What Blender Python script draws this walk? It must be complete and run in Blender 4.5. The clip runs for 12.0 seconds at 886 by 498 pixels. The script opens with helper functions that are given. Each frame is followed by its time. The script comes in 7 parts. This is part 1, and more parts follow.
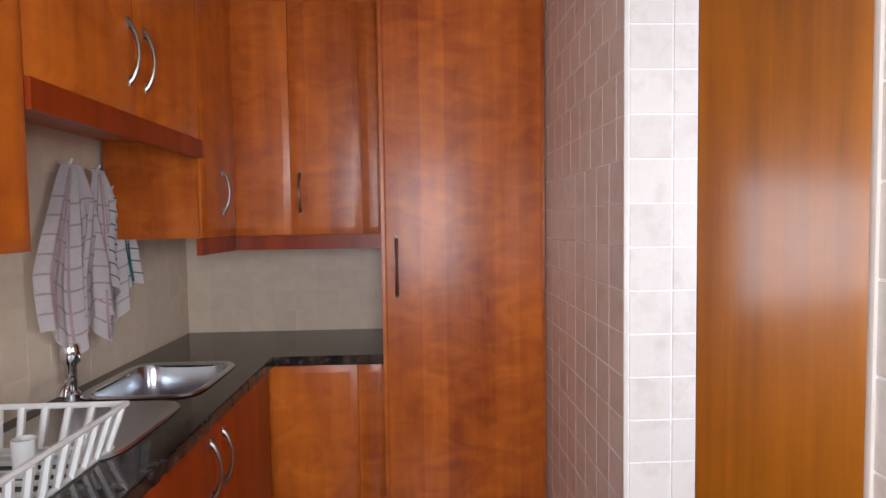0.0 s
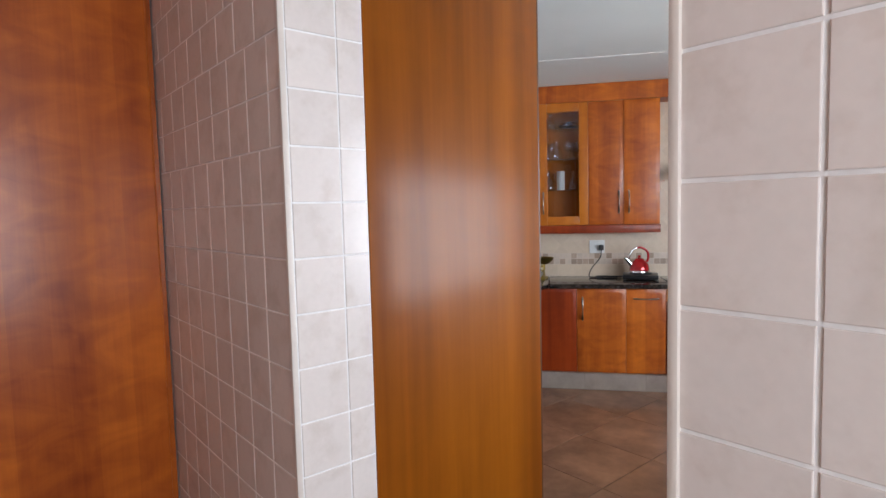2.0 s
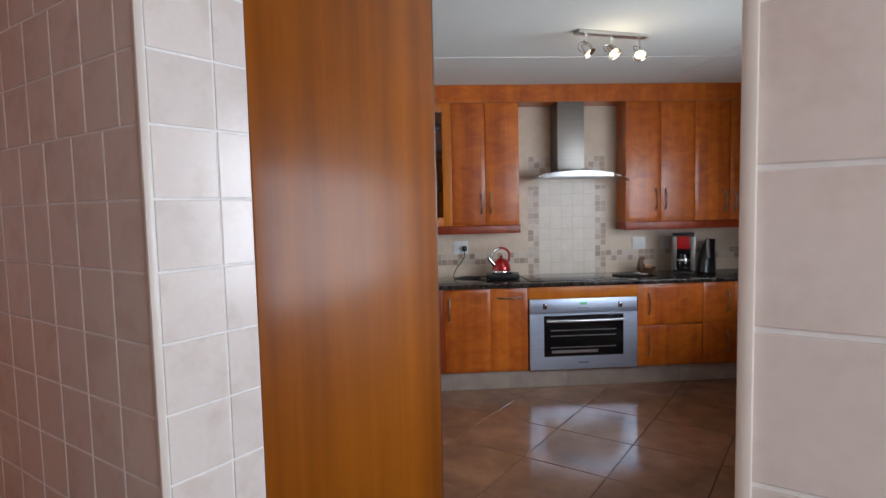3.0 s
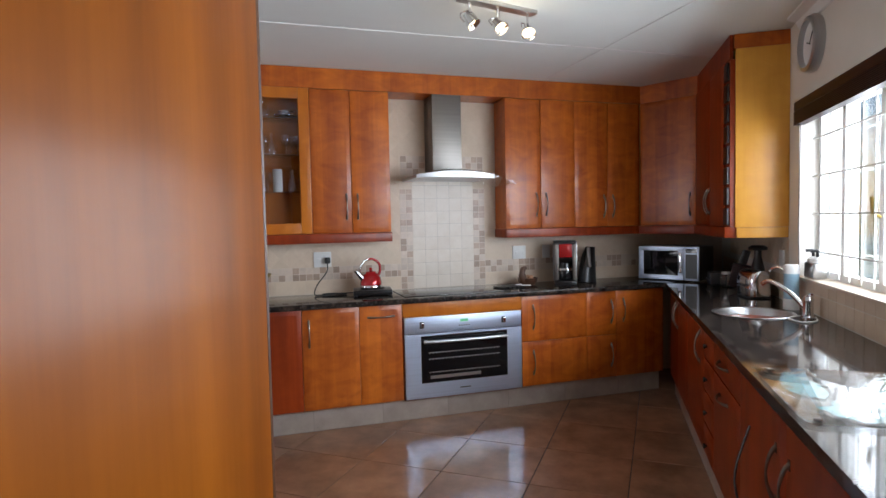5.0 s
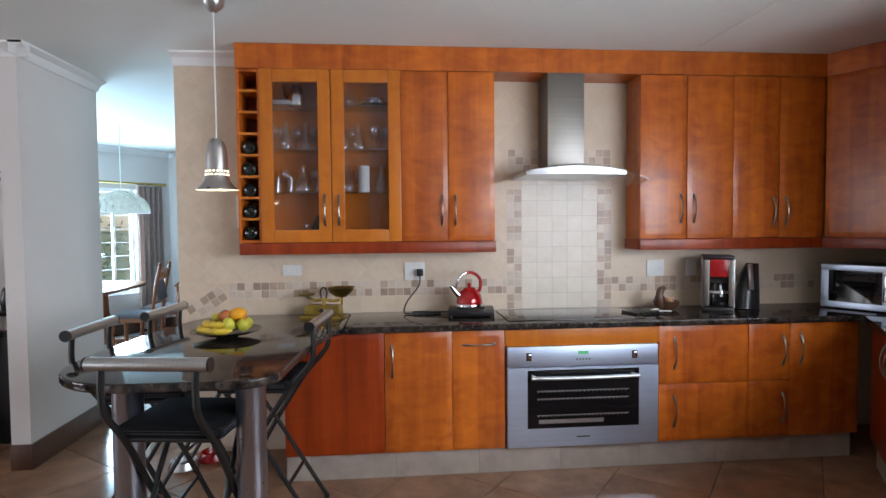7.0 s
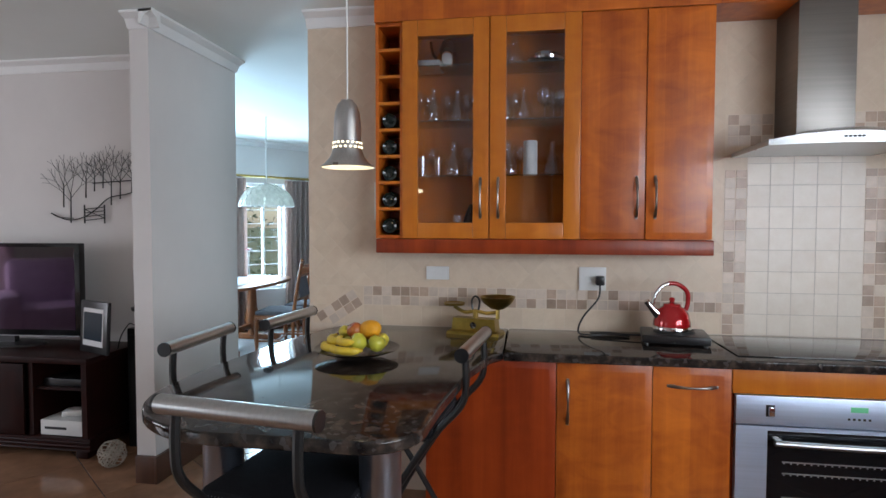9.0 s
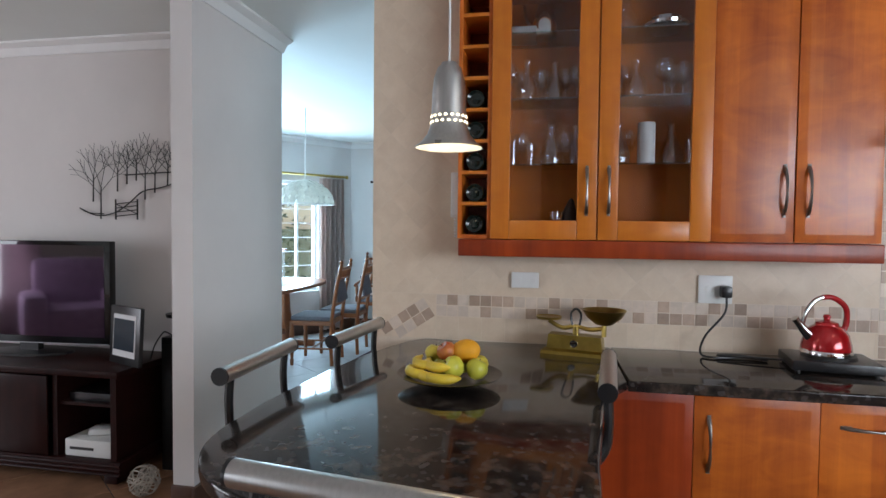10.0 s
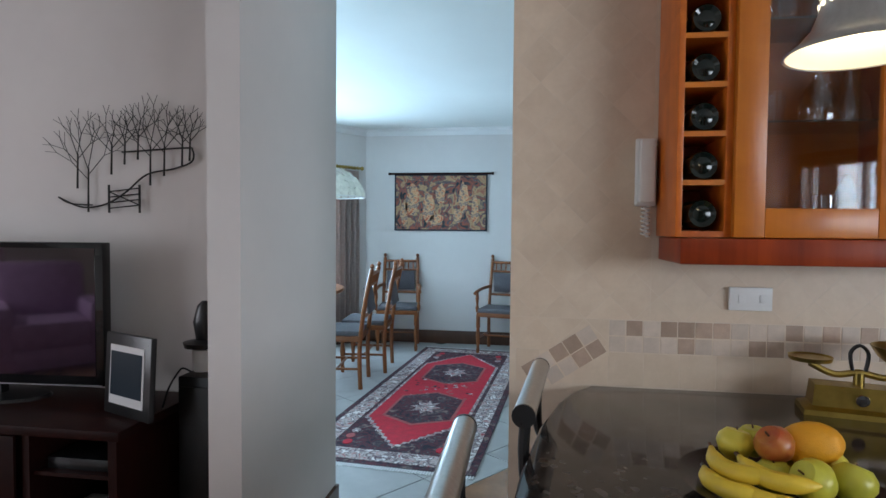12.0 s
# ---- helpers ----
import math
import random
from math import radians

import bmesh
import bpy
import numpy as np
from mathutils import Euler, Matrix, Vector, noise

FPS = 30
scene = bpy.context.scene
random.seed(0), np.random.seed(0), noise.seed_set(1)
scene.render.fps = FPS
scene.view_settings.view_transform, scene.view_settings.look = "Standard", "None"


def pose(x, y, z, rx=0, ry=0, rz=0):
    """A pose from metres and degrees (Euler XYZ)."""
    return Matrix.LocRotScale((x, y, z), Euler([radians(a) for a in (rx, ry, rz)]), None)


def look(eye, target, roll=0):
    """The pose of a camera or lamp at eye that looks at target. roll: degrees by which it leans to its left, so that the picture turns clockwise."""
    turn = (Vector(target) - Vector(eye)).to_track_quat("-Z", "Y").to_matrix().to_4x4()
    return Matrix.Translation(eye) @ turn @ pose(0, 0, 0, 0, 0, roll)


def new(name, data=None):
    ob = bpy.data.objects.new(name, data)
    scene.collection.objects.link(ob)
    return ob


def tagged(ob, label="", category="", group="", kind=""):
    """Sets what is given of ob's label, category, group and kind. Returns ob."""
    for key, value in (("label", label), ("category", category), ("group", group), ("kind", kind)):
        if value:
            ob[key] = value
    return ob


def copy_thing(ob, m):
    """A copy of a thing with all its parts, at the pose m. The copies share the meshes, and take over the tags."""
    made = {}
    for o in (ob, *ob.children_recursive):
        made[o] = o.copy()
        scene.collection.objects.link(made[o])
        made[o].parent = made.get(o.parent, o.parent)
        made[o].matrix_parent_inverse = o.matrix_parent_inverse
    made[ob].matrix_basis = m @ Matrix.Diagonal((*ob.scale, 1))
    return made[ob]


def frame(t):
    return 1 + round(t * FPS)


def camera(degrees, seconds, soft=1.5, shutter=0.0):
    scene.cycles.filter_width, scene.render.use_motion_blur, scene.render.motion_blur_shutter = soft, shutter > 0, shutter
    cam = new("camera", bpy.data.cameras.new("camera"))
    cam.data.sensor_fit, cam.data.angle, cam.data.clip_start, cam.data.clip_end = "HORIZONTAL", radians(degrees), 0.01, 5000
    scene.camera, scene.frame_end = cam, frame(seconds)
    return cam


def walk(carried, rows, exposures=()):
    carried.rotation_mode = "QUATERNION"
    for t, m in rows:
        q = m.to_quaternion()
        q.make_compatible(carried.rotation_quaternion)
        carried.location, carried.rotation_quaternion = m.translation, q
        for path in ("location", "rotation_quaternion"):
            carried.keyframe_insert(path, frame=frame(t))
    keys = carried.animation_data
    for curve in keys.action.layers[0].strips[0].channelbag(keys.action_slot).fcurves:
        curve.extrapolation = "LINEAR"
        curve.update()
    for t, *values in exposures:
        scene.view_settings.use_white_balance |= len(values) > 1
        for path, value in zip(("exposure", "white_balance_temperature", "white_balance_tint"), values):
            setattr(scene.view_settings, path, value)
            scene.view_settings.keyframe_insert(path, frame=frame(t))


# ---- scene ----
cam = camera(76.0, 12.0)
PATH = [
    (0, (0.299, 0.25, 1.477), (1.603, 1.763, 1.378), -0.8),
    (0.5, (0.358, 0.263, 1.472), (1.901, 1.531, 1.361), -0.6),
    (1, (0.434, 0.322, 1.479), (2.168, 1.311, 1.357), -0.9),
    (1.5, (0.503, 0.425, 1.484), (2.377, 1.111, 1.355), -1.1),
    (2, (0.562, 0.52, 1.496), (2.517, 0.919, 1.355), -1.4),
    (2.5, (0.634, 0.599, 1.504), (2.624, 0.729, 1.359), -1.3),
    (3, (0.719, 0.654, 1.493), (2.71, 0.53, 1.346), -1.3),
    (3.5, (0.852, 0.684, 1.479), (2.816, 0.337, 1.331), -1.2),
    (5.5, (1.535, 0.469, 1.39), (3.443, -0.124, 1.297), -1.2),
    (6, (1.703, 0.383, 1.405), (3.623, -0.17, 1.318), -1.0),
    (6.5, (1.882, 0.382, 1.394), (3.851, 0.04, 1.325), -0.7),
    (7, (2.049, 0.327, 1.423), (4.039, 0.15, 1.342), -0.5),
    (9, (2.835, 0.489, 1.39), (4.809, 0.795, 1.31), 0.1),
    (9.5, (3.028, 0.651, 1.374), (4.996, 1.004, 1.3), 0.4),
    (10, (3.215, 0.859, 1.371), (5.179, 1.229, 1.299), 0.6),
    (10.5, (3.381, 1.067, 1.358), (5.346, 1.436, 1.29), 0.6),
    (11, (3.568, 1.248, 1.338), (5.534, 1.611, 1.271), 0.6),
    (11.5, (3.759, 1.429, 1.339), (5.728, 1.77, 1.268), 0.6),
    (12, (3.944, 1.616, 1.35), (5.922, 1.903, 1.276), 0.5),
]
walk(cam, [(t, look(eye, target, roll)) for t, eye, target, roll in PATH], [(0, 0.25), (0.5, 0.18), (1.0, 0.10), (1.5, 0.04), (2.0, -0.12), (2.5, -0.28), (3.0, -0.46), (3.5, -0.42), (5.5, -0.14), (6.5, -0.06), (7.0, 0.06), (9, -0.2), (10.5, -0.1), (12, -0.36)])

# ---- world, sun and large lights ----
world = bpy.data.worlds.new("world")
scene.world = world
world.use_nodes = True
wn = world.node_tree
bg = wn.nodes["Background"]
sky = wn.nodes.new("ShaderNodeTexSky")
sky.sky_type = "NISHITA"
sky.sun_disc = False
sky.sun_elevation, sky.sun_rotation = radians(58), radians(20)
wn.links.new(sky.outputs[0], bg.inputs[0])
bg.inputs[1].default_value = 0.12
sun_data = bpy.data.lights.new("sun", "SUN")
sun_data.energy, sun_data.angle, sun_data.color = 3.0, radians(0.5), (1.0, 0.95, 0.87)
sun = new("sun", sun_data)
sun.matrix_world = look((0, 0, 0), (-0.18, -0.5, -0.85))

# frames of the place: rows of cabinets and walls, x to the right and y into the wall as one faces them
HOOD = pose(5.72, 1.66, 0, 0, 0, -90)
RIGHT = pose(3.29, -1.24, 0, 0, 0, 147)
SCUL = pose(1.089, 0.408, 0, 0, 0, -38.35) @ Matrix.Diagonal((1.065, 1.065, 1.025, 1))
DIAG = pose(1.09, 0.503, 0, 0, 0, -38)
CT = 0.872
CEIL = 2.5


def area(name, m, w, h, watts, colour):
    d = bpy.data.lights.new(name, "AREA")
    d.shape, d.size, d.size_y, d.energy, d.color = "RECTANGLE", w, h, watts, colour
    o = new(name, d)
    o.matrix_world = m
    return o


COOL = (0.80, 0.88, 1.0)
BLUE = (0.50, 0.76, 1.0)
area("kitchen_window_light", RIGHT @ pose(-0.55, 1.30, 1.62, 90, 0, 180), 4.7, 1.5, 470, COOL)
# added fill lamp in an invented door opening, out of view
area("living_added_fill_light", pose(-1.0, 6.93, 1.1, 90, 0, 180), 2.0, 2.0, 55, (0.80, 0.88, 1.0))
area("dining_window_light", pose(10.5, 3.5, 0, 0, 0, -38) @ pose(-0.75, 0.12, 1.25, 90, 0, 180), 0.5, 1.35, 75, BLUE)
# added fill lamp in an unseen opening, to soften the dining light
area("dining_added_fill_light", pose(10.5, 3.5, 0, 0, 0, -38) @ pose(-2.5, 0.12, 1.25, 90, 0, 180), 1.85, 1.35, 250, BLUE)
area("living_window_light", pose(3.6, 6.93, 1.3, 90, 0, 180), 2.4, 1.7, 108, (0.88, 0.91, 1.0))
# added fill lamp behind the start of the walk, never in view
area("scullery_added_fill_light", SCUL @ pose(-0.50, -1.21, 1.45, 90, 0, 0), 0.9, 1.15, 36, (0.86, 0.90, 1.0))


# ---- materials ----
def mat(name, colour, rough=0.5, metal=0.0, vary=0.0, scale=8.0, bump=0.0, stretch=(1, 1, 1), colour2=None, coat=0.0,
        rnd=0.0, fine=0.0, spec=None, trans=0.0, contrast=(0.3, 0.7), ior=None, sheen=0.0):
    m = bpy.data.materials.new(name)
    m.use_nodes = True
    nt = m.node_tree
    b = nt.nodes["Principled BSDF"]
    b.inputs["Roughness"].default_value, b.inputs["Metallic"].default_value = rough, metal
    b.inputs["Coat Weight"].default_value = coat
    b.inputs["Transmission Weight"].default_value = trans
    b.inputs["Sheen Weight"].default_value = sheen
    if ior:
        b.inputs["IOR"].default_value = ior
    if spec is not None:
        b.inputs["Specular IOR Level"].default_value = spec
    col = (*colour, 1)
    b.inputs["Base Color"].default_value = col
    if not (vary or colour2 or bump or rnd or fine):
        return m
    L = nt.links.new
    tc = nt.nodes.new("ShaderNodeTexCoord")
    mp = nt.nodes.new("ShaderNodeMapping")
    mp.inputs["Scale"].default_value = stretch
    info = nt.nodes.new("ShaderNodeObjectInfo")
    sh = nt.nodes.new("ShaderNodeVectorMath")
    sh.operation = "MULTIPLY_ADD"
    L(info.outputs["Random"], sh.inputs[0])
    sh.inputs[1].default_value = (37.0, 17.0, 29.0)
    L(tc.outputs["Object"], sh.inputs[2])
    L(sh.outputs[0], mp.inputs[0])
    n1 = nt.nodes.new("ShaderNodeTexNoise")
    n1.inputs["Scale"].default_value, n1.inputs["Detail"].default_value = scale, 6.0
    n1.inputs["Roughness"].default_value = 0.6
    L(mp.outputs[0], n1.inputs["Vector"])
    n2 = nt.nodes.new("ShaderNodeTexNoise")
    n2.inputs["Scale"].default_value, n2.inputs["Detail"].default_value = scale * 7, 4.0
    L(mp.outputs[0], n2.inputs["Vector"])
    c2 = colour2 or tuple(max(0.0, c * (1 - vary)) for c in colour)
    ramp = nt.nodes.new("ShaderNodeMapRange")
    ramp.inputs[1].default_value, ramp.inputs[2].default_value = contrast
    L(n1.outputs[0], ramp.inputs[0])
    mix = nt.nodes.new("ShaderNodeMix")
    mix.data_type = "RGBA"
    mix.inputs["A"].default_value, mix.inputs["B"].default_value = (*c2, 1), col
    L(ramp.outputs[0], mix.inputs["Factor"])
    out = mix.outputs["Result"]
    hs = nt.nodes.new("ShaderNodeHueSaturation")
    L(out, hs.inputs["Color"])
    ma = nt.nodes.new("ShaderNodeMath")
    ma.operation = "MULTIPLY_ADD"
    L(info.outputs["Random"], ma.inputs[0])
    ma.inputs[1].default_value, ma.inputs[2].default_value = 2 * rnd, 1 - rnd
    mf = nt.nodes.new("ShaderNodeMath")
    mf.operation = "MULTIPLY_ADD"
    L(n2.outputs[0], mf.inputs[0])
    mf.inputs[1].default_value, mf.inputs[2].default_value = 2 * fine, 1 - fine
    mm = nt.nodes.new("ShaderNodeMath")
    mm.operation = "MULTIPLY"
    L(ma.outputs[0], mm.inputs[0])
    L(mf.outputs[0], mm.inputs[1])
    L(mm.outputs[0], hs.inputs["Value"])
    L(hs.outputs[0], b.inputs["Base Color"])
    if bump:
        bp = nt.nodes.new("ShaderNodeBump")
        bp.inputs["Strength"].default_value, bp.inputs["Distance"].default_value = bump, 0.004
        L(n2.outputs[0], bp.inputs["Height"])
        L(bp.outputs[0], b.inputs["Normal"])
    rr = nt.nodes.new("ShaderNodeMapRange")
    rr.inputs[3].default_value, rr.inputs[4].default_value = max(0.02, rough * 0.8), min(1, rough * 1.2)
    L(n2.outputs[0], rr.inputs[0])
    L(rr.outputs[0], b.inputs["Roughness"])
    return m


def wood(name, dark, light, rough=0.34, coat=0.17, figure=0.35, rnd=0.06, relief=0.05, stave=0.0, ribbon=0.0, polish=0.18, spec=0.4):
    """Veneer: long grain up z, with a soft cross figure."""
    m = bpy.data.materials.new(name)
    m.use_nodes = True
    nt = m.node_tree
    L = nt.links.new
    b = nt.nodes["Principled BSDF"]
    b.inputs["Coat Weight"].default_value, b.inputs["Coat Roughness"].default_value = coat, polish
    b.inputs["Specular IOR Level"].default_value = spec
    tc = nt.nodes.new("ShaderNodeTexCoord")
    info = nt.nodes.new("ShaderNodeObjectInfo")
    sh = nt.nodes.new("ShaderNodeVectorMath")
    sh.operation = "MULTIPLY_ADD"
    L(info.outputs["Random"], sh.inputs[0])
    sh.inputs[1].default_value = (11.0, 7.0, 13.0)
    L(tc.outputs["Object"], sh.inputs[2])

    def noise_at(sx, sz, scale, detail=5.0, dist=0.0):
        mp = nt.nodes.new("ShaderNodeMapping")
        mp.inputs["Scale"].default_value = (sx, sx, sz)
        L(sh.outputs[0], mp.inputs[0])
        n = nt.nodes.new("ShaderNodeTexNoise")
        n.inputs["Scale"].default_value, n.inputs["Detail"].default_value = scale, detail
        n.inputs["Distortion"].default_value = dist
        L(mp.outputs[0], n.inputs["Vector"])
        return n

    grain = noise_at(1.0, 0.10, 14.0, 6.0, 0.4)
    cross = noise_at(0.55, 1.0, 12.0, 6.0, 1.0)
    big = noise_at(1.0, 0.35, 3.0, 2.0)
    pore = noise_at(1.0, 0.04, 160.0, 3.0)

    def add(a, k, b_, kb):
        n1 = nt.nodes.new("ShaderNodeMath")
        n1.operation = "MULTIPLY"
        L(a, n1.inputs[0])
        n1.inputs[1].default_value = k
        n2 = nt.nodes.new("ShaderNodeMath")
        n2.operation = "MULTIPLY_ADD"
        L(b_, n2.inputs[0])
        n2.inputs[1].default_value = kb
        L(n1.outputs[0], n2.inputs[2])
        return n2.outputs[0]

    s = add(grain.outputs[0], 0.5, cross.outputs[0], figure)
    s = add(s, 1.0, big.outputs[0], 0.35)
    s = add(s, 1.0, pore.outputs[0], 0.12)
    mid = (0.5 + figure + 0.35 + 0.12) / 2
    if ribbon:
        s = add(s, 1.0, noise_at(1.0, 0.015, 13.0, 3.0).outputs[0], ribbon)
        mid += ribbon / 2
    if stave:
        # glued staves about nine centimetres wide, each of its own tone
        sep = nt.nodes.new("ShaderNodeSeparateXYZ")
        L(sh.outputs[0], sep.inputs[0])
        dv = nt.nodes.new("ShaderNodeMath")
        dv.operation = "MULTIPLY"
        L(sep.outputs[0], dv.inputs[0])
        dv.inputs[1].default_value = 10.7
        fl = nt.nodes.new("ShaderNodeMath")
        fl.operation = "FLOOR"
        L(dv.outputs[0], fl.inputs[0])
        wh = nt.nodes.new("ShaderNodeTexWhiteNoise")
        wh.noise_dimensions = "1D"
        L(fl.outputs[0], wh.inputs["W"])
        s = add(s, 1.0, wh.outputs["Value"], stave)
        mid += stave / 2
    mr = nt.nodes.new("ShaderNodeMapRange")
    mr.inputs[1].default_value, mr.inputs[2].default_value = mid - 0.25, mid + 0.25
    L(s, mr.inputs[0])
    mix = nt.nodes.new("ShaderNodeMix")
    mix.data_type = "RGBA"
    mix.inputs["A"].default_value, mix.inputs["B"].default_value = (*dark, 1), (*light, 1)
    L(mr.outputs[0], mix.inputs["Factor"])
    hs = nt.nodes.new("ShaderNodeHueSaturation")
    L(mix.outputs["Result"], hs.inputs["Color"])
    ma = nt.nodes.new("ShaderNodeMath")
    ma.operation = "MULTIPLY_ADD"
    L(info.outputs["Random"], ma.inputs[0])
    ma.inputs[1].default_value, ma.inputs[2].default_value = 2 * rnd, 1 - rnd
    L(ma.outputs[0], hs.inputs["Value"])
    L(hs.outputs[0], b.inputs["Base Color"])
    b.inputs["Roughness"].default_value = rough
    bp = nt.nodes.new("ShaderNodeBump")
    bp.inputs["Strength"].default_value, bp.inputs["Distance"].default_value = relief, 0.002
    L(pore.outputs[0], bp.inputs["Height"])
    L(bp.outputs[0], b.inputs["Normal"])
    return m


def granite(name):
    m = bpy.data.materials.new(name)
    m.use_nodes = True
    nt = m.node_tree
    L = nt.links.new
    b = nt.nodes["Principled BSDF"]
    b.inputs["Roughness"].default_value = 0.07
    b.inputs["Specular IOR Level"].default_value = 0.36
    tc = nt.nodes.new("ShaderNodeTexCoord")
    vo = nt.nodes.new("ShaderNodeTexVoronoi")
    vo.inputs["Scale"].default_value = 75.0
    L(tc.outputs["Object"], vo.inputs["Vector"])
    n = nt.nodes.new("ShaderNodeTexNoise")
    n.inputs["Scale"].default_value, n.inputs["Detail"].default_value = 22.0, 8.0
    L(tc.outputs["Object"], n.inputs["Vector"])
    n3 = nt.nodes.new("ShaderNodeTexNoise")
    n3.inputs["Scale"].default_value = 3.0
    L(tc.outputs["Object"], n3.inputs["Vector"])
    r = nt.nodes.new("ShaderNodeValToRGB")
    r.color_ramp.elements[0].position, r.color_ramp.elements[0].color = 0.36, (0.011, 0.009, 0.009, 1)
    r.color_ramp.elements[1].position, r.color_ramp.elements[1].color = 0.70, (0.085, 0.060, 0.046, 1)
    e = r.color_ramp.elements.new(0.52)
    e.color = (0.028, 0.022, 0.019, 1)
    L(n.outputs[0], r.inputs[0])
    mix = nt.nodes.new("ShaderNodeMix")
    mix.data_type = "RGBA"
    L(r.outputs[0], mix.inputs["A"])
    mix.inputs["B"].default_value = (0.09, 0.08, 0.078, 1)
    sep = nt.nodes.new("ShaderNodeSeparateColor")
    L(vo.outputs["Color"], sep.inputs[0])
    gt = nt.nodes.new("ShaderNodeMath")
    gt.operation = "GREATER_THAN"
    gt.inputs[1].default_value = 0.9
    L(sep.outputs[0], gt.inputs[0])
    mu = nt.nodes.new("ShaderNodeMath")
    mu.operation = "MULTIPLY"
    L(gt.outputs[0], mu.inputs[0])
    L(n3.outputs[0], mu.inputs[1])
    L(mu.outputs[0], mix.inputs["Factor"])
    L(mix.outputs["Result"], b.inputs["Base Color"])
    return m


def emit(name, colour, strength):
    m = bpy.data.materials.new(name)
    m.use_nodes = True
    b = m.node_tree.nodes["Principled BSDF"]
    b.inputs["Base Color"].default_value = (*colour, 1)
    b.inputs["Emission Color"].default_value = (*colour, 1)
    b.inputs["Emission Strength"].default_value = strength
    return m


def thin_glass(name, tint, base):
    """Thin clear glass: lets light straight through, glossy at a glance from either side."""
    m = bpy.data.materials.new(name)
    m.use_nodes = True
    nt = m.node_tree
    nt.nodes.remove(nt.nodes["Principled BSDF"])
    clear, gloss = nt.nodes.new("ShaderNodeBsdfTransparent"), nt.nodes.new("ShaderNodeBsdfGlossy")
    clear.inputs[0].default_value = (*tint, 1)
    gloss.inputs["Color"].default_value, gloss.inputs["Roughness"].default_value = (1, 1, 1, 1), 0.03
    lw, pw, ma = nt.nodes.new("ShaderNodeLayerWeight"), nt.nodes.new("ShaderNodeMath"), nt.nodes.new("ShaderNodeMath")
    mix = nt.nodes.new("ShaderNodeMixShader")
    lw.inputs["Blend"].default_value = 0.5
    pw.operation, ma.operation = "POWER", "MULTIPLY_ADD"
    pw.inputs[1].default_value = 4.0
    ma.inputs[1].default_value, ma.inputs[2].default_value = 0.9, base
    nt.links.new(lw.outputs["Facing"], pw.inputs[0])
    nt.links.new(pw.outputs[0], ma.inputs[0])
    nt.links.new(ma.outputs[0], mix.inputs[0])
    nt.links.new(clear.outputs[0], mix.inputs[1])
    nt.links.new(gloss.outputs[0], mix.inputs[2])
    nt.links.new(mix.outputs[0], nt.nodes["Material Output"].inputs[0])
    return m


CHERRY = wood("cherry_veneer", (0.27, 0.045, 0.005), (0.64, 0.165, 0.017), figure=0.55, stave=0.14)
# dark cherry; also carries the shade on the window-side cabinets
CHERRY_DK_SHADE = wood("cherry_dark_and_shaded", (0.15, 0.016, 0.003), (0.34, 0.048, 0.007), figure=0.25, stave=0.12, ribbon=0.6, coat=0.08, spec=0.28)
# lighter cherry; also paints the lit inside of the glass cabinet
CHERRY_LT_LIT = wood("cherry_light_and_lit", (0.42, 0.105, 0.008), (0.64, 0.205, 0.018))
# cherry brightened to gold: window light is put into the colour
CHERRY_WINDOW_LIT = wood("cherry_window_lit", (0.62, 0.27, 0.035), (0.80, 0.40, 0.06), ribbon=0.4)
DOORWOOD = wood("door_veneer", (0.17, 0.042, 0.002), (0.32, 0.090, 0.004), rough=0.45, coat=0.27, figure=0.12, relief=0.06, ribbon=1.0, polish=0.2, spec=0.12)
DARKWOOD = wood("dark_mahogany", (0.010, 0.004, 0.004), (0.034, 0.009, 0.007), rough=0.36, coat=0.0, spec=0.13)
OAK = wood("oak_chair", (0.15, 0.045, 0.012), (0.28, 0.090, 0.024), rough=0.4)
SKIRT = wood("skirting_wood", (0.05, 0.020, 0.011), (0.10, 0.042, 0.022), rough=0.4)
GRANITE = granite("dark_granite")
WALLP = mat("wall_paint", (0.69, 0.655, 0.635), 0.75, vary=0.06, scale=2.2, bump=0.08, fine=0.02)
CREAMG = mat("cream_grout", (0.70, 0.585, 0.465), 0.85, vary=0.08, scale=30)
WARMP = mat("warm_wall_paint", (0.72, 0.68, 0.62), 0.75, vary=0.05, scale=2.0, bump=0.08)
CEILP = mat("ceiling_paint", (0.79, 0.825, 0.80), 0.85, vary=0.04, scale=1.5, bump=0.05)
CORN = mat("cornice_plaster", (0.8, 0.8, 0.79), 0.7, vary=0.04)
GROUT = mat("wall_grout", (0.84, 0.83, 0.82), 0.85, vary=0.15, scale=40)
PLGROUT = mat("plinth_grout", (0.30, 0.255, 0.225), 0.9, vary=0.2, scale=30)
GROUTF = mat("floor_grout", (0.055, 0.043, 0.036), 0.9, vary=0.4, scale=30)
TILE = mat("beige_wall_tile", (0.69, 0.63, 0.59), 0.22, vary=0.16, scale=13, colour2=(0.60, 0.53, 0.48), rnd=0.03, fine=0.05, contrast=(0.28, 0.50))
TILEB = mat("beige_splashback_tile", (0.69, 0.565, 0.435), 0.42, scale=12, colour2=(0.62, 0.49, 0.365), rnd=0.035, fine=0.04)
TILEH = mat("cream_hob_tile", (0.74, 0.665, 0.575), 0.35, scale=12, colour2=(0.68, 0.59, 0.49), rnd=0.03, fine=0.03)
HOBGROUT = mat("tan_grout", (0.57, 0.50, 0.43), 0.9, vary=0.2, scale=40)
MOSAIC = mat("pale_mosaic_tile", (0.64, 0.53, 0.44), 0.35, vary=0.15, scale=25, rnd=0.10, fine=0.06)
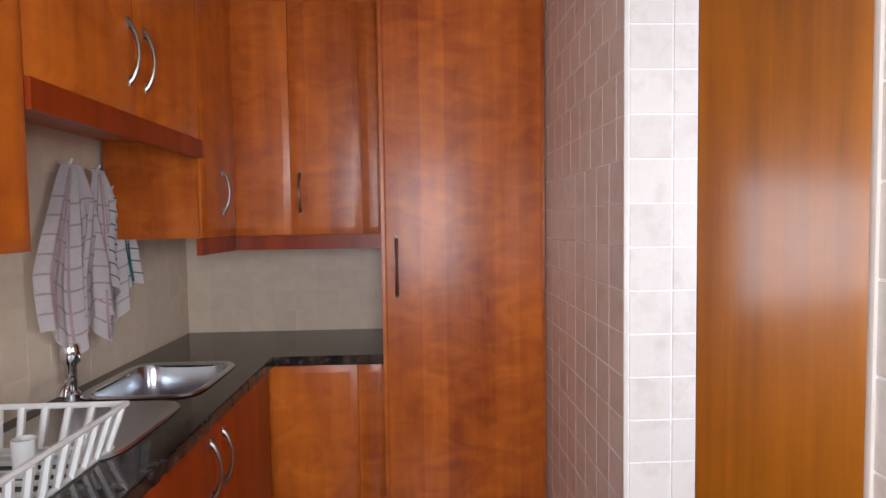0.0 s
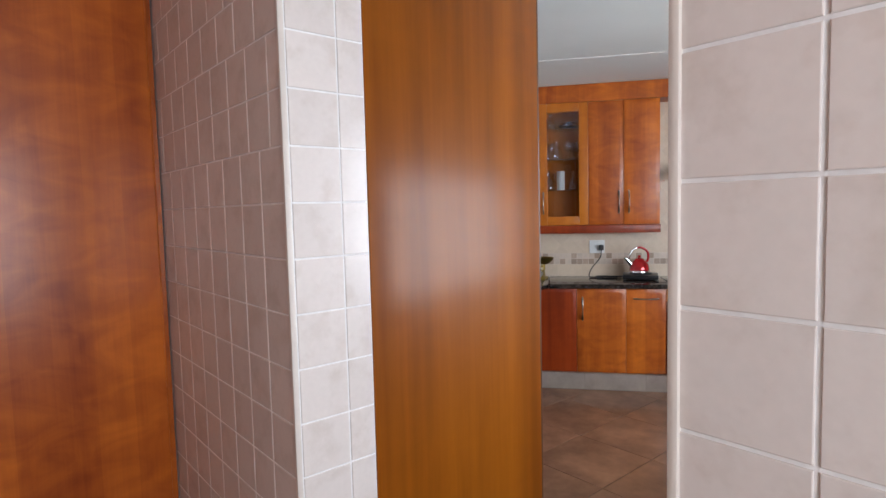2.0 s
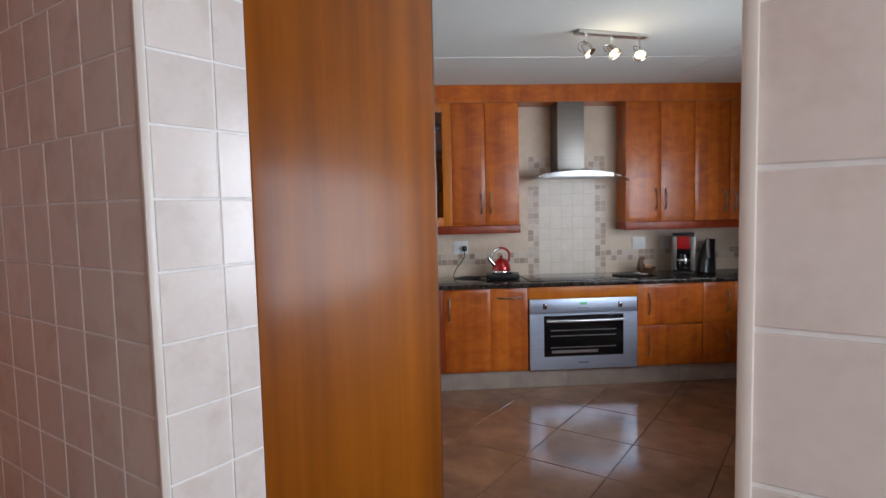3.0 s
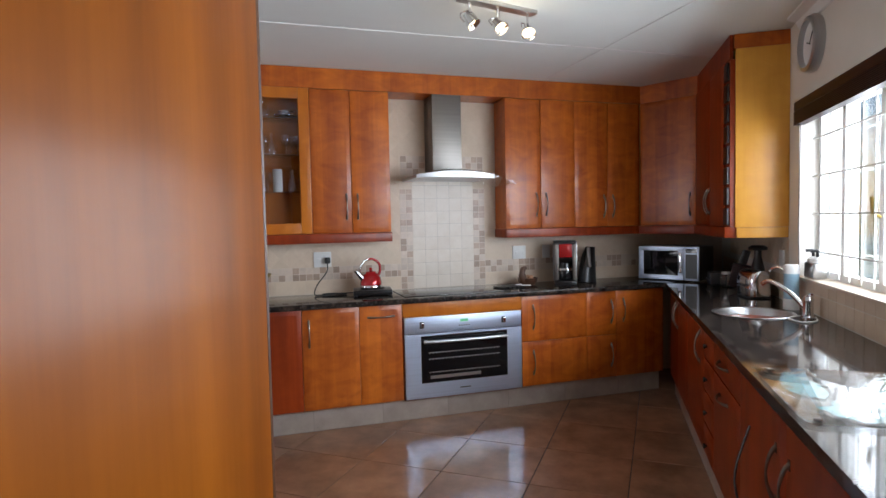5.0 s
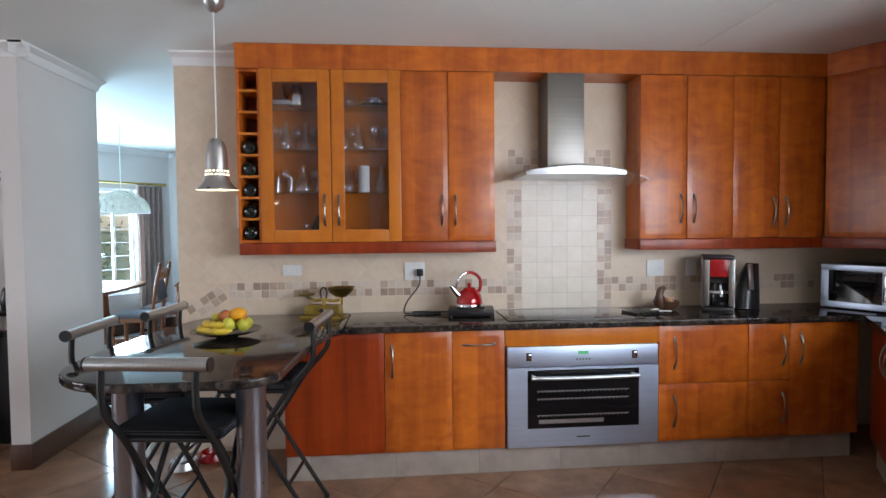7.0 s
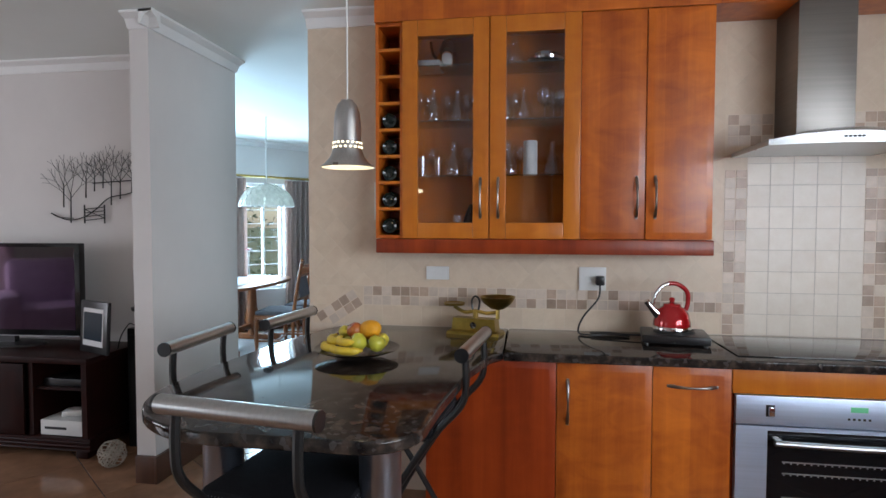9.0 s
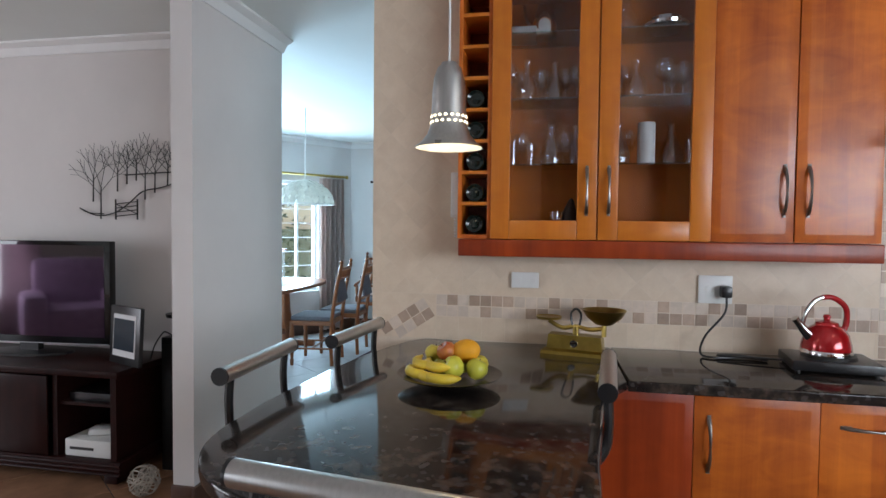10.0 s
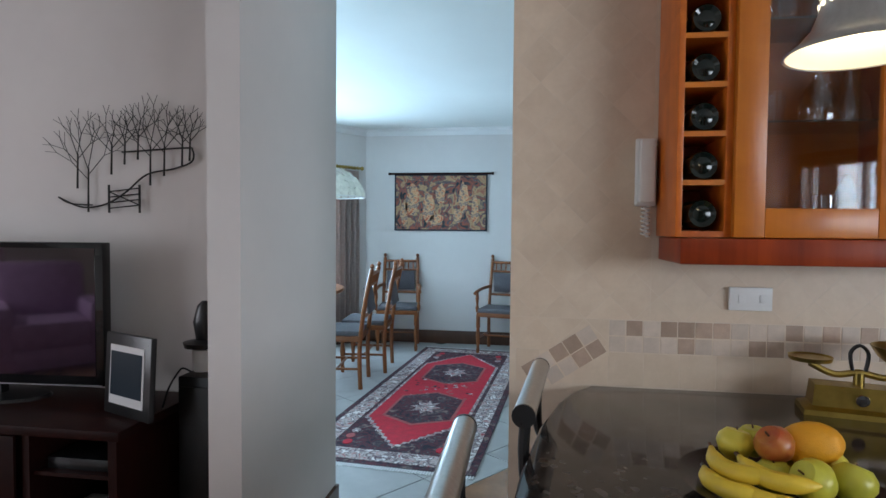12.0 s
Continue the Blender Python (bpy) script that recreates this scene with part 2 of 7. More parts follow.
MOSAICD = mat("brown_mosaic_tile", (0.47, 0.34, 0.255), 0.35, vary=0.2, scale=25, rnd=0.18, fine=0.08)
FTILE = mat("floor_tile", (0.34, 0.18, 0.105), 0.15, scale=4.5, colour2=(0.19, 0.10, 0.06), rnd=0.06, fine=0.08, bump=0.03)
DTILE = mat("grey_dining_tile", (0.40, 0.395, 0.39), 0.5, scale=4.5, colour2=(0.33, 0.325, 0.32), rnd=0.05, fine=0.06, bump=0.03)
PLTILE = mat("plinth_tile", (0.42, 0.35, 0.30), 0.3, scale=6, colour2=(0.30, 0.245, 0.21), rnd=0.05, fine=0.05)
STEEL = mat("brushed_steel", (0.56, 0.57, 0.58), 0.30, 1.0, vary=0.12, scale=3, stretch=(0.4, 0.4, 30), fine=0.05)
CHROME = mat("chrome", (0.72, 0.72, 0.73), 0.10, 1.0)
PEWTER = mat("pewter_handle", (0.29, 0.265, 0.24), 0.32, 1.0, vary=0.3, scale=30)
ALU = mat("brushed_aluminium", (0.58, 0.57, 0.56), 0.34, 1.0, vary=0.15, scale=4, stretch=(30, 30, 1), fine=0.05)
BLACKM = mat("black_metal", (0.012, 0.012, 0.012), 0.35, vary=0.3, scale=30)
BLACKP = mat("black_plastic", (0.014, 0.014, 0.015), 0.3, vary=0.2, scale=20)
BLACKG = mat("black_glass", (0.006, 0.006, 0.007), 0.04)
TVGLASS = mat("tv_screen_glass", (0.010, 0.007, 0.012), 0.05, ior=2.3)
WHITEP = mat("white_plastic", (0.74, 0.74, 0.72), 0.4, vary=0.05, scale=20)
WHITEM = mat("white_window_paint", (0.8, 0.8, 0.78), 0.45, vary=0.06, scale=20)
BRASS = mat("brass", (0.50, 0.36, 0.10), 0.32, 1.0, vary=0.3, scale=20)
BRASSD = mat("aged_brass", (0.42, 0.30, 0.07), 0.36, 1.0, vary=0.35, scale=20)
RED = mat("red_enamel", (0.42, 0.008, 0.012), 0.12, 0.3, coat=0.6)
REDP = mat("red_plastic", (0.36, 0.010, 0.012), 0.22)
BROWNC = mat("brown_ceramic", (0.11, 0.05, 0.028), 0.4, vary=0.4, scale=30, bump=0.2)
BLUEP = mat("blue_grey_plastic", (0.28, 0.44, 0.55), 0.35, vary=0.08)
GLASS = thin_glass("clear_glass", (0.93, 0.95, 0.96), 0.13)
SHELFG = thin_glass("shelf_glass", (0.72, 0.82, 0.80), 0.10)
PANE = thin_glass("pane_glass", (0.97, 0.98, 0.98), 0.04)
CABPANE = thin_glass("cabinet_pane_glass", (0.95, 0.96, 0.97), 0.025)
# steel with the blue of reflected sky put into its base colour
OVENST_SKY = mat("oven_steel_sky_tint", (0.62, 0.72, 0.88), 0.42, 1.0, vary=0.12, scale=3, stretch=(0.4, 0.4, 30), fine=0.05)
LEGST = mat("dark_chrome", (0.40, 0.44, 0.52), 0.3, 1.0, vary=0.1, scale=6)
# steel darkened and browned: the chimney's dull reflection is in the colour
DUCT = mat("steel_brown_reflection", (0.26, 0.24, 0.22), 0.42, 1.0, vary=0.15, scale=3, stretch=(0.4, 0.4, 30), fine=0.05)
GREENGL = mat("turquoise_glass_print", (0.07, 0.60, 0.68), 0.04, colour2=(0.02, 0.10, 0.12), scale=4, coat=0.8)
BOTTLE = mat("dark_bottle_glass", (0.006, 0.010, 0.008), 0.08)
LEATHER = mat("purple_armchair_cloth", (0.40, 0.24, 0.42), 0.8, vary=0.3, scale=15, bump=0.2)
CURTAIN = mat("taupe_curtain_cloth", (0.56, 0.43, 0.38), 0.9, vary=0.2, scale=30, bump=0.15, sheen=0.3)
SEATC = mat("grey_seat_cloth", (0.13, 0.125, 0.14), 0.9, vary=0.3, scale=60, bump=0.3)
YEL = mat("banana_skin", (0.78, 0.55, 0.045), 0.45, vary=0.18, scale=20, rnd=0.06)
LEMON = mat("yellow_apple_skin", (0.72, 0.60, 0.07), 0.4, vary=0.2, scale=18)
GREENA = mat("green_apple_skin", (0.58, 0.55, 0.06), 0.35, vary=0.25, scale=18)
REDA = mat("red_apple_skin", (0.34, 0.025, 0.012), 0.35, colour2=(0.52, 0.27, 0.05), scale=14)
ORANGE = mat("orange_peel", (0.80, 0.36, 0.01), 0.5, vary=0.1, scale=60, bump=0.5)
DISH = mat("dark_bowl_metal", (0.05, 0.04, 0.032), 0.25, 0.6, vary=0.4, scale=20)
TOWEL = mat("tea_towel_cloth", (0.86, 0.79, 0.78), 0.95, vary=0.08, scale=60, bump=0.4)
TOWELS = mat("towel_red_stripe", (0.70, 0.52, 0.53), 0.95, vary=0.2, scale=60)
TOWELG = mat("towel_green_stripe", (0.08, 0.25, 0.24), 0.95, vary=0.2, scale=60)
BRICKM = mat("outside_brick", (0.36, 0.24, 0.19), 0.9, vary=0.4, scale=9, rnd=0.2, bump=0.4)
LEAF = mat("garden_leaf", (0.06, 0.12, 0.03), 0.6, vary=0.5, scale=12, rnd=0.3)
GRASS = mat("garden_ground", (0.16, 0.20, 0.08), 0.9, vary=0.5, scale=2)
PAPER = mat("paper_white", (0.72, 0.72, 0.72), 0.7)
SCREEN = mat("tablet_dark_screen", (0.030, 0.045, 0.06), 0.12)
DISPLAY = emit("green_display", (0.12, 0.5, 0.25), 0.12)
BULB = emit("warm_bulb", (1.0, 0.80, 0.48), 5.0)
BULB2 = emit("pendant_bulb", (1.0, 0.86, 0.60), 3.5)


# ---- builders ----
def box(bm, x0, x1, y0, y1, z0, z1, bevel=0.0):
    r = bmesh.ops.create_cube(bm, size=1.0)
    for v in r["verts"]:
        v.co = Vector((x0 + (v.co.x + 0.5) * (x1 - x0), y0 + (v.co.y + 0.5) * (y1 - y0), z0 + (v.co.z + 0.5) * (z1 - z0)))
    if bevel:
        es = list({e for v in r["verts"] for e in v.link_edges})
        bmesh.ops.bevel(bm, geom=es, offset=bevel, segments=2, profile=0.6, affect="EDGES")
    return bm


def boxes(*rows, bevel=0.0):
    bm = bmesh.new()
    for r in rows:
        box(bm, *r, bevel=bevel)
    return bm


def prism(pts, z0, z1, bevel=0.0):
    """An upright slab on the outline pts."""
    bm = bmesh.new()
    lo = [bm.verts.new((x, y, z0)) for x, y in pts]
    hi = [bm.verts.new((x, y, z1)) for x, y in pts]
    bm.faces.new(hi)
    bm.faces.new(lo[::-1])
    n = len(pts)
    for i in range(n):
        bm.faces.new((lo[i], lo[(i + 1) % n], hi[(i + 1) % n], hi[i]))
    bmesh.ops.recalc_face_normals(bm, faces=bm.faces)
    if bevel:
        es = [e for e in bm.edges if abs(e.verts[0].co.z - e.verts[1].co.z) < 1e-6]
        bmesh.ops.bevel(bm, geom=es, offset=bevel, segments=3, profile=0.5, affect="EDGES")
    return bm


def lathe(profile, seg=32, bm=None, at=(0, 0, 0)):
    """A turned body from (radius, height) pairs."""
    bm = bm or bmesh.new()
    rings = []
    for r, z in profile:
        if r < 1e-5:
            rings.append([bm.verts.new((at[0], at[1], at[2] + z))])
        else:
            rings.append([bm.verts.new((at[0] + r * math.cos(2 * math.pi * k / seg), at[1] + r * math.sin(2 * math.pi * k / seg), at[2] + z)) for k in range(seg)])
    for a, b in zip(rings, rings[1:]):
        for k in range(seg):
            j = (k + 1) % seg
            if len(a) == 1 and len(b) > 1:
                bm.faces.new((a[0], b[j], b[k]))
            elif len(b) == 1 and len(a) > 1:
                bm.faces.new((a[k], a[j], b[0]))
            elif len(a) > 1:
                bm.faces.new((a[k], a[j], b[j], b[k]))
    bmesh.ops.recalc_face_normals(bm, faces=bm.faces)
    return bm


def tube(points, r, seg=10, bm=None, closed=False, flat=1.0):
    """A round bar along points; r may be one radius for each point."""
    bm = bm or bmesh.new()
    pts = [Vector(p) for p in points]
    n = len(pts)
    rad = list(r) if isinstance(r, (list, tuple)) else [r] * n
    rings, up = [], None
    for i, p in enumerate(pts):
        a = pts[i - 1] if i or closed else p
        b = pts[(i + 1) % n] if i < n - 1 or closed else p
        d = (b - a).normalized()
        if up is None:
            up = Vector((0, 0, 1)) if abs(d.z) < 0.9 else Vector((1, 0, 0))
        s = d.cross(up).normalized()
        up = s.cross(d).normalized()
        rings.append([bm.verts.new(p + rad[i] * (math.cos(2 * math.pi * k / seg) * s + flat * math.sin(2 * math.pi * k / seg) * up)) for k in range(seg)])
    pairs = list(zip(rings, rings[1:])) + ([(rings[-1], rings[0])] if closed else [])
    for a, b in pairs:
        for k in range(seg):
            bm.faces.new((a[k], a[(k + 1) % seg], b[(k + 1) % seg], b[k]))
    if not closed:
        bm.faces.new(rings[0])
        bm.faces.new(rings[-1])
    bmesh.ops.recalc_face_normals(bm, faces=bm.faces)
    return bm


def curve(pts, n=6):
    """A smooth line through pts."""
    out = []
    P = [Vector(p) for p in pts]
    for i in range(len(P) - 1):
        p0, p1, p2, p3 = P[max(i - 1, 0)], P[i], P[i + 1], P[min(i + 2, len(P) - 1)]
        for k in range(n):
            t = k / n
            out.append(0.5 * (2 * p1 + (p2 - p0) * t + (2 * p0 - 5 * p1 + 4 * p2 - p3) * t * t + (3 * p1 - p0 - 3 * p2 + p3) * t ** 3))
    out.append(P[-1])
    return out


def ball(bm, at, r, squash=(1, 1, 1), seg=16):
    res = bmesh.ops.create_uvsphere(bm, u_segments=seg, v_segments=max(6, seg // 2), radius=r)
    for v in res["verts"]:
        v.co = Vector((v.co.x * squash[0] + at[0], v.co.y * squash[1] + at[1], v.co.z * squash[2] + at[2]))
    return bm


def smooth_of(me, angle=40):
    for p in me.polygons:
        p.use_smooth = p.area < 0.04
    me.set_sharp_from_angle(angle=radians(angle))


def to_mesh(name, bm, material, smooth=True):
    me = bpy.data.meshes.new(name)
    bm.to_mesh(me)
    bm.free()
    me.materials.append(material)
    if smooth:
        smooth_of(me)
    return me


def part(name, bm, material, parent, label="", m=None):
    o = new(name, to_mesh(name, bm, material))
    o.parent = parent
    if m is not None:
        o.matrix_basis = m
    if label:
        o["label"] = label
    return o


def thing(name, m, label, category, group="", kind=""):
    o = new(name)
    o.matrix_basis = m
    o.empty_display_size = 0.1
    return tagged(o, label, category, group, kind)


def solid(name, bm, material, m, label, category, group="", kind=""):
    o = new(name, to_mesh(name, bm, material))
    o.matrix_basis = m
    return tagged(o, label, category, group, kind)


def structure(name, bm, material, label, category, m=Matrix()):
    return solid(name, bm, material, m, label, category, kind="structure")


# ---- the setting ----
TRIM = mat("cream_trim", (0.66, 0.60, 0.54), 0.35, vary=0.08, scale=20)

def wall_with_hole(x0, x1, y0, y1, z1, holes):
    """A wall along x from x0 to x1 with openings (a, b, bottom, top) in rising order."""
    bm, x = bmesh.new(), x0
    for a, b, lo, hi in holes:
        box(bm, x, a, y0, y1, 0, z1)
        if lo > 0:
            box(bm, a, b, y0, y1, 0, lo)
        if hi < z1:
            box(bm, a, b, y0, y1, hi, z1)
        x = b
    box(bm, x, x1, y0, y1, 0, z1)
    return bm


floor = structure("floor", boxes((-3.0, 12.5, -5.5, 8.5, -0.12, -0.004)), GROUTF, "dark grouted screed under large brown floor tiles", "floor")
structure("ceiling", boxes((-3.0, 10.7, -4.6, 7.2, CEIL, CEIL + 0.12)), CEILP, "off-white painted ceiling with fine board joints", "ceiling")
structure("ceiling_joint", boxes((4.62, 4.628, -3.0, 1.9, CEIL - 0.004, CEIL + 0.01), (1.5, 5.4, -1.55, -1.543, CEIL - 0.004, CEIL + 0.01)), CORN, "thin cover strip along a ceiling board joint", "trim")
ground = structure("ground", boxes((-400, 400, -400, 400, -0.6, -0.13)), GRASS, "garden ground of grass and earth", "ground")

hood_wall = structure("wall_hood", boxes((0, 5.45, 0.0, 0.2, 0, CEIL)), CREAMG, "kitchen wall behind the cooker hood", "wall", HOOD)
right_wall = structure("wall_window", wall_with_hole(-3.6, 3.0, 0.6, 0.82, CEIL, [(-1.08, 1.70, 1.045, 1.985)]), WARMP, "cream kitchen wall with a window above the worktop", "wall", RIGHT)
scul_wall = structure("wall_scullery", boxes((0.003, 0.178, -1.9, 0.013, 0, CEIL), (0.003, 0.178, 0.76, 2.5, 0, CEIL), (0.003, 0.178, 0.013, 0.76, 2.08, CEIL)), GROUT, "tiled scullery wall pierced by the kitchen doorway", "wall", SCUL)
scul_back = structure("wall_scullery_back", boxes((-1.9, 0.0, 2.283, 2.45, 0, CEIL)), CREAMG, "tiled end wall of the scullery", "wall", SCUL)
scul_left = structure("wall_scullery_left", boxes((-1.85, -1.643, -1.3, 2.4, 0, CEIL)), CREAMG, "tiled scullery wall behind the sink", "wall", SCUL)
# unseen wall; its opening is made up to admit the scullery fill lamp
structure("wall_scullery_rear", wall_with_hole(-1.643, 0.003, -1.35, -1.25, CEIL, [(-0.95, -0.05, 0.88, 2.02)]), WARMP, "plain unseen rear wall of the scullery with an opening added for a fill light", "wall", SCUL)
structure("wall_stub", boxes((5.575, 6.46, 2.48, 2.59, 0, CEIL)), WALLP, "pale grey painted end of a partition wall", "wall")
structure("wall_partition", boxes((6.27, 6.46, 2.59, 7.0, 0, CEIL)), WALLP, "pale grey living room wall behind the television", "wall")
structure("wall_tapestry", boxes((10.5, 10.7, -1.2, 3.6, 0, CEIL)), WALLP, "pale dining room wall with a tapestry", "wall")
DINE = pose(10.5, 3.5, 0, 0, 0, -38)
# the wider opening is added for the fill lamp and stays unseen
structure("wall_dining_window", wall_with_hole(-5.2, 0.3, 0.0, 0.2, CEIL, [(-3.45, -1.55, 0.55, 1.95), (-1.02, -0.48, 0.55, 1.95)]), WALLP, "pale dining room wall with a curtained window", "wall", DINE)
structure("wall_dining_side", boxes((5.9, 10.7, -1.4, -1.2, 0, CEIL)), WALLP, "plain side wall of the dining room", "wall")
# the left opening is added to let the fill lamp in
structure("wall_living", wall_with_hole(-2.2, 6.46, 6.8, 7.0, CEIL, [(-2.0, 0.0, 0.05, 2.1), (2.4, 4.8, 0.45, 2.15)]), WALLP, "plain living room wall with a wide window", "wall")
structure("wall_west", boxes((-2.4, -2.2, -2.5, 7.0, 0, CEIL)), WALLP, "plain far wall of the living room", "wall")
structure("wall_south", boxes((-2.4, 0.9, -2.7, -2.5, 0, CEIL)), WALLP, "plain wall closing the back of the house", "wall")


def cornice(name, x0, x1, m, s=0.075):
    bm = bmesh.new()
    prof = [(0, 0), (0, -s), (0.012, -s), (0.02, -s * 0.8), (s * 0.45, -s * 0.42), (s * 0.8, -0.02), (s, -0.012), (s, 0)]
    a = [bm.verts.new((x0, -y, CEIL + z)) for y, z in prof]
    b = [bm.verts.new((x1, -y, CEIL + z)) for y, z in prof]
    for i in range(len(prof)):
        j = (i + 1) % len(prof)
        bm.faces.new((a[i], a[j], b[j], b[i]))
    bm.faces.new(a)
    bm.faces.new(b)
    bmesh.ops.recalc_face_normals(bm, faces=bm.faces)
    return structure(name, bm, CORN, "white plaster cornice along the ceiling", "cornice", m)


cornice("cornice_1", -0.075, 0.885, pose(5.575, 2.48, 0))
cornice("cornice_2", -0.11, 0.073, pose(5.575, 2.48, -0.003, 0, 0, -90))
cornice("cornice_3", -4.2, 0.0, pose(6.27, 2.59, 0, 0, 0, -90))
cornice("cornice_4", -1.9, 4.6, pose(10.5, 1.6, 0, 0, 0, -90))
cornice("cornice_5", -5.2, 0.0, DINE)
cornice("cornice_6", 0.0, 0.42, HOOD)
cornice("cornice_7", -1.05, 3.0, RIGHT @ pose(0, 0.6, 0))


def skirting(name, x0, x1, m):
    return structure(name, boxes((x0, x1, -0.018, 0, 0.0, 0.15), bevel=0.004), SKIRT, "dark stained wooden skirting board", "baseboard", m)


skirting("baseboard_1", -0.018, 0.885, pose(5.575, 2.48, 0))
skirting("baseboard_2", -0.11, 0.0, pose(5.575, 2.48, 0, 0, 0, -90))
skirting("baseboard_3", -1.9, 4.6, pose(10.5, 1.6, 0, 0, 0, -90))
skirting("baseboard_4", -4.2, 0.0, pose(6.27, 2.59, 0, 0, 0, -90))
skirting("baseboard_5", -5.2, 0, DINE)
structure("tile_trim", boxes((-0.002, 0.010, 0.755, 0.764, 0, 2.08), (-0.003, 0.010, 0.008, 0.018, 0, 2.08), bevel=0.003), TRIM, "white corner trim on the tiled doorway edges", "trim", SCUL)
structure("door_frame", boxes((0.178, 0.183, -0.025, 0.015, 0, 2.08), (0.178, 0.195, -0.025, 0.8, 2.08, 2.14)), SKIRT, "dark wooden lining of the kitchen doorway", "door frame", SCUL)

# the open door between scullery and kitchen
HINGE = SCUL @ pose(0.182, 0.762, 0, 0, 0, 3.7)
door = thing("door_1", HINGE, "open flush wooden door with glossy orange-brown veneer", "door", kind="structure")
part("door_leaf", boxes((0.0, 0.577, 0.0, 0.038, 0.012, 2.04), bevel=0.003), DOORWOOD, door)
part("edge_strip", boxes((0.5775, 0.583, 0.001, 0.037, 0.012, 2.04)), SKIRT, door)


# ---- cabinets ----
def slab_door(w, h, lip=0.028, t=0.020):
    """A cabinet door with a raised field and chamfered edges; front towards -y."""
    bm = bmesh.new()
    g = 0.0015
    def ring(i, y):
        return [bm.verts.new(p) for p in ((g + i, y, g + i), (w - g - i, y, g + i), (w - g - i, y, h - g - i), (g + i, y, h - g - i))]
    rings = [ring(0, 0), ring(0, -t * 0.55), ring(0.004, -t * 0.62), ring(lip, -t * 0.98), ring(lip + 0.003, -t)]
    for a, b in zip(rings, rings[1:]):
        for k in range(4):
            bm.faces.new((a[k], a[(k + 1) % 4], b[(k + 1) % 4], b[k]))
    bm.faces.new(rings[-1])
    bm.faces.new(rings[0][::-1])
    bmesh.ops.recalc_face_normals(bm, faces=bm.faces)
    return bm


def bow(length, out=0.028, r=0.005):
    """A bow handle up z, standing out towards -y."""
    n = 14
    pts = [(0, -out * math.sin(math.pi * i / n) ** 0.7, length * (i / n - 0.5)) for i in range(n + 1)]
    rad = [r * (0.75 + 0.75 * abs(2 * i / n - 1)) for i in range(n + 1)]
    bm = tube(pts, rad, 8)
    box(bm, -0.006, 0.006, -0.004, 0.001, -length / 2 - 0.012, -length / 2 + 0.02, bevel=0.0015)
    box(bm, -0.006, 0.006, -0.004, 0.001, length / 2 - 0.02, length / 2 + 0.012, bevel=0.0015)
    return bm


def add_handle(parent, x, z, length=0.16, flat=False, y=-0.02, material=None):
    part("handle", bow(length), material or PEWTER, parent, "curved pewter bow handle", pose(x, y, z, 0, 90 if flat else 0, 0))


def unit(name, m, w, depth, z0, z1, fronts, label, category, group, wood_mat=None):
    """A carcass with doors or drawers: rows of (x0, x1, z0, z1, handle x, handle z, flat, name)."""
    wm = wood_mat or CHERRY
    o = thing(name, m, label, category, group)
    part("body", boxes((0.002, w - 0.002, 0.002, depth - 0.01, z0, z1)), wm, o)
    for x0, x1, a, b, hx, hz, flat, nm in fronts:
        d = part(nm, slab_door(x1 - x0, b - a), wm, o, "", pose(x0, 0, a))
        if hx is not None:
            add_handle(d, hx - x0, hz - a, 0.17, flat)
    return o


BASE = "fitted base cabinets"
WALLU = "fitted wall cabinets"
F = HOOD @ pose(0, -0.51, 0)
PZ = 0.152
unit("base_cabinet", F @ pose(0.73, 0, 0), 0.55, 0.5, PZ, 0.835, [(0, 0.55, PZ, 0.832, None, 0, 0, "end_panel")], "cherry veneered end unit of the base cabinets beside the breakfast table", "cabinet", BASE, CHERRY_DK_SHADE)
unit("base_cabinet", F @ pose(1.28, 0, 0), 0.38, 0.5, PZ, 0.835, [(0, 0.38, PZ, 0.832, 0.045, 0.67, 0, "door")], "cherry veneered base cabinet with one door and a bow handle", "cabinet", BASE)
unit("base_cabinet", F @ pose(1.66, 0, 0), 0.30, 0.5, PZ, 0.835, [(0, 0.30, PZ, 0.832, 0.15, 0.755, 1, "pull_out_door")], "narrow cherry pull-out base cabinet with a horizontal handle", "cabinet", BASE)
o = thing("oven_cabinet", F @ pose(1.96, 0, 0), "cherry housing round the built-in oven", "cabinet", BASE)
part("top_rail", boxes((0.002, 0.908, -0.016, 0.02, 0.735, 0.832), bevel=0.002), CHERRY_LT_LIT, o)
part("body", boxes((0.002, 0.012, 0.0, 0.5, PZ, 0.735), (0.9, 0.908, 0.0, 0.5, PZ, 0.735), (0.012, 0.9, 0.0, 0.5, PZ - 0.01, PZ), (0.012, 0.9, 0.47, 0.5, PZ, 0.735)), CHERRY_DK_SHADE, o)
fr = []
for a, b in ((PZ, 0.488), (0.492, 0.832)):
    fr += [(0.0, 0.55, a, b, 0.09, (a + b) / 2 + 0.01, 0, "drawer_front"), (0.55, 0.81, a, b, 0.76, (a + b) / 2 + 0.01, 0, "drawer_front")]
unit("drawer_cabinet", F @ pose(2.87, 0, 0), 0.81, 0.5, PZ, 0.835, fr, "cherry drawer cabinet with wide fronts and bow handles", "cabinet", BASE)
unit("base_cabinet", F @ pose(3.68, 0, 0), 0.44, 0.5, PZ, 0.835, [(0, 0.44, PZ, 0.832, 0.06, 0.68, 0, "door")], "cherry corner base cabinet in the shade of the worktop", "cabinet", BASE)
RF = RIGHT @ pose(0, 0.045, 0)
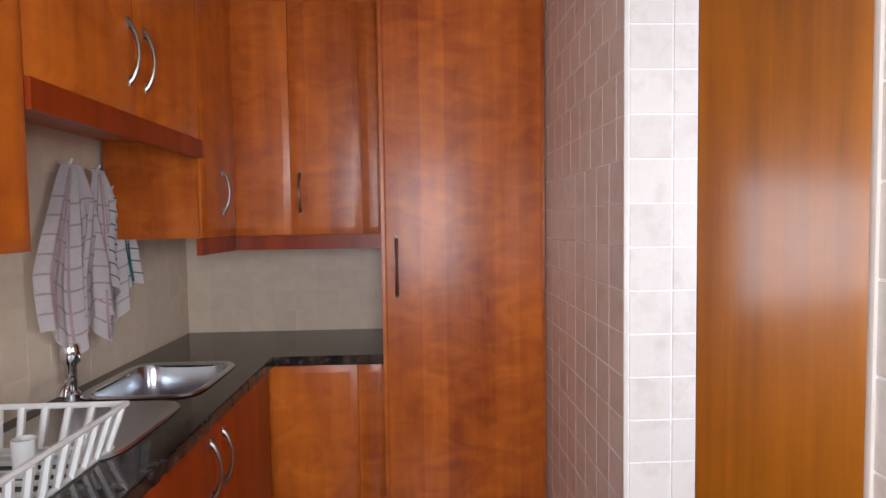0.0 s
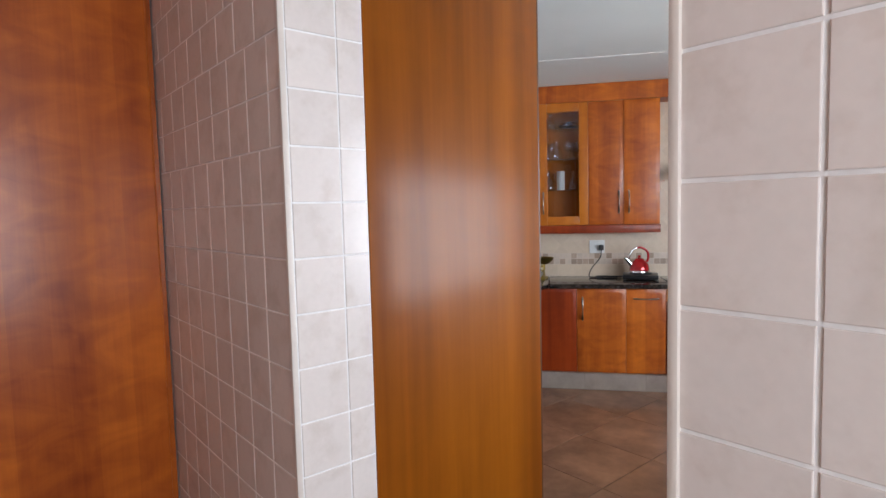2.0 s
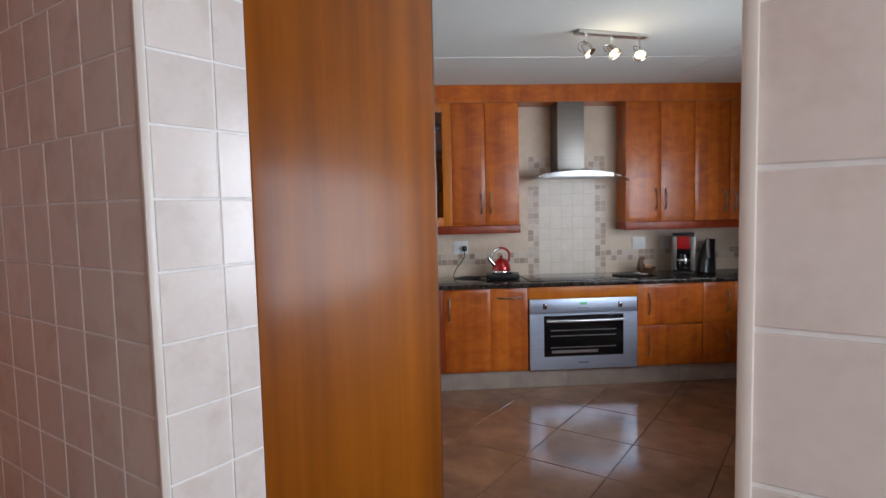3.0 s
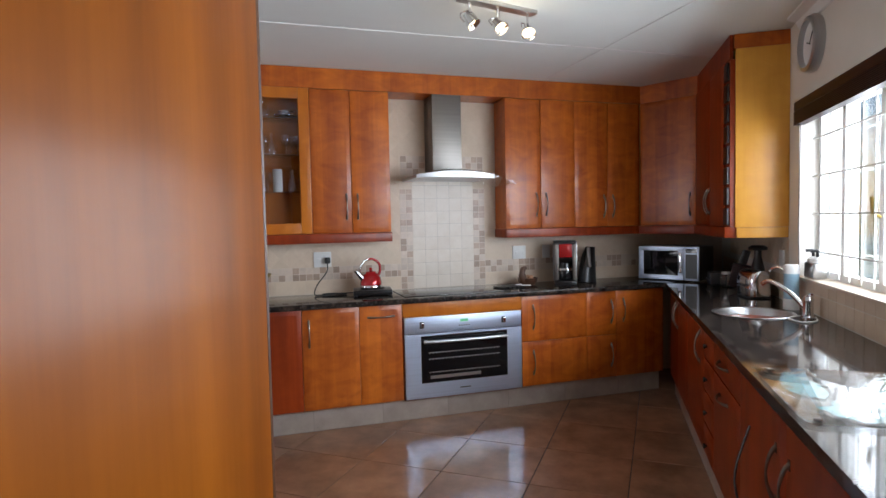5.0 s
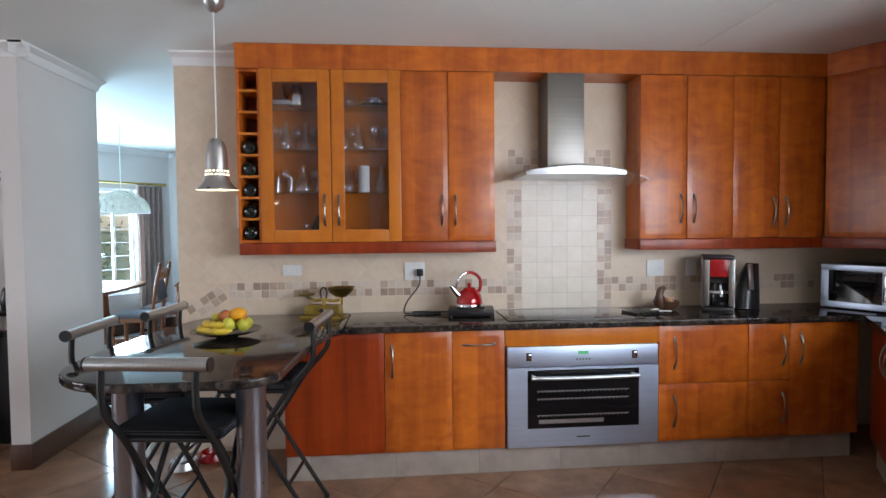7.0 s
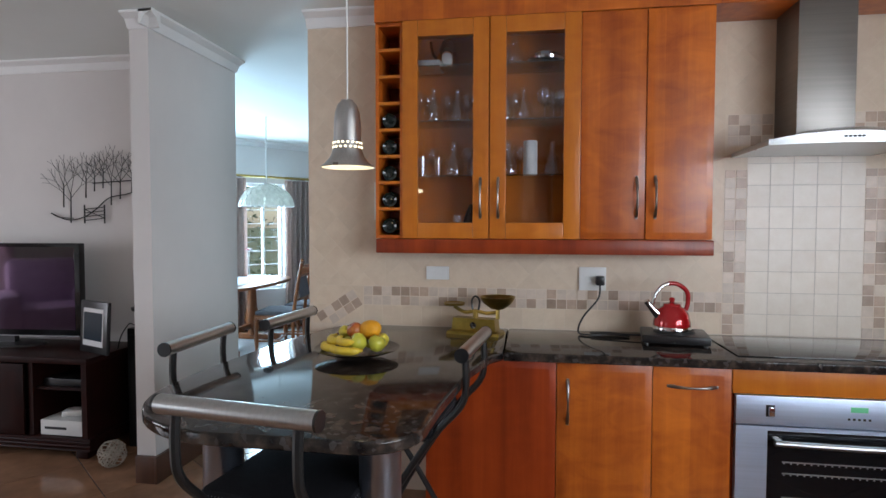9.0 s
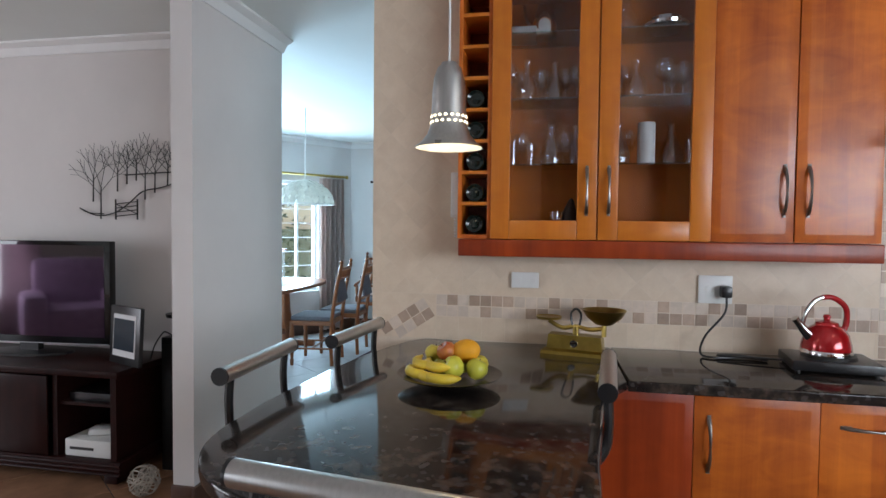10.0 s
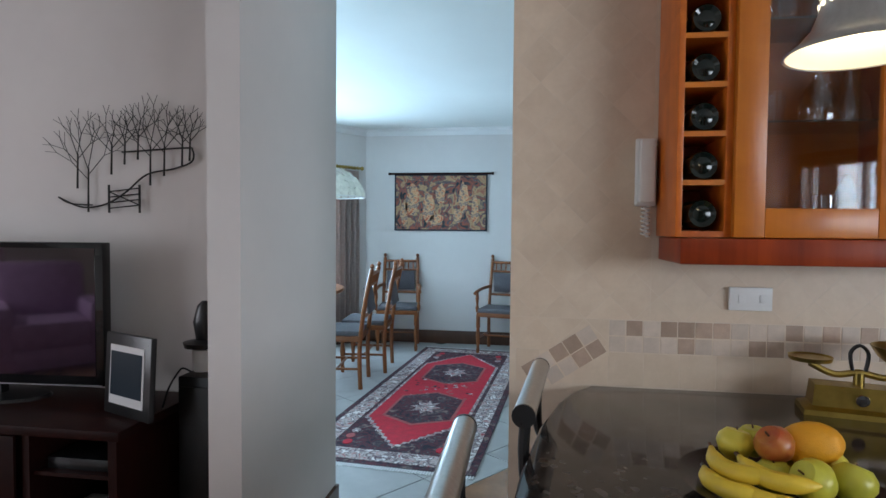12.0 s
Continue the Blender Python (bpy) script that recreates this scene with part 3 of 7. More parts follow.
# shade on the window run is put into its darker wood colour
unit("base_cabinet", RF @ pose(-2.16, 0, 0), 0.45, 0.5, PZ, 0.835, [(0, 0.45, PZ, 0.832, 0.40, 0.70, 0, "door")], "cherry base cabinet by the inner corner", "cabinet", BASE, CHERRY_DK_SHADE)
unit("base_cabinet", RF @ pose(-1.71, 0, 0), 0.5, 0.5, PZ, 0.835, [(0, 0.5, PZ, 0.832, 0.05, 0.70, 0, "door")], "cherry base cabinet under the worktop", "cabinet", BASE, CHERRY_DK_SHADE)
unit("base_cabinet", RF @ pose(-1.21, 0, 0), 0.6, 0.5, PZ, 0.835, [(0, 0.6, PZ, 0.832, 0.52, 0.70, 0, "door")], "cherry base cabinet under the round sink", "cabinet", BASE, CHERRY_DK_SHADE)
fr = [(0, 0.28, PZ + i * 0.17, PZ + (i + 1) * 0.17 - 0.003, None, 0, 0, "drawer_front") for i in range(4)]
o = unit("spice_drawers", RF @ pose(-0.61, 0, 0), 0.28, 0.5, PZ, 0.835, fr, "narrow stack of cherry drawers with small dark knobs", "cabinet", BASE, CHERRY_DK_SHADE)
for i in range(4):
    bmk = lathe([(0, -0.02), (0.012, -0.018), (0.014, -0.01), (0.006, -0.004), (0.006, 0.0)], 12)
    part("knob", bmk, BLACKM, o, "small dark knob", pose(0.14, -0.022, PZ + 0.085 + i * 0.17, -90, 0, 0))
unit("base_cabinet", RF @ pose(-0.33, 0, 0), 0.55, 0.5, PZ, 0.835, [(0, 0.55, PZ, 0.66, 0.27, 0.60, 1, "door"), (0, 0.55, 0.663, 0.832, 0.27, 0.75, 1, "drawer_front")], "cherry base cabinet with a drawer over a door", "cabinet", BASE, CHERRY_DK_SHADE)
o = unit("base_cabinet", RF @ pose(0.22, 0, 0), 1.15, 0.5, PZ, 0.835, [(0, 0.57, PZ, 0.832, 0.5, 0.62, 0, "door"), (0.57, 1.15, PZ, 0.832, 0.63, 0.62, 0, "door")], "cherry double base cabinet near the doorway", "cabinet", BASE, CHERRY_DK_SHADE)

# plinths
pl = structure("plinth", boxes((0.73, 4.10, -0.492, -0.03, 0.0, 0.148)), PLGROUT, "grouted plinth under the kitchen cabinets", "plinth", HOOD)
pl2 = structure("plinth_right", boxes((-2.15, 1.35, 0.062, 0.56, 0.0, 0.148)), PLGROUT, "grouted plinth under the window cabinets", "plinth", RIGHT)

# wall cabinets on the hood wall
UD = 0.245
U = HOOD @ pose(0, -UD + 0.02, 0)
UZ0, UZ1 = 1.332, 2.352


def carcass(o, x0, x1, d, z0, z1, back=True, t=0.016, mt=None):
    rows = [(x0, x0 + t, 0, d, z0, z1), (x1 - t, x1, 0, d, z0, z1), (x0 + t, x1 - t, 0, d, z0, z0 + t), (x0 + t, x1 - t, 0, d, z1 - t, z1)]
    if back:
        rows.append((x0 + t, x1 - t, d - 0.008, d, z0 + t, z1 - t))
    return part("body", boxes(*rows), mt or CHERRY, o)


# wine rack
o = thing("wine_rack", U @ pose(0.43, 0, 0), "narrow cherry wine rack of eight pigeonholes", "wine rack", WALLU)
part("side_panel", boxes((0.0, 0.016, 0.0, 0.22, UZ0, UZ1), bevel=0.001), CHERRY, o)
part("side_panel", boxes((0.119, 0.135, 0.0, 0.22, UZ0, UZ1), bevel=0.001), CHERRY, o)
part("bottom", boxes((0.016, 0.119, 0.0, 0.22, UZ0, UZ0 + 0.016)), CHERRY, o)
part("top", boxes((0.016, 0.119, 0.0, 0.22, UZ1 - 0.016, UZ1)), CHERRY, o)
part("back", boxes((0.016, 0.119, 0.212, 0.22, UZ0 + 0.016, UZ1 - 0.016)), CHERRY_DK_SHADE, o)
HOLES = [UZ0 + 0.016 + i * (UZ1 - UZ0 - 0.016) / 8 for i in range(9)]
for z in HOLES[1:-1]:
    part("shelf", boxes((0.016, 0.119, 0.0, 0.21, z - 0.007, z + 0.007)), CHERRY_LT_LIT, o)
bottle_profile = [(0, 0.0), (0.022, 0.006), (0.034, 0.0), (0.037, 0.006), (0.037, 0.15), (0.030, 0.18), (0.014, 0.20), (0, 0.20)]
first = None
for i in range(5):
    m = U @ pose(0.4975, 0.004, HOLES[i] + 0.0445, -90, 0, 0)
    if first is None:
        first = solid("wine_bottle", lathe(bottle_profile, 24), BOTTLE, m, "dark green wine bottle lying in the rack", "bottle", "bottles in the wine rack")
    else:
        copy_thing(first, m)

# glazed cabinet
o = thing("glass_cabinet", U @ pose(0.565, 0, 0), "cherry display cabinet with two glazed doors", "cabinet", WALLU)
# pale carcass wood brightens the inside in place of light
carcass(o, 0, 0.825, 0.22, UZ0, UZ1, mt=CHERRY_LT_LIT)
part("divider", boxes((0.404, 0.420, 0.004, 0.21, UZ0 + 0.017, UZ1 - 0.017)), CHERRY, o)
SHELVES = [UZ0 + 0.30, UZ0 + 0.56, UZ0 + 0.82]
for z in SHELVES:
    for a, b in ((0.017, 0.403), (0.421, 0.808)):
        part("glass_shelf", boxes((a, b, 0.012, 0.208, z - 0.006, z)), SHELFG, o, "clear glass shelf")
for x0, x1, hx in ((0.0, 0.411, 0.372), (0.414, 0.825, 0.040)):
    w, h, s = x1 - x0, UZ1 - UZ0, 0.075
    d = part("glazed_door", boxes((0.001, s, -0.022, -0.001, 0, h), (w - s, w - 0.001, -0.022, -0.001, 0, h), (s, w - s, -0.021, -0.002, 0, s), (s, w - s, -0.021, -0.002, h - s, h), bevel=0.004), CHERRY_LT_LIT, o, "", pose(x0, 0, UZ0))
    g = part("pane", boxes((s - 0.006, w - s + 0.006, -0.013, -0.009, s - 0.006, h - s + 0.006)), CABPANE, d, "clear glass pane")
    g.visible_shadow = False
    add_handle(d, hx, 0.19, 0.17, False, -0.022)

# solid wall cabinets
unit("wall_cabinet", U @ pose(1.39, 0, 0), 0.57, 0.22, UZ0, UZ1, [(0, 0.283, UZ0, UZ1, 0.245, 1.52, 0, "door"), (0.286, 0.57, UZ0, UZ1, 0.325, 1.52, 0, "door")], "cherry wall cabinet with two doors and bow handles", "cabinet", WALLU)
unit("wall_cabinet", U @ pose(2.88, 0, 0), 0.61, 0.22, UZ0, UZ1, [(0, 0.303, UZ0, UZ1, 0.262, 1.52, 0, "door"), (0.306, 0.61, UZ0, UZ1, 0.347, 1.52, 0, "door")], "cherry wall cabinet with two doors beside the hood", "cabinet", WALLU)
unit("wall_cabinet", U @ pose(3.49, 0, 0), 0.62, 0.22, UZ0, UZ1, [(0, 0.308, UZ0, UZ1, 0.267, 1.50, 0, "door"), (0.311, 0.62, UZ0, UZ1, 0.352, 1.50, 0, "door")], "cherry wall cabinet with two doors near the corner", "cabinet", WALLU)
structure("pelmet_1", boxes((0.437, 1.965, -UD - 0.006, -0.01, 1.262, 1.330), bevel=0.006), CHERRY_DK_SHADE, "dark cherry pelmet under the wall cabinets", "trim", HOOD)
structure("pelmet_2", boxes((2.875, 4.14, -UD - 0.006, -0.01, 1.262, 1.330), bevel=0.006), CHERRY_DK_SHADE, "dark cherry pelmet under the wall cabinets", "trim", HOOD)
structure("cabinet_fascia", boxes((0.43, 4.14, -UD + 0.002, -UD + 0.022, 2.354, CEIL - 0.003), (1.96, 2.88, -UD + 0.022, -0.005, 2.354, 2.372)), CHERRY, "cherry fascia closing the gap to the ceiling", "trim", HOOD)
structure("fascia_end", boxes((0.43, 0.448, -UD + 0.024, -0.004, 2.354, CEIL - 0.003)), CHERRY, "cherry end piece of the fascia", "trim", HOOD)

# corner and window-side wall cabinets, set between points of the plan
CA, CB, CC = Vector((5.475, -2.455)), Vector((5.06, -2.675)), Vector((4.195, -2.155))


def run_pose(a, b):
    d = b - a
    return pose(a.x, a.y, 0, 0, 0, math.degrees(math.atan2(d.y, d.x))), d.length


m, w = run_pose(CA, CB)
unit("corner_cabinet", m, w, 0.2, UZ0, UZ1, [(0, w, UZ0, UZ1, w - 0.05, 1.50, 0, "door")], "cherry diagonal corner wall cabinet with one door", "cabinet", WALLU)
part("fascia", boxes((-0.01, w + 0.01, -0.002, 0.018, 2.354, CEIL - 0.003)), CHERRY, bpy.data.objects["corner_cabinet"])
part("pelmet", boxes((-0.02, w + 0.02, -0.026, 0.15, 1.262, 1.330), bevel=0.005), CHERRY_DK_SHADE, bpy.data.objects["corner_cabinet"])
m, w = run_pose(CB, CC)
# darker wood here paints in the shade beside the window
o = unit("wall_cabinet", m, w, 0.22, UZ0, UZ1, [(0, w / 2, UZ0, UZ1, w / 2 - 0.04, 1.50, 0, "door"), (w / 2, w - 0.11, UZ0, UZ1, w / 2 + 0.04, 1.50, 0, "door")], "cherry wall cabinet beside the window in shade", "cabinet", WALLU, CHERRY_DK_SHADE)
# solid black blocks paint the shade inside a column of pigeonholes
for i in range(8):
    part("pigeonhole", boxes((w - 0.105, w - 0.012, -0.012, 0.0, UZ0 + 0.01 + i * 0.127, UZ0 + 0.115 + i * 0.127)), BLACKP, o, "black block painting the shade of an opening")
part("fascia", boxes((-0.01, w + 0.0, -0.002, 0.018, 2.354, CEIL - 0.003)), CHERRY_DK_SHADE, o)
part("pelmet", boxes((-0.02, w - 0.01, -0.026, 0.15, 1.262, 1.330), bevel=0.005), CHERRY_DK_SHADE, o)
# end panel whose paler wood stands in for the light falling on it
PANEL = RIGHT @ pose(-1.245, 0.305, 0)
o = thing("end_panel", PANEL, "smooth cherry end panel of the wall cabinets with window light in its colour", "cabinet panel", WALLU)
part("panel", boxes((-0.022, 0.0, 0.0, 0.293, UZ0 - 0.005, CEIL - 0.09), bevel=0.002), CHERRY_WINDOW_LIT, o)
part("pelmet_return", boxes((-0.03, -0.005, 0.01, 0.293, 1.262, 1.326), bevel=0.003), CHERRY_WINDOW_LIT, o)
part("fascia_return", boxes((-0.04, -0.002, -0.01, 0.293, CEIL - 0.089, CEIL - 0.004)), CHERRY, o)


# ---- worktops and breakfast table ----
def rounded_table():
    pts = [(5.715, 0.60), (5.16, 0.60), (5.09, 0.645), (4.86, 0.70), (4.45, 0.745)]
    for k in range(10):
        a = math.radians(-94 - k * 9.5)
        pts.append((4.28 + 0.15 * math.cos(a), 0.905 + 0.15 * math.sin(a)))
    for k in range(12):
        a = math.radians(180 - k * 8.0)
        pts.append((4.50 + 0.37 * math.cos(a), 1.275 + 0.38 * math.sin(a)))
    for p in ((4.70, 1.655), (5.05, 1.62), (5.32, 1.575), (5.52, 1.52), (5.64, 1.47), (5.715, 1.41)):
        pts.append(p)
    return pts


table = thing("breakfast_table", Matrix(), "dark polished granite breakfast table with a rounded end on chrome legs", "table")
part("tabletop", prism(rounded_table(), CT - 0.036, CT, 0.008), GRANITE, table)
for x, y in ((4.275, 0.88), (4.33, 1.36)):
    part("leg", lathe([(0.0, 0.0), (0.066, 0.0), (0.066, 0.012), (0.056, 0.016), (0.056, 0.80), (0.06, 0.81), (0.06, 0.835), (0, 0.835)], 28), LEGST, table, "round chrome leg", pose(x, y, 0))

rw = RIGHT @ Matrix()
inner = rw @ Vector((-2.20, 0.0, 0))
r_end, r_wend, r_wcor = rw @ Vector((1.40, 0.0, 0)), rw @ Vector((1.40, 0.592, 0)), rw @ Vector((-3.28, 0.592, 0))
worktop = thing("worktop", Matrix(), "polished dark speckled granite kitchen worktop", "worktop")
part("hob_run", prism([(5.16, 0.596), (5.715, 0.596), (5.715, -3.50), (r_wcor.x, r_wcor.y), (inner.x - 0.0, inner.y - 0.04), (5.16, inner.y + 0.02)], CT - 0.036, CT, 0.006), GRANITE, worktop)

SINK = (-0.78, 0.30)


def holed_run():
    """The window side of the worktop, with a round hole for the sink."""
    bm = bmesh.new()
    n, r = 40, 0.195
    x0, x1, y0, y1 = SINK[0] - 0.24, SINK[0] + 0.24, 0.0, 0.592
    def frame_pt(a):
        c, s = math.cos(a), math.sin(a)
        k = min((x1 - SINK[0]) / abs(c) if abs(c) > 1e-6 else 9, ((y1 - SINK[1]) if s > 0 else (SINK[1] - y0)) / abs(s) if abs(s) > 1e-6 else 9)
        return (SINK[0] + c * k, SINK[1] + s * k)
    angs = sorted([2 * math.pi * k / n for k in range(n)] + [math.atan2(yy - SINK[1], xx - SINK[0]) % (2 * math.pi) for xx in (x0, x1) for yy in (y0, y1)])
    top_i = [bm.verts.new((SINK[0] + r * math.cos(a), SINK[1] + r * math.sin(a), CT)) for a in angs]
    bot_i = [bm.verts.new((v.co.x, v.co.y, CT - 0.036)) for v in top_i]
    top_o = [bm.verts.new((*frame_pt(a), CT)) for a in angs]
    bot_o = [bm.verts.new((v.co.x, v.co.y, CT - 0.036)) for v in top_o]
    q = len(angs)
    for k in range(q):
        j = (k + 1) % q
        bm.faces.new((top_i[k], top_o[k], top_o[j], top_i[j]))
        bm.faces.new((bot_i[k], bot_i[j], bot_o[j], bot_o[k]))
        bm.faces.new((top_i[k], top_i[j], bot_i[j], bot_i[k]))
        bm.faces.new((top_o[k], bot_o[k], bot_o[j], top_o[j]))
    box(bm, -2.20, x0, 0, 0.592, CT - 0.036, CT)
    box(bm, x1, 1.40, 0, 0.592, CT - 0.036, CT)
    bmesh.ops.recalc_face_normals(bm, faces=bm.faces)
    return bm


part("window_run", holed_run(), GRANITE, worktop, "", RIGHT)

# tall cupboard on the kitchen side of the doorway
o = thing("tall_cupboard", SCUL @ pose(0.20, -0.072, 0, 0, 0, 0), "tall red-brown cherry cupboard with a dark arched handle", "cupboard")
part("body", boxes((0.0, 0.24, -0.55, 0.0, 0.0, 2.3)), CHERRY_DK_SHADE, o)
part("door", boxes((0.002, 0.238, 0.001, 0.02, 0.1, 2.28), bevel=0.003), CHERRY_DK_SHADE, o)
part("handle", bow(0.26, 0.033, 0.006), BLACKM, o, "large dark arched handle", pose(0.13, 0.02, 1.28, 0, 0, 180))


# ---- kitchen appliances ----
o = thing("oven", F @ pose(1.972, 0, 0), "wide stainless steel built-in oven with a dark glass door", "oven")
part("body", boxes((0.0, 0.886, 0.0, 0.46, PZ + 0.002, 0.73)), BLACKP, o)
part("control_panel", boxes((0.0, 0.886, -0.026, -0.001, 0.618, 0.732), bevel=0.003), OVENST_SKY, o)
d = part("oven_door", boxes((0.115, 0.771, -0.03, -0.001, PZ + 0.003, 0.262)), OVENST_SKY, o)
part("door_stile", boxes((0.0, 0.115, -0.03, -0.001, PZ + 0.003, 0.614)), OVENST_SKY, d)
part("door_stile", boxes((0.771, 0.886, -0.03, -0.001, PZ + 0.003, 0.614)), OVENST_SKY, d)
part("door_rail", boxes((0.115, 0.771, -0.03, -0.001, 0.598, 0.614)), OVENST_SKY, d)
part("window_glass", boxes((0.115, 0.771, -0.029, -0.006, 0.262, 0.598)), BLACKG, d, "dark glass oven window")
hp = [(x, -0.062 - 0.012 * math.sin(math.pi * (x - 0.13) / 0.626), 0.56) for x in [0.13 + 0.626 * i / 16 for i in range(17)]]
part("handle", tube(hp, 0.013, 10, None, False, 0.9), STEEL, d, "long chrome oven handle")
for x in (0.15, 0.736):
    part("handle_post", boxes((x - 0.01, x + 0.01, -0.065, -0.03, 0.552, 0.568)), CHROME, d)
for i, z in enumerate((0.335, 0.43, 0.475)):
    rk = bmesh.new()
    box(rk, 0.17, 0.71, -0.0315, -0.0295, z, z + 0.004)
    for k in range(22):
        box(rk, 0.175 + k * 0.0245, 0.18 + k * 0.0245, -0.0312, -0.0296, z - 0.006, z)
    part("rack", rk, ALU, d, "pale wire rack seen through the glass")
part("tray", boxes((0.18, 0.56, -0.0313, -0.0295, 0.29, 0.312)), ALU, d)
for x in (0.125, 0.745):
    part("knob_plate", boxes((x - 0.016, x + 0.016, -0.0285, -0.0258, 0.652, 0.698), bevel=0.001), BLACKP, o, "dark surround of the oven knob")
    part("knob", boxes((x - 0.011, x + 0.011, -0.044, -0.0286, 0.657, 0.693), bevel=0.004), CHROME, o, "bright oven knob")
part("display", boxes((0.41, 0.47, -0.0275, -0.0258, 0.683, 0.703)), DISPLAY, o, "small green lit clock display")
for k in range(5):
    part("button", boxes((0.40 + k * 0.018, 0.408 + k * 0.018, -0.0285, -0.0258, 0.652, 0.66)), BLACKP, o)
part("nameplate", boxes((0.40, 0.48, -0.0312, -0.0298, 0.205, 0.212)), BLACKP, o)

solid("hob", boxes((1.99, 2.80, -0.49, -0.08, CT, CT + 0.006), bevel=0.002), BLACKG, HOOD, "black ceramic glass hob set in the worktop", "hob")

# cooker hood
HC = 2.405
o = thing("cooker_hood", HOOD @ pose(HC, 0, 0), "stainless steel chimney cooker hood with a curved glass canopy", "cooker hood")
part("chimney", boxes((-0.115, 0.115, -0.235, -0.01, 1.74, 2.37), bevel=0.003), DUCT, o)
bm = bmesh.new()
n = 16
for sgn, (w, y0, z0, th, sag) in ((0, (0.30, -0.44, 1.715, 0.05, 0.03)),):
    top, bot = [], []
    for i in range(n + 1):
        x = -w + 2 * w * i / n
        c = 1 - (x / w) ** 2
        for lst, z in ((top, z0 + th * (0.45 + 0.55 * c)), (bot, z0 + 0.012 * (1 - c) * 0 + 0.004 * c)):
            lst.append([bm.verts.new((x, y, z)) for y in (y0 - 0.02 * c, -0.012)])
    for i in range(n):
        bm.faces.new((top[i][0], top[i + 1][0], top[i + 1][1], top[i][1]))
        bm.faces.new((bot[i][0], bot[i][1], bot[i + 1][1], bot[i + 1][0]))
        bm.faces.new((top[i][0], bot[i][0], bot[i + 1][0], top[i + 1][0]))
        bm.faces.new((top[i][1], top[i + 1][1], bot[i + 1][1], bot[i][1]))
    for i in (0, n):
        bm.faces.new((top[i][0], top[i][1], bot[i][1], bot[i][0]))
bmesh.ops.recalc_face_normals(bm, faces=bm.faces)
part("canopy_body", bm, STEEL, o)
bm = bmesh.new()
rows = []
for i in range(25):
    x = -0.45 + 0.9 * i / 24
    z = 1.772 - 0.10 * (x / 0.45) ** 2
    rows.append([bm.verts.new((x, y, z + dz)) for y, dz in ((-0.47, 0), (-0.012, 0), (-0.012, 0.006), (-0.47, 0.006))])
for a, b in zip(rows, rows[1:]):
    for k in range(4):
        bm.faces.new((a[k], a[(k + 1) % 4], b[(k + 1) % 4], b[k]))
bm.faces.new(rows[0])
bm.faces.new(rows[-1])
bmesh.ops.recalc_face_normals(bm, faces=bm.faces)
part("glass_canopy", bm, PANE, o, "thin curved glass canopy")
for k in range(5):
    part("button", boxes((-0.036 + k * 0.016, -0.028 + k * 0.016, -0.466, -0.455, 1.738, 1.746)), BLACKP, o, "small black hood button")


def loft(rings, bm=None, cap=True):
    bm = bm or bmesh.new()
    vs = [[bm.verts.new(p) for p in r] for r in rings]
    for a, b in zip(vs, vs[1:]):
        k = len(a)
        for i in range(k):
            bm.faces.new((a[i], a[(i + 1) % k], b[(i + 1) % k], b[i]))
    if cap:
        bm.faces.new(vs[0])
        bm.faces.new(vs[-1])
    bmesh.ops.recalc_face_normals(bm, faces=bm.faces)
    return bm


def ellipse(cx, cy, z, rx, ry, n=24):
    return [(cx + rx * math.cos(2 * math.pi * k / n), cy + ry * math.sin(2 * math.pi * k / n), z) for k in range(n)]


# electric hotplate and red kettle
o = thing("hotplate", pose(5.50, -0.15, CT, 0, 0, -8), "low black portable electric hotplate on the worktop", "hotplate")
part("body", boxes((-0.11, 0.11, -0.14, 0.14, 0.008, 0.045), bevel=0.008), BLACKP, o)
part("plate", lathe([(0, 0.056), (0.085, 0.056), (0.09, 0.045)], 28), BLACKM, o)
for a in (-0.09, 0.09):
    for b in (-0.12, 0.12):
        part("foot", lathe([(0, 0.0), (0.01, 0.0), (0.01, 0.01), (0, 0.01)], 8), BLACKP, o, "", pose(a, b, 0))
o = thing("kettle", pose(5.50, -0.14, CT + 0.056, 0, 0, 12) @ Matrix.Scale(0.86, 4), "shiny red stovetop kettle with a chrome base and red arched handle", "kettle")
part("body", lathe([(0, 0.0), (0.083, 0.0), (0.092, 0.008), (0.094, 0.02), (0.092, 0.045), (0.082, 0.085), (0.064, 0.112), (0.045, 0.124), (0.044, 0.128), (0, 0.128)], 36), RED, o)
part("base_band", lathe([(0.09, 0.0), (0.0965, 0.004), (0.097, 0.016), (0.0935, 0.022)], 36), CHROME, o, "chrome band round the foot")
part("lid", lathe([(0.045, 0.128), (0.04, 0.136), (0.02, 0.142), (0.012, 0.144), (0.012, 0.152), (0.016, 0.158), (0.010, 0.168), (0, 0.17)], 24), RED, o)
part("spout", tube([(0, 0.07, 0.075), (0, 0.10, 0.105), (0, 0.128, 0.138), (0, 0.140, 0.152)], [0.024, 0.019, 0.015, 0.016], 14), CHROME, o, "chrome whistling spout")
hs = curve([(0, 0.105, 0.130), (0, 0.088, 0.185), (0, 0.045, 0.232), (0, -0.02, 0.240), (0, -0.078, 0.200), (0, -0.085, 0.14), (0, -0.074, 0.10)], 5)
part("handle", tube(hs[12:], 0.0115, 10), REDP, o)
part("handle_bow", tube(hs[:13], 0.0095, 10), CHROME, o, "chrome front of the arched handle")


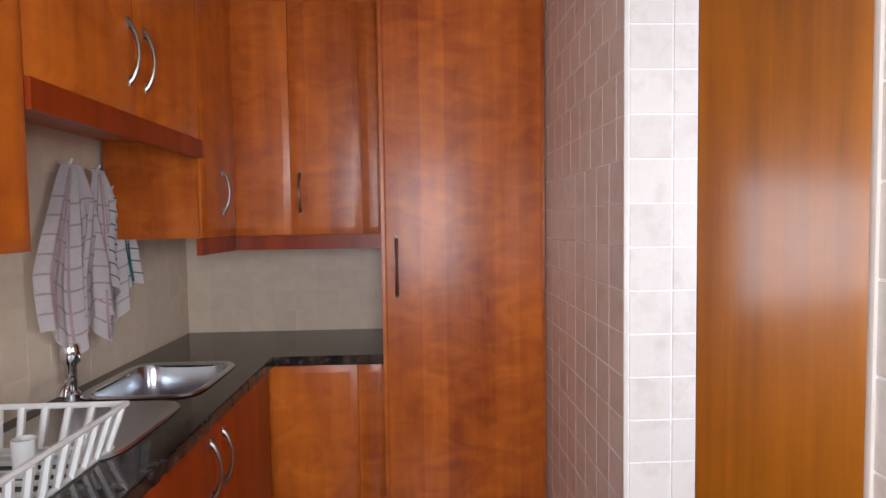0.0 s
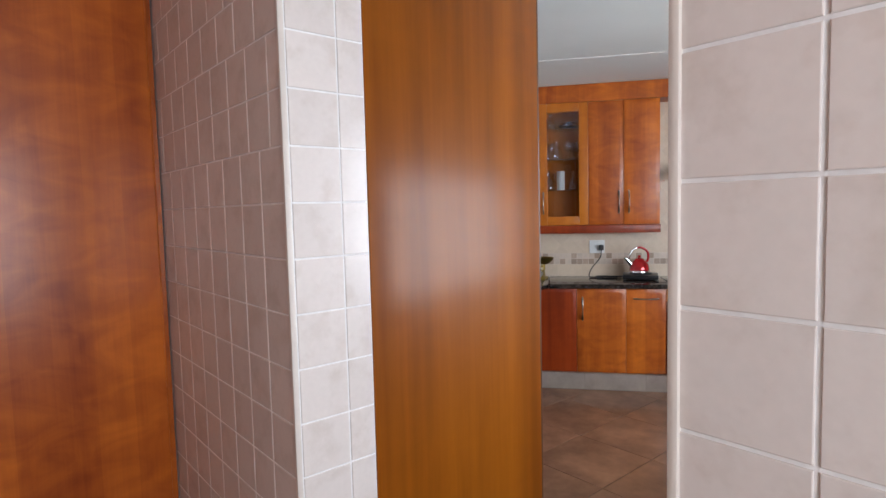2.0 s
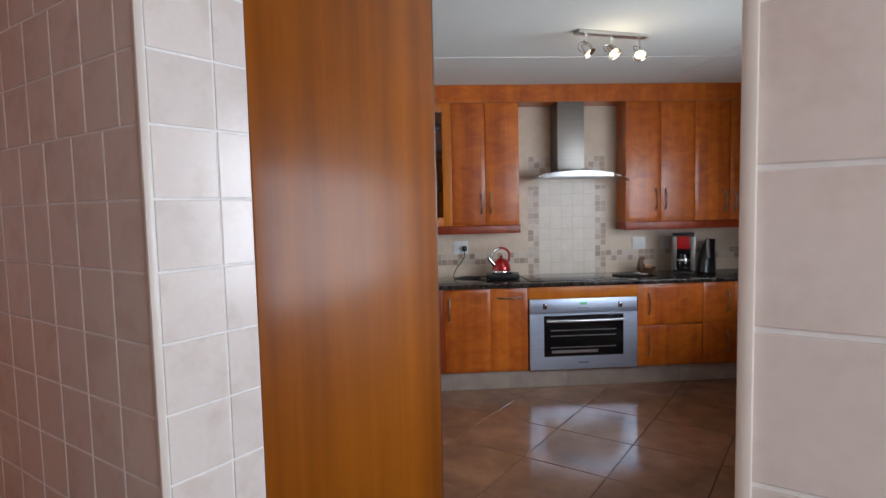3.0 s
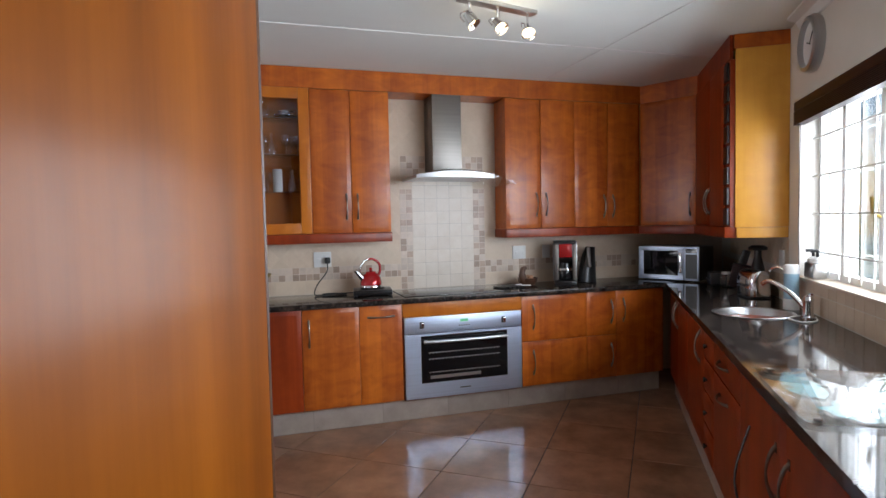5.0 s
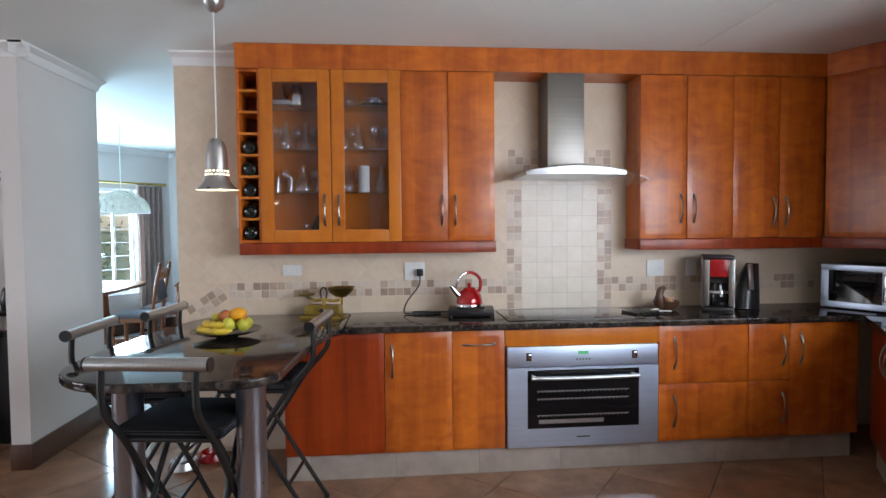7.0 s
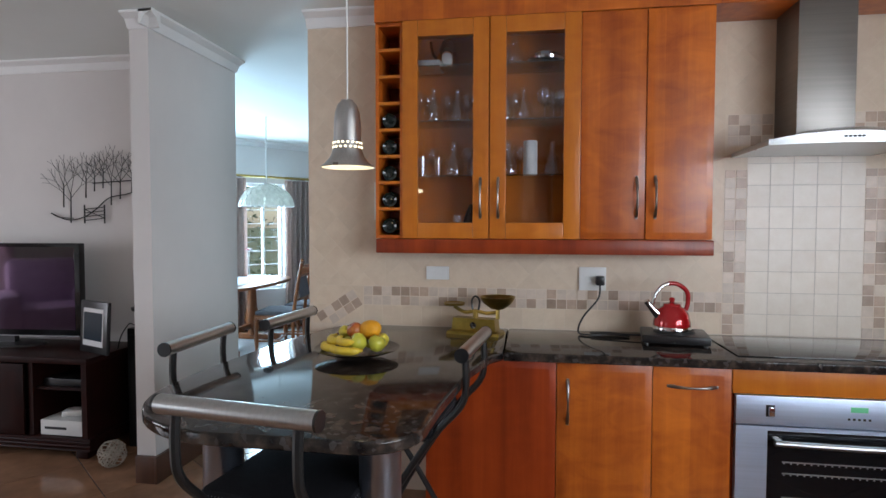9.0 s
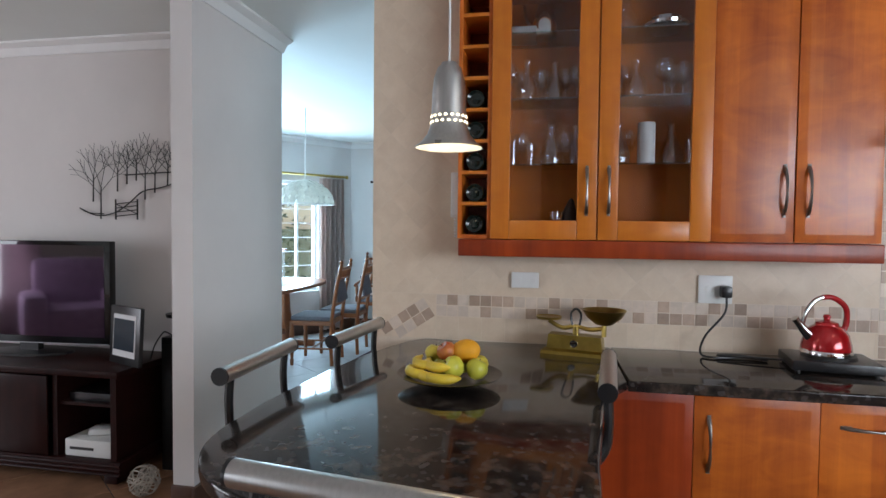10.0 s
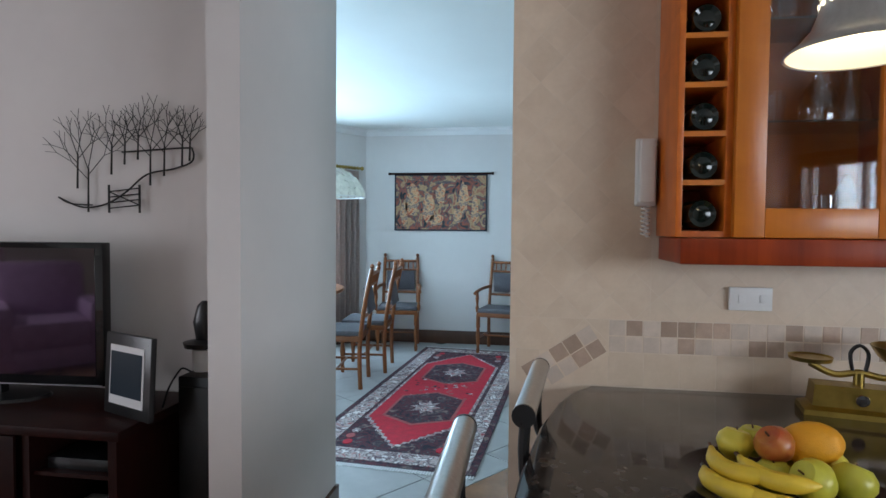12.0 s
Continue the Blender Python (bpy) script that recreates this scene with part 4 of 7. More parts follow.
def socket(name, y, z, w=0.125, h=0.075, plugs=0, label="white double wall socket", holes=1):
    o = thing(name, pose(5.716, y, z, 0, 0, -90), label, "socket", "wall sockets")
    part("plate", boxes((-w / 2, w / 2, -0.012, 0, -h / 2, h / 2), bevel=0.003), WHITEP, o)
    for k in range(holes):
        part("switch", boxes((-w * 0.3 + k * w * 0.5, -w * 0.12 + k * w * 0.5, -0.015, -0.012, -0.012, 0.012), bevel=0.001), WHITEP, o)
    return o


socket("wall_switch", 0.962, 1.15, 0.118, 0.068, label="white two-gang switch plate on the tiles", holes=2)
s2 = socket("wall_socket", 0.187, 1.132, 0.13, 0.115, label="white wall socket with a black plug in it", holes=2)
part("plug", boxes((0.012, 0.055, -0.055, -0.012, -0.03, 0.018), bevel=0.010), BLACKP, s2, "black plug")
socket("wall_socket", -1.43, 1.13, 0.12, 0.11, holes=2, label="white wall socket by the coffee maker")
socket("wall_socket", -1.68, 1.13, 0.07, 0.11, label="narrow white wall socket")
solid("kettle_lead", tube(curve([(5.665, 0.155, 1.105), (5.655, 0.165, 1.04), (5.65, 0.235, 0.95), (5.62, 0.26, 0.885), (5.58, 0.22, CT + 0.005), (5.60, 0.10, CT + 0.005), (5.57, 0.03, CT + 0.006), (5.60, 0.12, CT + 0.014), (5.585, 0.2, CT + 0.013), (5.53, -0.03, CT + 0.02)], 8), 0.0045, 8), BLACKP, Matrix(), "black mains lead looping down to the worktop", "cable")

# coffee maker, grinder and jug
o = thing("coffee_maker", pose(5.48, -1.73, CT, 0, 0, -116), "black filter coffee maker with a red front panel", "coffee maker")
part("base", boxes((-0.085, 0.085, -0.13, 0.09, 0, 0.035), bevel=0.008), BLACKP, o)
part("tank", boxes((-0.085, 0.085, 0.01, 0.09, 0.035, 0.33), bevel=0.01), BLACKP, o)
part("head", boxes((-0.085, 0.085, -0.11, 0.012, 0.215, 0.335), bevel=0.012), BLACKP, o)
part("front_panel", boxes((-0.05, 0.05, -0.118, -0.108, 0.222, 0.33), bevel=0.004), REDP, o, "red front panel")
for s in (-1, 1):
    part("steel_side", boxes((min(s * 0.086, s * 0.092), max(s * 0.086, s * 0.092), -0.09, 0.08, 0.03, 0.33), bevel=0.002), STEEL, o)
    part("steel_trim", boxes((min(s * 0.054, s * 0.086), max(s * 0.054, s * 0.086), -0.116, -0.109, 0.04, 0.325), bevel=0.002), DUCT, o, "brushed steel upright")
part("lid", boxes((-0.088, 0.088, -0.118, 0.092, 0.335, 0.352), bevel=0.006), BLACKP, o, "black lid")
jug = part("jug", lathe([(0, 0.04), (0.058, 0.042), (0.064, 0.06), (0.062, 0.12), (0.045, 0.165), (0.046, 0.18), (0, 0.182)], 24), BLACKG, o, "glass jug of dark coffee", pose(0, -0.055, 0))
part("band", lathe([(0.0625, 0.118), (0.064, 0.12), (0.060, 0.134), (0.058, 0.134)], 24), CHROME, jug)
o = thing("flask", pose(5.53, -1.965, CT, 0, 4, -60) @ Matrix.Diagonal((1.35, 1.25, 1.05, 1)), "dark grey upright can opener with a pale handle", "kitchen appliance")
part("body", loft([ellipse(0, 0, 0, 0.07, 0.055), ellipse(0, 0, 0.12, 0.06, 0.05), ellipse(0.01, 0, 0.22, 0.045, 0.04), ellipse(0.03, 0, 0.28, 0.03, 0.03)]), BLACKP, o)
part("handle", tube(curve([(-0.03, -0.02, 0.27), (-0.055, -0.04, 0.2), (-0.05, -0.045, 0.12)], 5), 0.012, 8), STEEL, o, "pale metal lever")

# hen basket, trivet
o = thing("hen_bowl", pose(5.53, -1.42, CT, 0, 0, -60), "brown hen-shaped bowl with brown eggs", "ornament")
part("bowl", lathe([(0, 0.004), (0.05, 0.0), (0.075, 0.03), (0.082, 0.062), (0.076, 0.062), (0.06, 0.03), (0, 0.015)], 24), BROWNC, o)
part("neck", tube(curve([(-0.055, 0, 0.03), (-0.075, 0, 0.09), (-0.062, 0, 0.135), (-0.035, 0, 0.142)], 5), [0.03] * 6 + [0.024] * 5 + [0.018] * 5, 10), BROWNC, o)
part("beak", tube([(-0.032, 0, 0.14), (-0.012, 0, 0.134)], [0.011, 0.002], 8), BRASS, o)
for k, (x, y) in enumerate(((0.0, 0.02), (0.03, -0.015), (-0.01, -0.025), (0.04, 0.025))):
    part("egg", ball(bmesh.new(), (x, y, 0.065), 0.021, (1, 0.8, 0.8), 12), mat("egg_brown", (0.5, 0.27, 0.15), 0.5), o, "brown egg")
o = thing("trivet", pose(5.40, -1.20, CT, 0, 0, -75), "black slatted trivet with a white scissor cross", "trivet")
for k in range(5):
    part("slat", boxes((-0.10 + k * 0.042, -0.07 + k * 0.042, -0.07, 0.07, 0.006, 0.02), bevel=0.002), BLACKM, o)
part("rail", boxes((-0.10, 0.1, -0.05, -0.035, 0, 0.008), (-0.10, 0.1, 0.035, 0.05, 0, 0.008)), BLACKM, o)
part("cross", boxes((0.05, 0.12, -0.032, -0.022, 0.021, 0.027)), WHITEP, o, "white bar", pose(0, 0, 0, 0, 0, 12))
part("cross", boxes((0.05, 0.12, -0.036, -0.026, 0.021, 0.027)), WHITEP, o, "white bar", pose(0.02, -0.05, 0, 0, 0, -38) @ pose(0, 0.05, 0.0))

# microwave
MW0, MW1 = Vector((5.50, -2.46)), Vector((5.03, -2.71))
m, w = run_pose(MW0, MW1)
o = thing("microwave", m @ pose(0, 0, CT), "silver microwave oven with a dark glass door on the corner worktop", "microwave")
w = 0.5
part("body", boxes((0, w, 0, 0.30, 0.012, 0.285), bevel=0.004), BLACKP, o)
part("front_frame", boxes((0, 0.38, -0.02, 0, 0.012, 0.05), (0, 0.38, -0.02, 0, 0.25, 0.285), (0, 0.045, -0.02, 0, 0.05, 0.25), (0.335, 0.38, -0.02, 0, 0.05, 0.25), bevel=0.002), OVENST_SKY, o)
part("door_glass", boxes((0.045, 0.335, -0.017, -0.001, 0.05, 0.25)), BLACKG, o)
part("control_panel", boxes((0.384, w, -0.02, 0, 0.012, 0.285), bevel=0.003), OVENST_SKY, o)
part("keypad", boxes((0.397, 0.488, -0.0215, -0.0195, 0.03, 0.225)), BLACKP, o)
part("display", boxes((0.397, 0.488, -0.0215, -0.0195, 0.235, 0.27)), BLACKG, o)
part("handle", boxes((0.345, 0.372, -0.042, -0.02, 0.07, 0.24), bevel=0.008), CHROME, o)
for a in (0.04, 0.46):
    for b in (0.04, 0.26):
        part("foot", boxes((a - 0.012, a + 0.012, b - 0.012, b + 0.012, 0, 0.013)), BLACKP, o)

# things along the window
def on_right(x, y, z=CT, a=0):
    return RIGHT @ pose(x, y, z, 0, 0, a)


o = thing("sink", on_right(SINK[0], SINK[1]), "round stainless steel sink bowl with a bright rim", "sink")
part("bowl", lathe([(0.205, 0.003), (0.2, 0.006), (0.185, 0.002), (0.175, -0.03), (0.16, -0.12), (0.13, -0.14), (0.03, -0.145), (0, -0.145)], 40), STEEL, o)
part("drain", lathe([(0.036, -0.146), (0.036, -0.141), (0.02, -0.139), (0, -0.139)], 20), CHROME, o)
o = thing("tap", on_right(-0.66, 0.525), "chrome mixer tap with a long sloping spout", "tap")
part("body", lathe([(0, 0), (0.03, 0), (0.03, 0.006), (0.024, 0.012), (0.024, 0.085), (0.027, 0.09), (0.02, 0.11), (0, 0.112)], 24), CHROME, o)
part("spout", tube(curve([(-0.005, -0.01, 0.05), (-0.06, -0.06, 0.115), (-0.13, -0.12, 0.165), (-0.165, -0.15, 0.168), (-0.185, -0.165, 0.15)], 5), 0.012, 12), CHROME, o)
part("lever", tube([(0, 0, 0.11), (0.03, 0.0, 0.122), (0.085, -0.01, 0.13)], [0.01, 0.008, 0.006], 10), CHROME, o)
solid("tap_lead", tube(curve([RIGHT @ Vector((-0.70, 0.50, CT + 0.004)), RIGHT @ Vector((-0.60, 0.42, CT + 0.004)), RIGHT @ Vector((-0.50, 0.46, CT + 0.004)), RIGHT @ Vector((-0.55, 0.53, CT + 0.004)), RIGHT @ Vector((-0.66, 0.56, CT + 0.004))], 8), 0.004, 6), WHITEP, Matrix(), "thin white hose looped on the worktop by the tap", "hose")
o = thing("water_filter", on_right(-0.95, 0.53), "white and blue countertop water filter with a curved spout", "water filter")
part("base", lathe([(0, 0), (0.04, 0), (0.04, 0.06), (0, 0.06)], 24), WHITEP, o)
part("barrel", lathe([(0.038, 0.06), (0.038, 0.2), (0.0, 0.2)], 24), BLUEP, o, "translucent blue barrel")
part("cap", lathe([(0.04, 0.2), (0.041, 0.235), (0.034, 0.25), (0, 0.252)], 24), WHITEP, o)
part("spout", tube(curve([(0, -0.03, 0.215), (-0.02, -0.06, 0.235), (-0.04, -0.085, 0.225), (-0.048, -0.095, 0.205)], 5), 0.006, 8), CHROME, o)
o = thing("toaster", on_right(-1.48, 0.46, CT, 10), "rounded chrome two-slice toaster", "toaster")
tr = [[(x, y * k, z) for x, y in [(0.12 * math.copysign(abs(math.cos(t)) ** 0.5, math.cos(t)), 0.075 * math.copysign(abs(math.sin(t)) ** 0.6, math.sin(t))) for t in [2 * math.pi * i / 32 for i in range(32)]]] for z, k in ((0.012, 0.95), (0.03, 1.0), (0.11, 1.0), (0.145, 0.9), (0.165, 0.68), (0.172, 0.4))]
part("body", loft(tr), CHROME, o)
part("base", boxes((-0.105, 0.105, -0.062, 0.062, 0.0, 0.014), bevel=0.003), BLACKP, o)
part("slot", boxes((-0.08, 0.08, -0.022, -0.008, 0.168, 0.1735)), BLACKP, o)
part("slot", boxes((-0.08, 0.08, 0.008, 0.022, 0.168, 0.1735)), BLACKP, o)
o = thing("knife_block", on_right(-1.78, 0.44, CT, -20), "wooden knife block with black handled knives", "knife block")
part("block", boxes((-0.045, 0.045, -0.07, 0.06, 0.008, 0.17), bevel=0.004), DARKWOOD, o, "", pose(0, 0, 0.015, -12, 0, 0))
for k in range(5):
    part("knife_handle", boxes((-0.035 + k * 0.017, -0.025 + k * 0.017, -0.05 + 0.02 * (k % 2), -0.025 + 0.02 * (k % 2), 0.175, 0.27), bevel=0.003), BLACKP, o, "black knife handle", pose(0, 0, 0.015, -16, 0, 0))
o = thing("mixer", on_right(-1.63, 0.52, CT), "dark upright grinder with a flat lid behind the toaster", "kitchen appliance")
part("body", lathe([(0, 0), (0.06, 0), (0.055, 0.1), (0.035, 0.2), (0.022, 0.25), (0.022, 0.29), (0, 0.29)], 20), BLACKP, o)
part("lid", lathe([(0, 0.29), (0.055, 0.295), (0.06, 0.31), (0.04, 0.325), (0, 0.327)], 20), BLACKM, o)
o = thing("glass_jar", on_right(-1.95, 0.40, CT), "squat clear storage jar with a metal lid", "jar")
part("jar_body", lathe([(0, 0), (0.05, 0), (0.055, 0.01), (0.055, 0.09), (0.045, 0.1), (0, 0.1)], 20), GLASS, o)
part("lid", lathe([(0, 0.102), (0.047, 0.102), (0.047, 0.118), (0, 0.12)], 20), STEEL, o)
o = thing("toast_rack", on_right(-2.15, 0.36, CT), "dark low appliance in the shaded corner", "kitchen appliance")
part("body", boxes((-0.09, 0.09, -0.06, 0.06, 0, 0.1), bevel=0.02), BLACKP, o)
part("rim", boxes((-0.08, 0.08, -0.066, -0.06, 0.04, 0.05)), STEEL, o)
# glass chopping board
bm = prism([(-0.25, 0.012), (0.28, 0.012), (0.30, 0.03), (0.30, 0.40), (0.28, 0.42), (-0.23, 0.42), (-0.25, 0.40)], 0.006, 0.012, 0.002)
o = thing("chopping_board", on_right(0.72, 0.0), "clear tempered glass chopping board with a turquoise print", "chopping board")
part("glass_plate", bm, PANE, o, "clear glass plate")
for a in (-0.21, 0.26):
    for b in (0.05, 0.37):
        part("foot", lathe([(0, 0), (0.01, 0), (0.01, 0.007), (0, 0.007)], 10), BLACKP, o, "", pose(a, b, 0))
rb = random.Random(21)
for cx, cy, rx, ry in ((-0.06, 0.11, 0.14, 0.06), (0.17, 0.20, 0.10, 0.11), (0.04, 0.31, 0.13, 0.05)):
    pts = [(cx + rx * math.cos(t) * rb.uniform(0.75, 1.1), cy + ry * math.sin(t) * rb.uniform(0.75, 1.1)) for t in [2 * math.pi * q / 18 for q in range(18)]]
    part("print", prism(pts, 0.0045, 0.0058), GREENGL, o, "turquoise printed patch")
# cables hanging on the near cabinet and a bunch of towels hooks
solid("hanging_lead", tube(curve([RIGHT @ Vector((0.42, 0.02, 0.66)), RIGHT @ Vector((0.44, -0.03, 0.5)), RIGHT @ Vector((0.50, -0.03, 0.42)), RIGHT @ Vector((0.62, -0.02, 0.46))], 8), 0.004, 8), BLACKP, Matrix(), "dark lead hanging from the cabinet front", "cable")

# window over the sink
o = thing("window_1", RIGHT, "white steel kitchen window with burglar bars and a bright sill", "window", kind="structure")
wx0, wx1, wz0, wz1 = -1.08, 1.70, 1.045, 1.985
part("window_frame", boxes((wx0, wx0 + 0.04, 0.70, 0.75, wz0, wz1), (wx1 - 0.04, wx1, 0.70, 0.75, wz0, wz1), (wx0 + 0.04, wx1 - 0.04, 0.70, 0.75, wz0, wz0 + 0.04), (wx0 + 0.04, wx1 - 0.04, 0.70, 0.75, wz1 - 0.04, wz1)), WHITEM, o)
for x in (-0.72, -0.30, 0.05, 0.42, 0.79, 1.24):
    part("mullion", boxes((x - 0.022, x + 0.022, 0.695, 0.755, wz0 + 0.04, wz1 - 0.04)), WHITEM, o)
for a, b in ((wx0 + 0.04, -0.742), (-0.698, -0.322), (-0.278, 0.028), (0.072, 0.398), (0.442, 0.768), (0.812, 1.218), (1.262, wx1 - 0.04)):
    g = part("pane", boxes((a, b, 0.72, 0.724, wz0 + 0.04, wz1 - 0.04)), PANE, o, "clear window pane")
    g.visible_shadow = False
for z in (1.19, 1.40, 1.61, 1.82):
    part("burglar_bar", tube([(wx0 + 0.02, 0.665, z), (wx1 - 0.02, 0.665, z)], 0.005, 6), WHITEM, o)
for x in [wx0 + 0.14 + 0.13 * k for k in range(20)]:
    part("burglar_bar", tube([(x, 0.665, wz0 + 0.02), (x, 0.665, wz1 - 0.02)], 0.004, 6), WHITEM, o)
part("window_sill", boxes((wx0 - 0.01, wx1 + 0.01, 0.585, 0.70, wz0 - 0.014, wz0 + 0.004), bevel=0.003), TILEB, o, "tiled window sill")
part("latch", tube([(-0.30, 0.69, 1.38), (-0.30, 0.66, 1.40), (-0.30, 0.655, 1.47)], 0.008, 8), BRASS, o)
o = thing("blind", RIGHT, "dark slatted blind drawn up to the window head", "blind")
part("headrail", boxes((wx0 - 0.02, wx1 + 0.02, 0.575, 0.62, 1.985, 2.035), bevel=0.004), DARKWOOD, o)
for k in range(9):
    part("slat", boxes((wx0 - 0.01, wx1 + 0.01, 0.572, 0.622, 1.905 + k * 0.0085, 1.9105 + k * 0.0085)), DARKWOOD, o)
part("cord", tube([(wx0 + 0.05, 0.59, 1.91), (wx0 + 0.055, 0.585, 1.35), (wx0 + 0.05, 0.59, 1.0)], 0.0025, 6), BLACKP, o)
o = thing("soap_dispenser", RIGHT @ pose(-0.93, 0.64, wz0 + 0.004), "pair of pump soap bottles in a patterned grey caddy", "soap dispenser")
part("caddy", boxes((-0.075, 0.075, -0.035, 0.035, 0, 0.085), bevel=0.012), STEEL, o)
for x in (-0.035, 0.035):
    b_ = part("bottle", lathe([(0, 0.02), (0.028, 0.02), (0.028, 0.105), (0.012, 0.118), (0, 0.118)], 16), WHITEP, o, "", pose(x, 0, 0))
    part("pump", tube([(0, 0, 0.115), (0, 0, 0.15), (0, -0.004, 0.152), (0, -0.035, 0.15)], 0.008, 8), BLACKP, b_, "black pump head")
o = thing("wall_clock", RIGHT @ pose(-0.83, 0.598, 2.29), "round silver wall clock with a pale face", "clock")
part("rim", lathe([(0.145, 0.0), (0.15, 0.02), (0.14, 0.045), (0.12, 0.05), (0.118, 0.02), (0, 0.018)], 40), STEEL, o, "", pose(0, 0, 0, 90, 0, 0))
part("face", lathe([(0, 0.022), (0.119, 0.022), (0.119, 0.018)], 40), PAPER, o, "", pose(0, 0, 0, 90, 0, 0))
part("hour_hand", boxes((-0.003, 0.003, -0.027, -0.024, 0, 0.055)), BLACKP, o, "", pose(0, 0, 0, 0, -70, 0))
part("minute_hand", boxes((-0.002, 0.002, -0.03, -0.027, 0, 0.085)), BLACKP, o, "", pose(0, 0, 0, 0, 40, 0))
solid("wall_socket", boxes((-0.04, 0.04, -0.012, 0, -0.05, 0.05), bevel=0.003), WHITEP, RIGHT @ pose(-1.36, 0.597, 1.13), "white wall socket under the shaded cabinet", "socket", "wall sockets")


# ---- ceiling lights ----
o = thing("ceiling_spotlights", pose(4.085, -0.585, CEIL, 0, 0, 103), "brushed steel ceiling bar with three tilted spotlights", "ceiling light")
part("bar", boxes((-0.235, 0.235, -0.03, 0.03, -0.022, 0.0), bevel=0.006), ALU, o)
for k, (x, ta, tb) in enumerate(((-0.19, 35, -20), (0.0, 40, 10), (0.17, 25, 25))):
    part("stem", tube([(x, 0, -0.02), (x, 0, -0.07)], 0.006, 8), CHROME, o)
    mm = pose(x, 0, -0.105, ta, tb, 0)
    sp = part("spot_head", lathe([(0.0, 0.04), (0.018, 0.036), (0.024, 0.015), (0.036, -0.03), (0.039, -0.034), (0.034, -0.03), (0.02, 0.01), (0, 0.012)], 20), CHROME, o, "", mm)
    part("yoke", tube(curve([(-0.04, 0, 0.0), (-0.036, 0, 0.04), (0, 0, 0.055), (0.036, 0, 0.04), (0.04, 0, 0.0)], 4), 0.004, 6), CHROME, o, "", mm)
    part("bulb", lathe([(0, -0.024), (0.016, -0.02), (0.022, -0.008), (0.014, 0.006), (0, 0.008)], 14), BULB, sp, "lit warm bulb")
spot = bpy.data.lights.new("spot_glow", "POINT")
spot.energy, spot.color, spot.shadow_soft_size = 2.5, (1.0, 0.82, 0.58), 0.12
new("spot_glow", spot).location = (4.0, -0.60, CEIL - 0.19)

o = thing("pendant_lamp", pose(4.83, 1.15, 0), "brushed aluminium bell pendant lamp with two rows of pinholes", "pendant lamp")
prof = [(0.022, 1.845), (0.024, 1.838), (0.034, 1.83), (0.044, 1.80), (0.048, 1.76), (0.05, 1.70), (0.053, 1.665), (0.062, 1.64), (0.080, 1.618), (0.096, 1.606), (0.0975, 1.602)]
sh = lathe(prof, 48)
# pinholes: small openings in two rows
part("shade", sh, ALU, o)
part("inner_shade", lathe([(r - 0.003, z) for r, z in prof[2:-1]] + [(0.094, 1.6035)], 40), mat("shade_white_inside", (0.85, 0.82, 0.72), 0.6), o, "white inside of the shade")
for row, z, r in ((0, 1.690, 0.0512), (1, 1.674, 0.0526)):
    for k in range(18):
        a = 2 * math.pi * (k + 0.5 * row) / 18
        part("pinhole", prism([(0.0046 * math.cos(t), 0.0034 * math.sin(t)) for t in [math.pi * q / 6 for q in range(12)]], -0.0012, 0.0012), BULB2, o, "lit pinhole in the shade", pose(r * math.cos(a), r * math.sin(a), z, 90, 0, math.degrees(a) + 90))
part("rim_clip", boxes((-0.009, 0.009, -0.004, 0.002, -0.006, 0.004), bevel=0.001), PEWTER, o, "small grey clip on the rim", pose(-0.094, 0.012, 1.608, 0, 0, -83))
part("bulb", ball(bmesh.new(), (0, 0, 1.655), 0.03, (1, 1, 1.1), 16), BULB2, o, "lit frosted bulb")
part("cable", tube([(0, 0, 1.84), (0, 0, 2.45)], 0.0035, 8), WHITEP, o)
part("ceiling_rose", lathe([(0, 2.43), (0.012, 2.43), (0.045, 2.46), (0.052, 2.49), (0.052, 2.5), (0, 2.5)], 24), STEEL, o)
pend = bpy.data.lights.new("pendant_glow", "POINT")
pend.energy, pend.color, pend.shadow_soft_size = 0.75, (1.0, 0.84, 0.58), 0.03
new("pendant_glow", pend).location = (4.83, 1.15, 1.61)

for nm, x, y, m_, lab in (("pet_bowl", 5.62, 1.45, REDP, "small red pet bowl on the floor under the table"), ("pet_bowl", 5.50, 1.58, STEEL, "shiny steel pet bowl on the floor under the table")):
    solid(nm, lathe([(0, 0.004), (0.06, 0.004), (0.085, 0.0), (0.088, 0.006), (0.072, 0.045), (0.066, 0.045), (0.055, 0.012), (0, 0.010)], 28), m_, pose(x, y, 0), lab, "bowl", "pet bowls")

# intercom phone on the end of the tiled wall
o = thing("intercom_phone", pose(5.716, 1.265, 1.52, 0, 0, -90), "white wall intercom handset with a coiled cord", "telephone")
part("cradle", boxes((-0.03, 0.03, -0.02, 0, -0.10, 0.10), bevel=0.006), WHITEP, o)
part("handset", boxes((-0.022, 0.022, -0.05, -0.02, -0.09, 0.095), bevel=0.010), WHITEP, o)
part("cord", tube([(0.012 * math.cos(k * 1.1), -0.02 + 0.012 * math.sin(k * 1.1), -0.10 - 0.0022 * k) for k in range(42)], 0.003, 5), WHITEP, o)


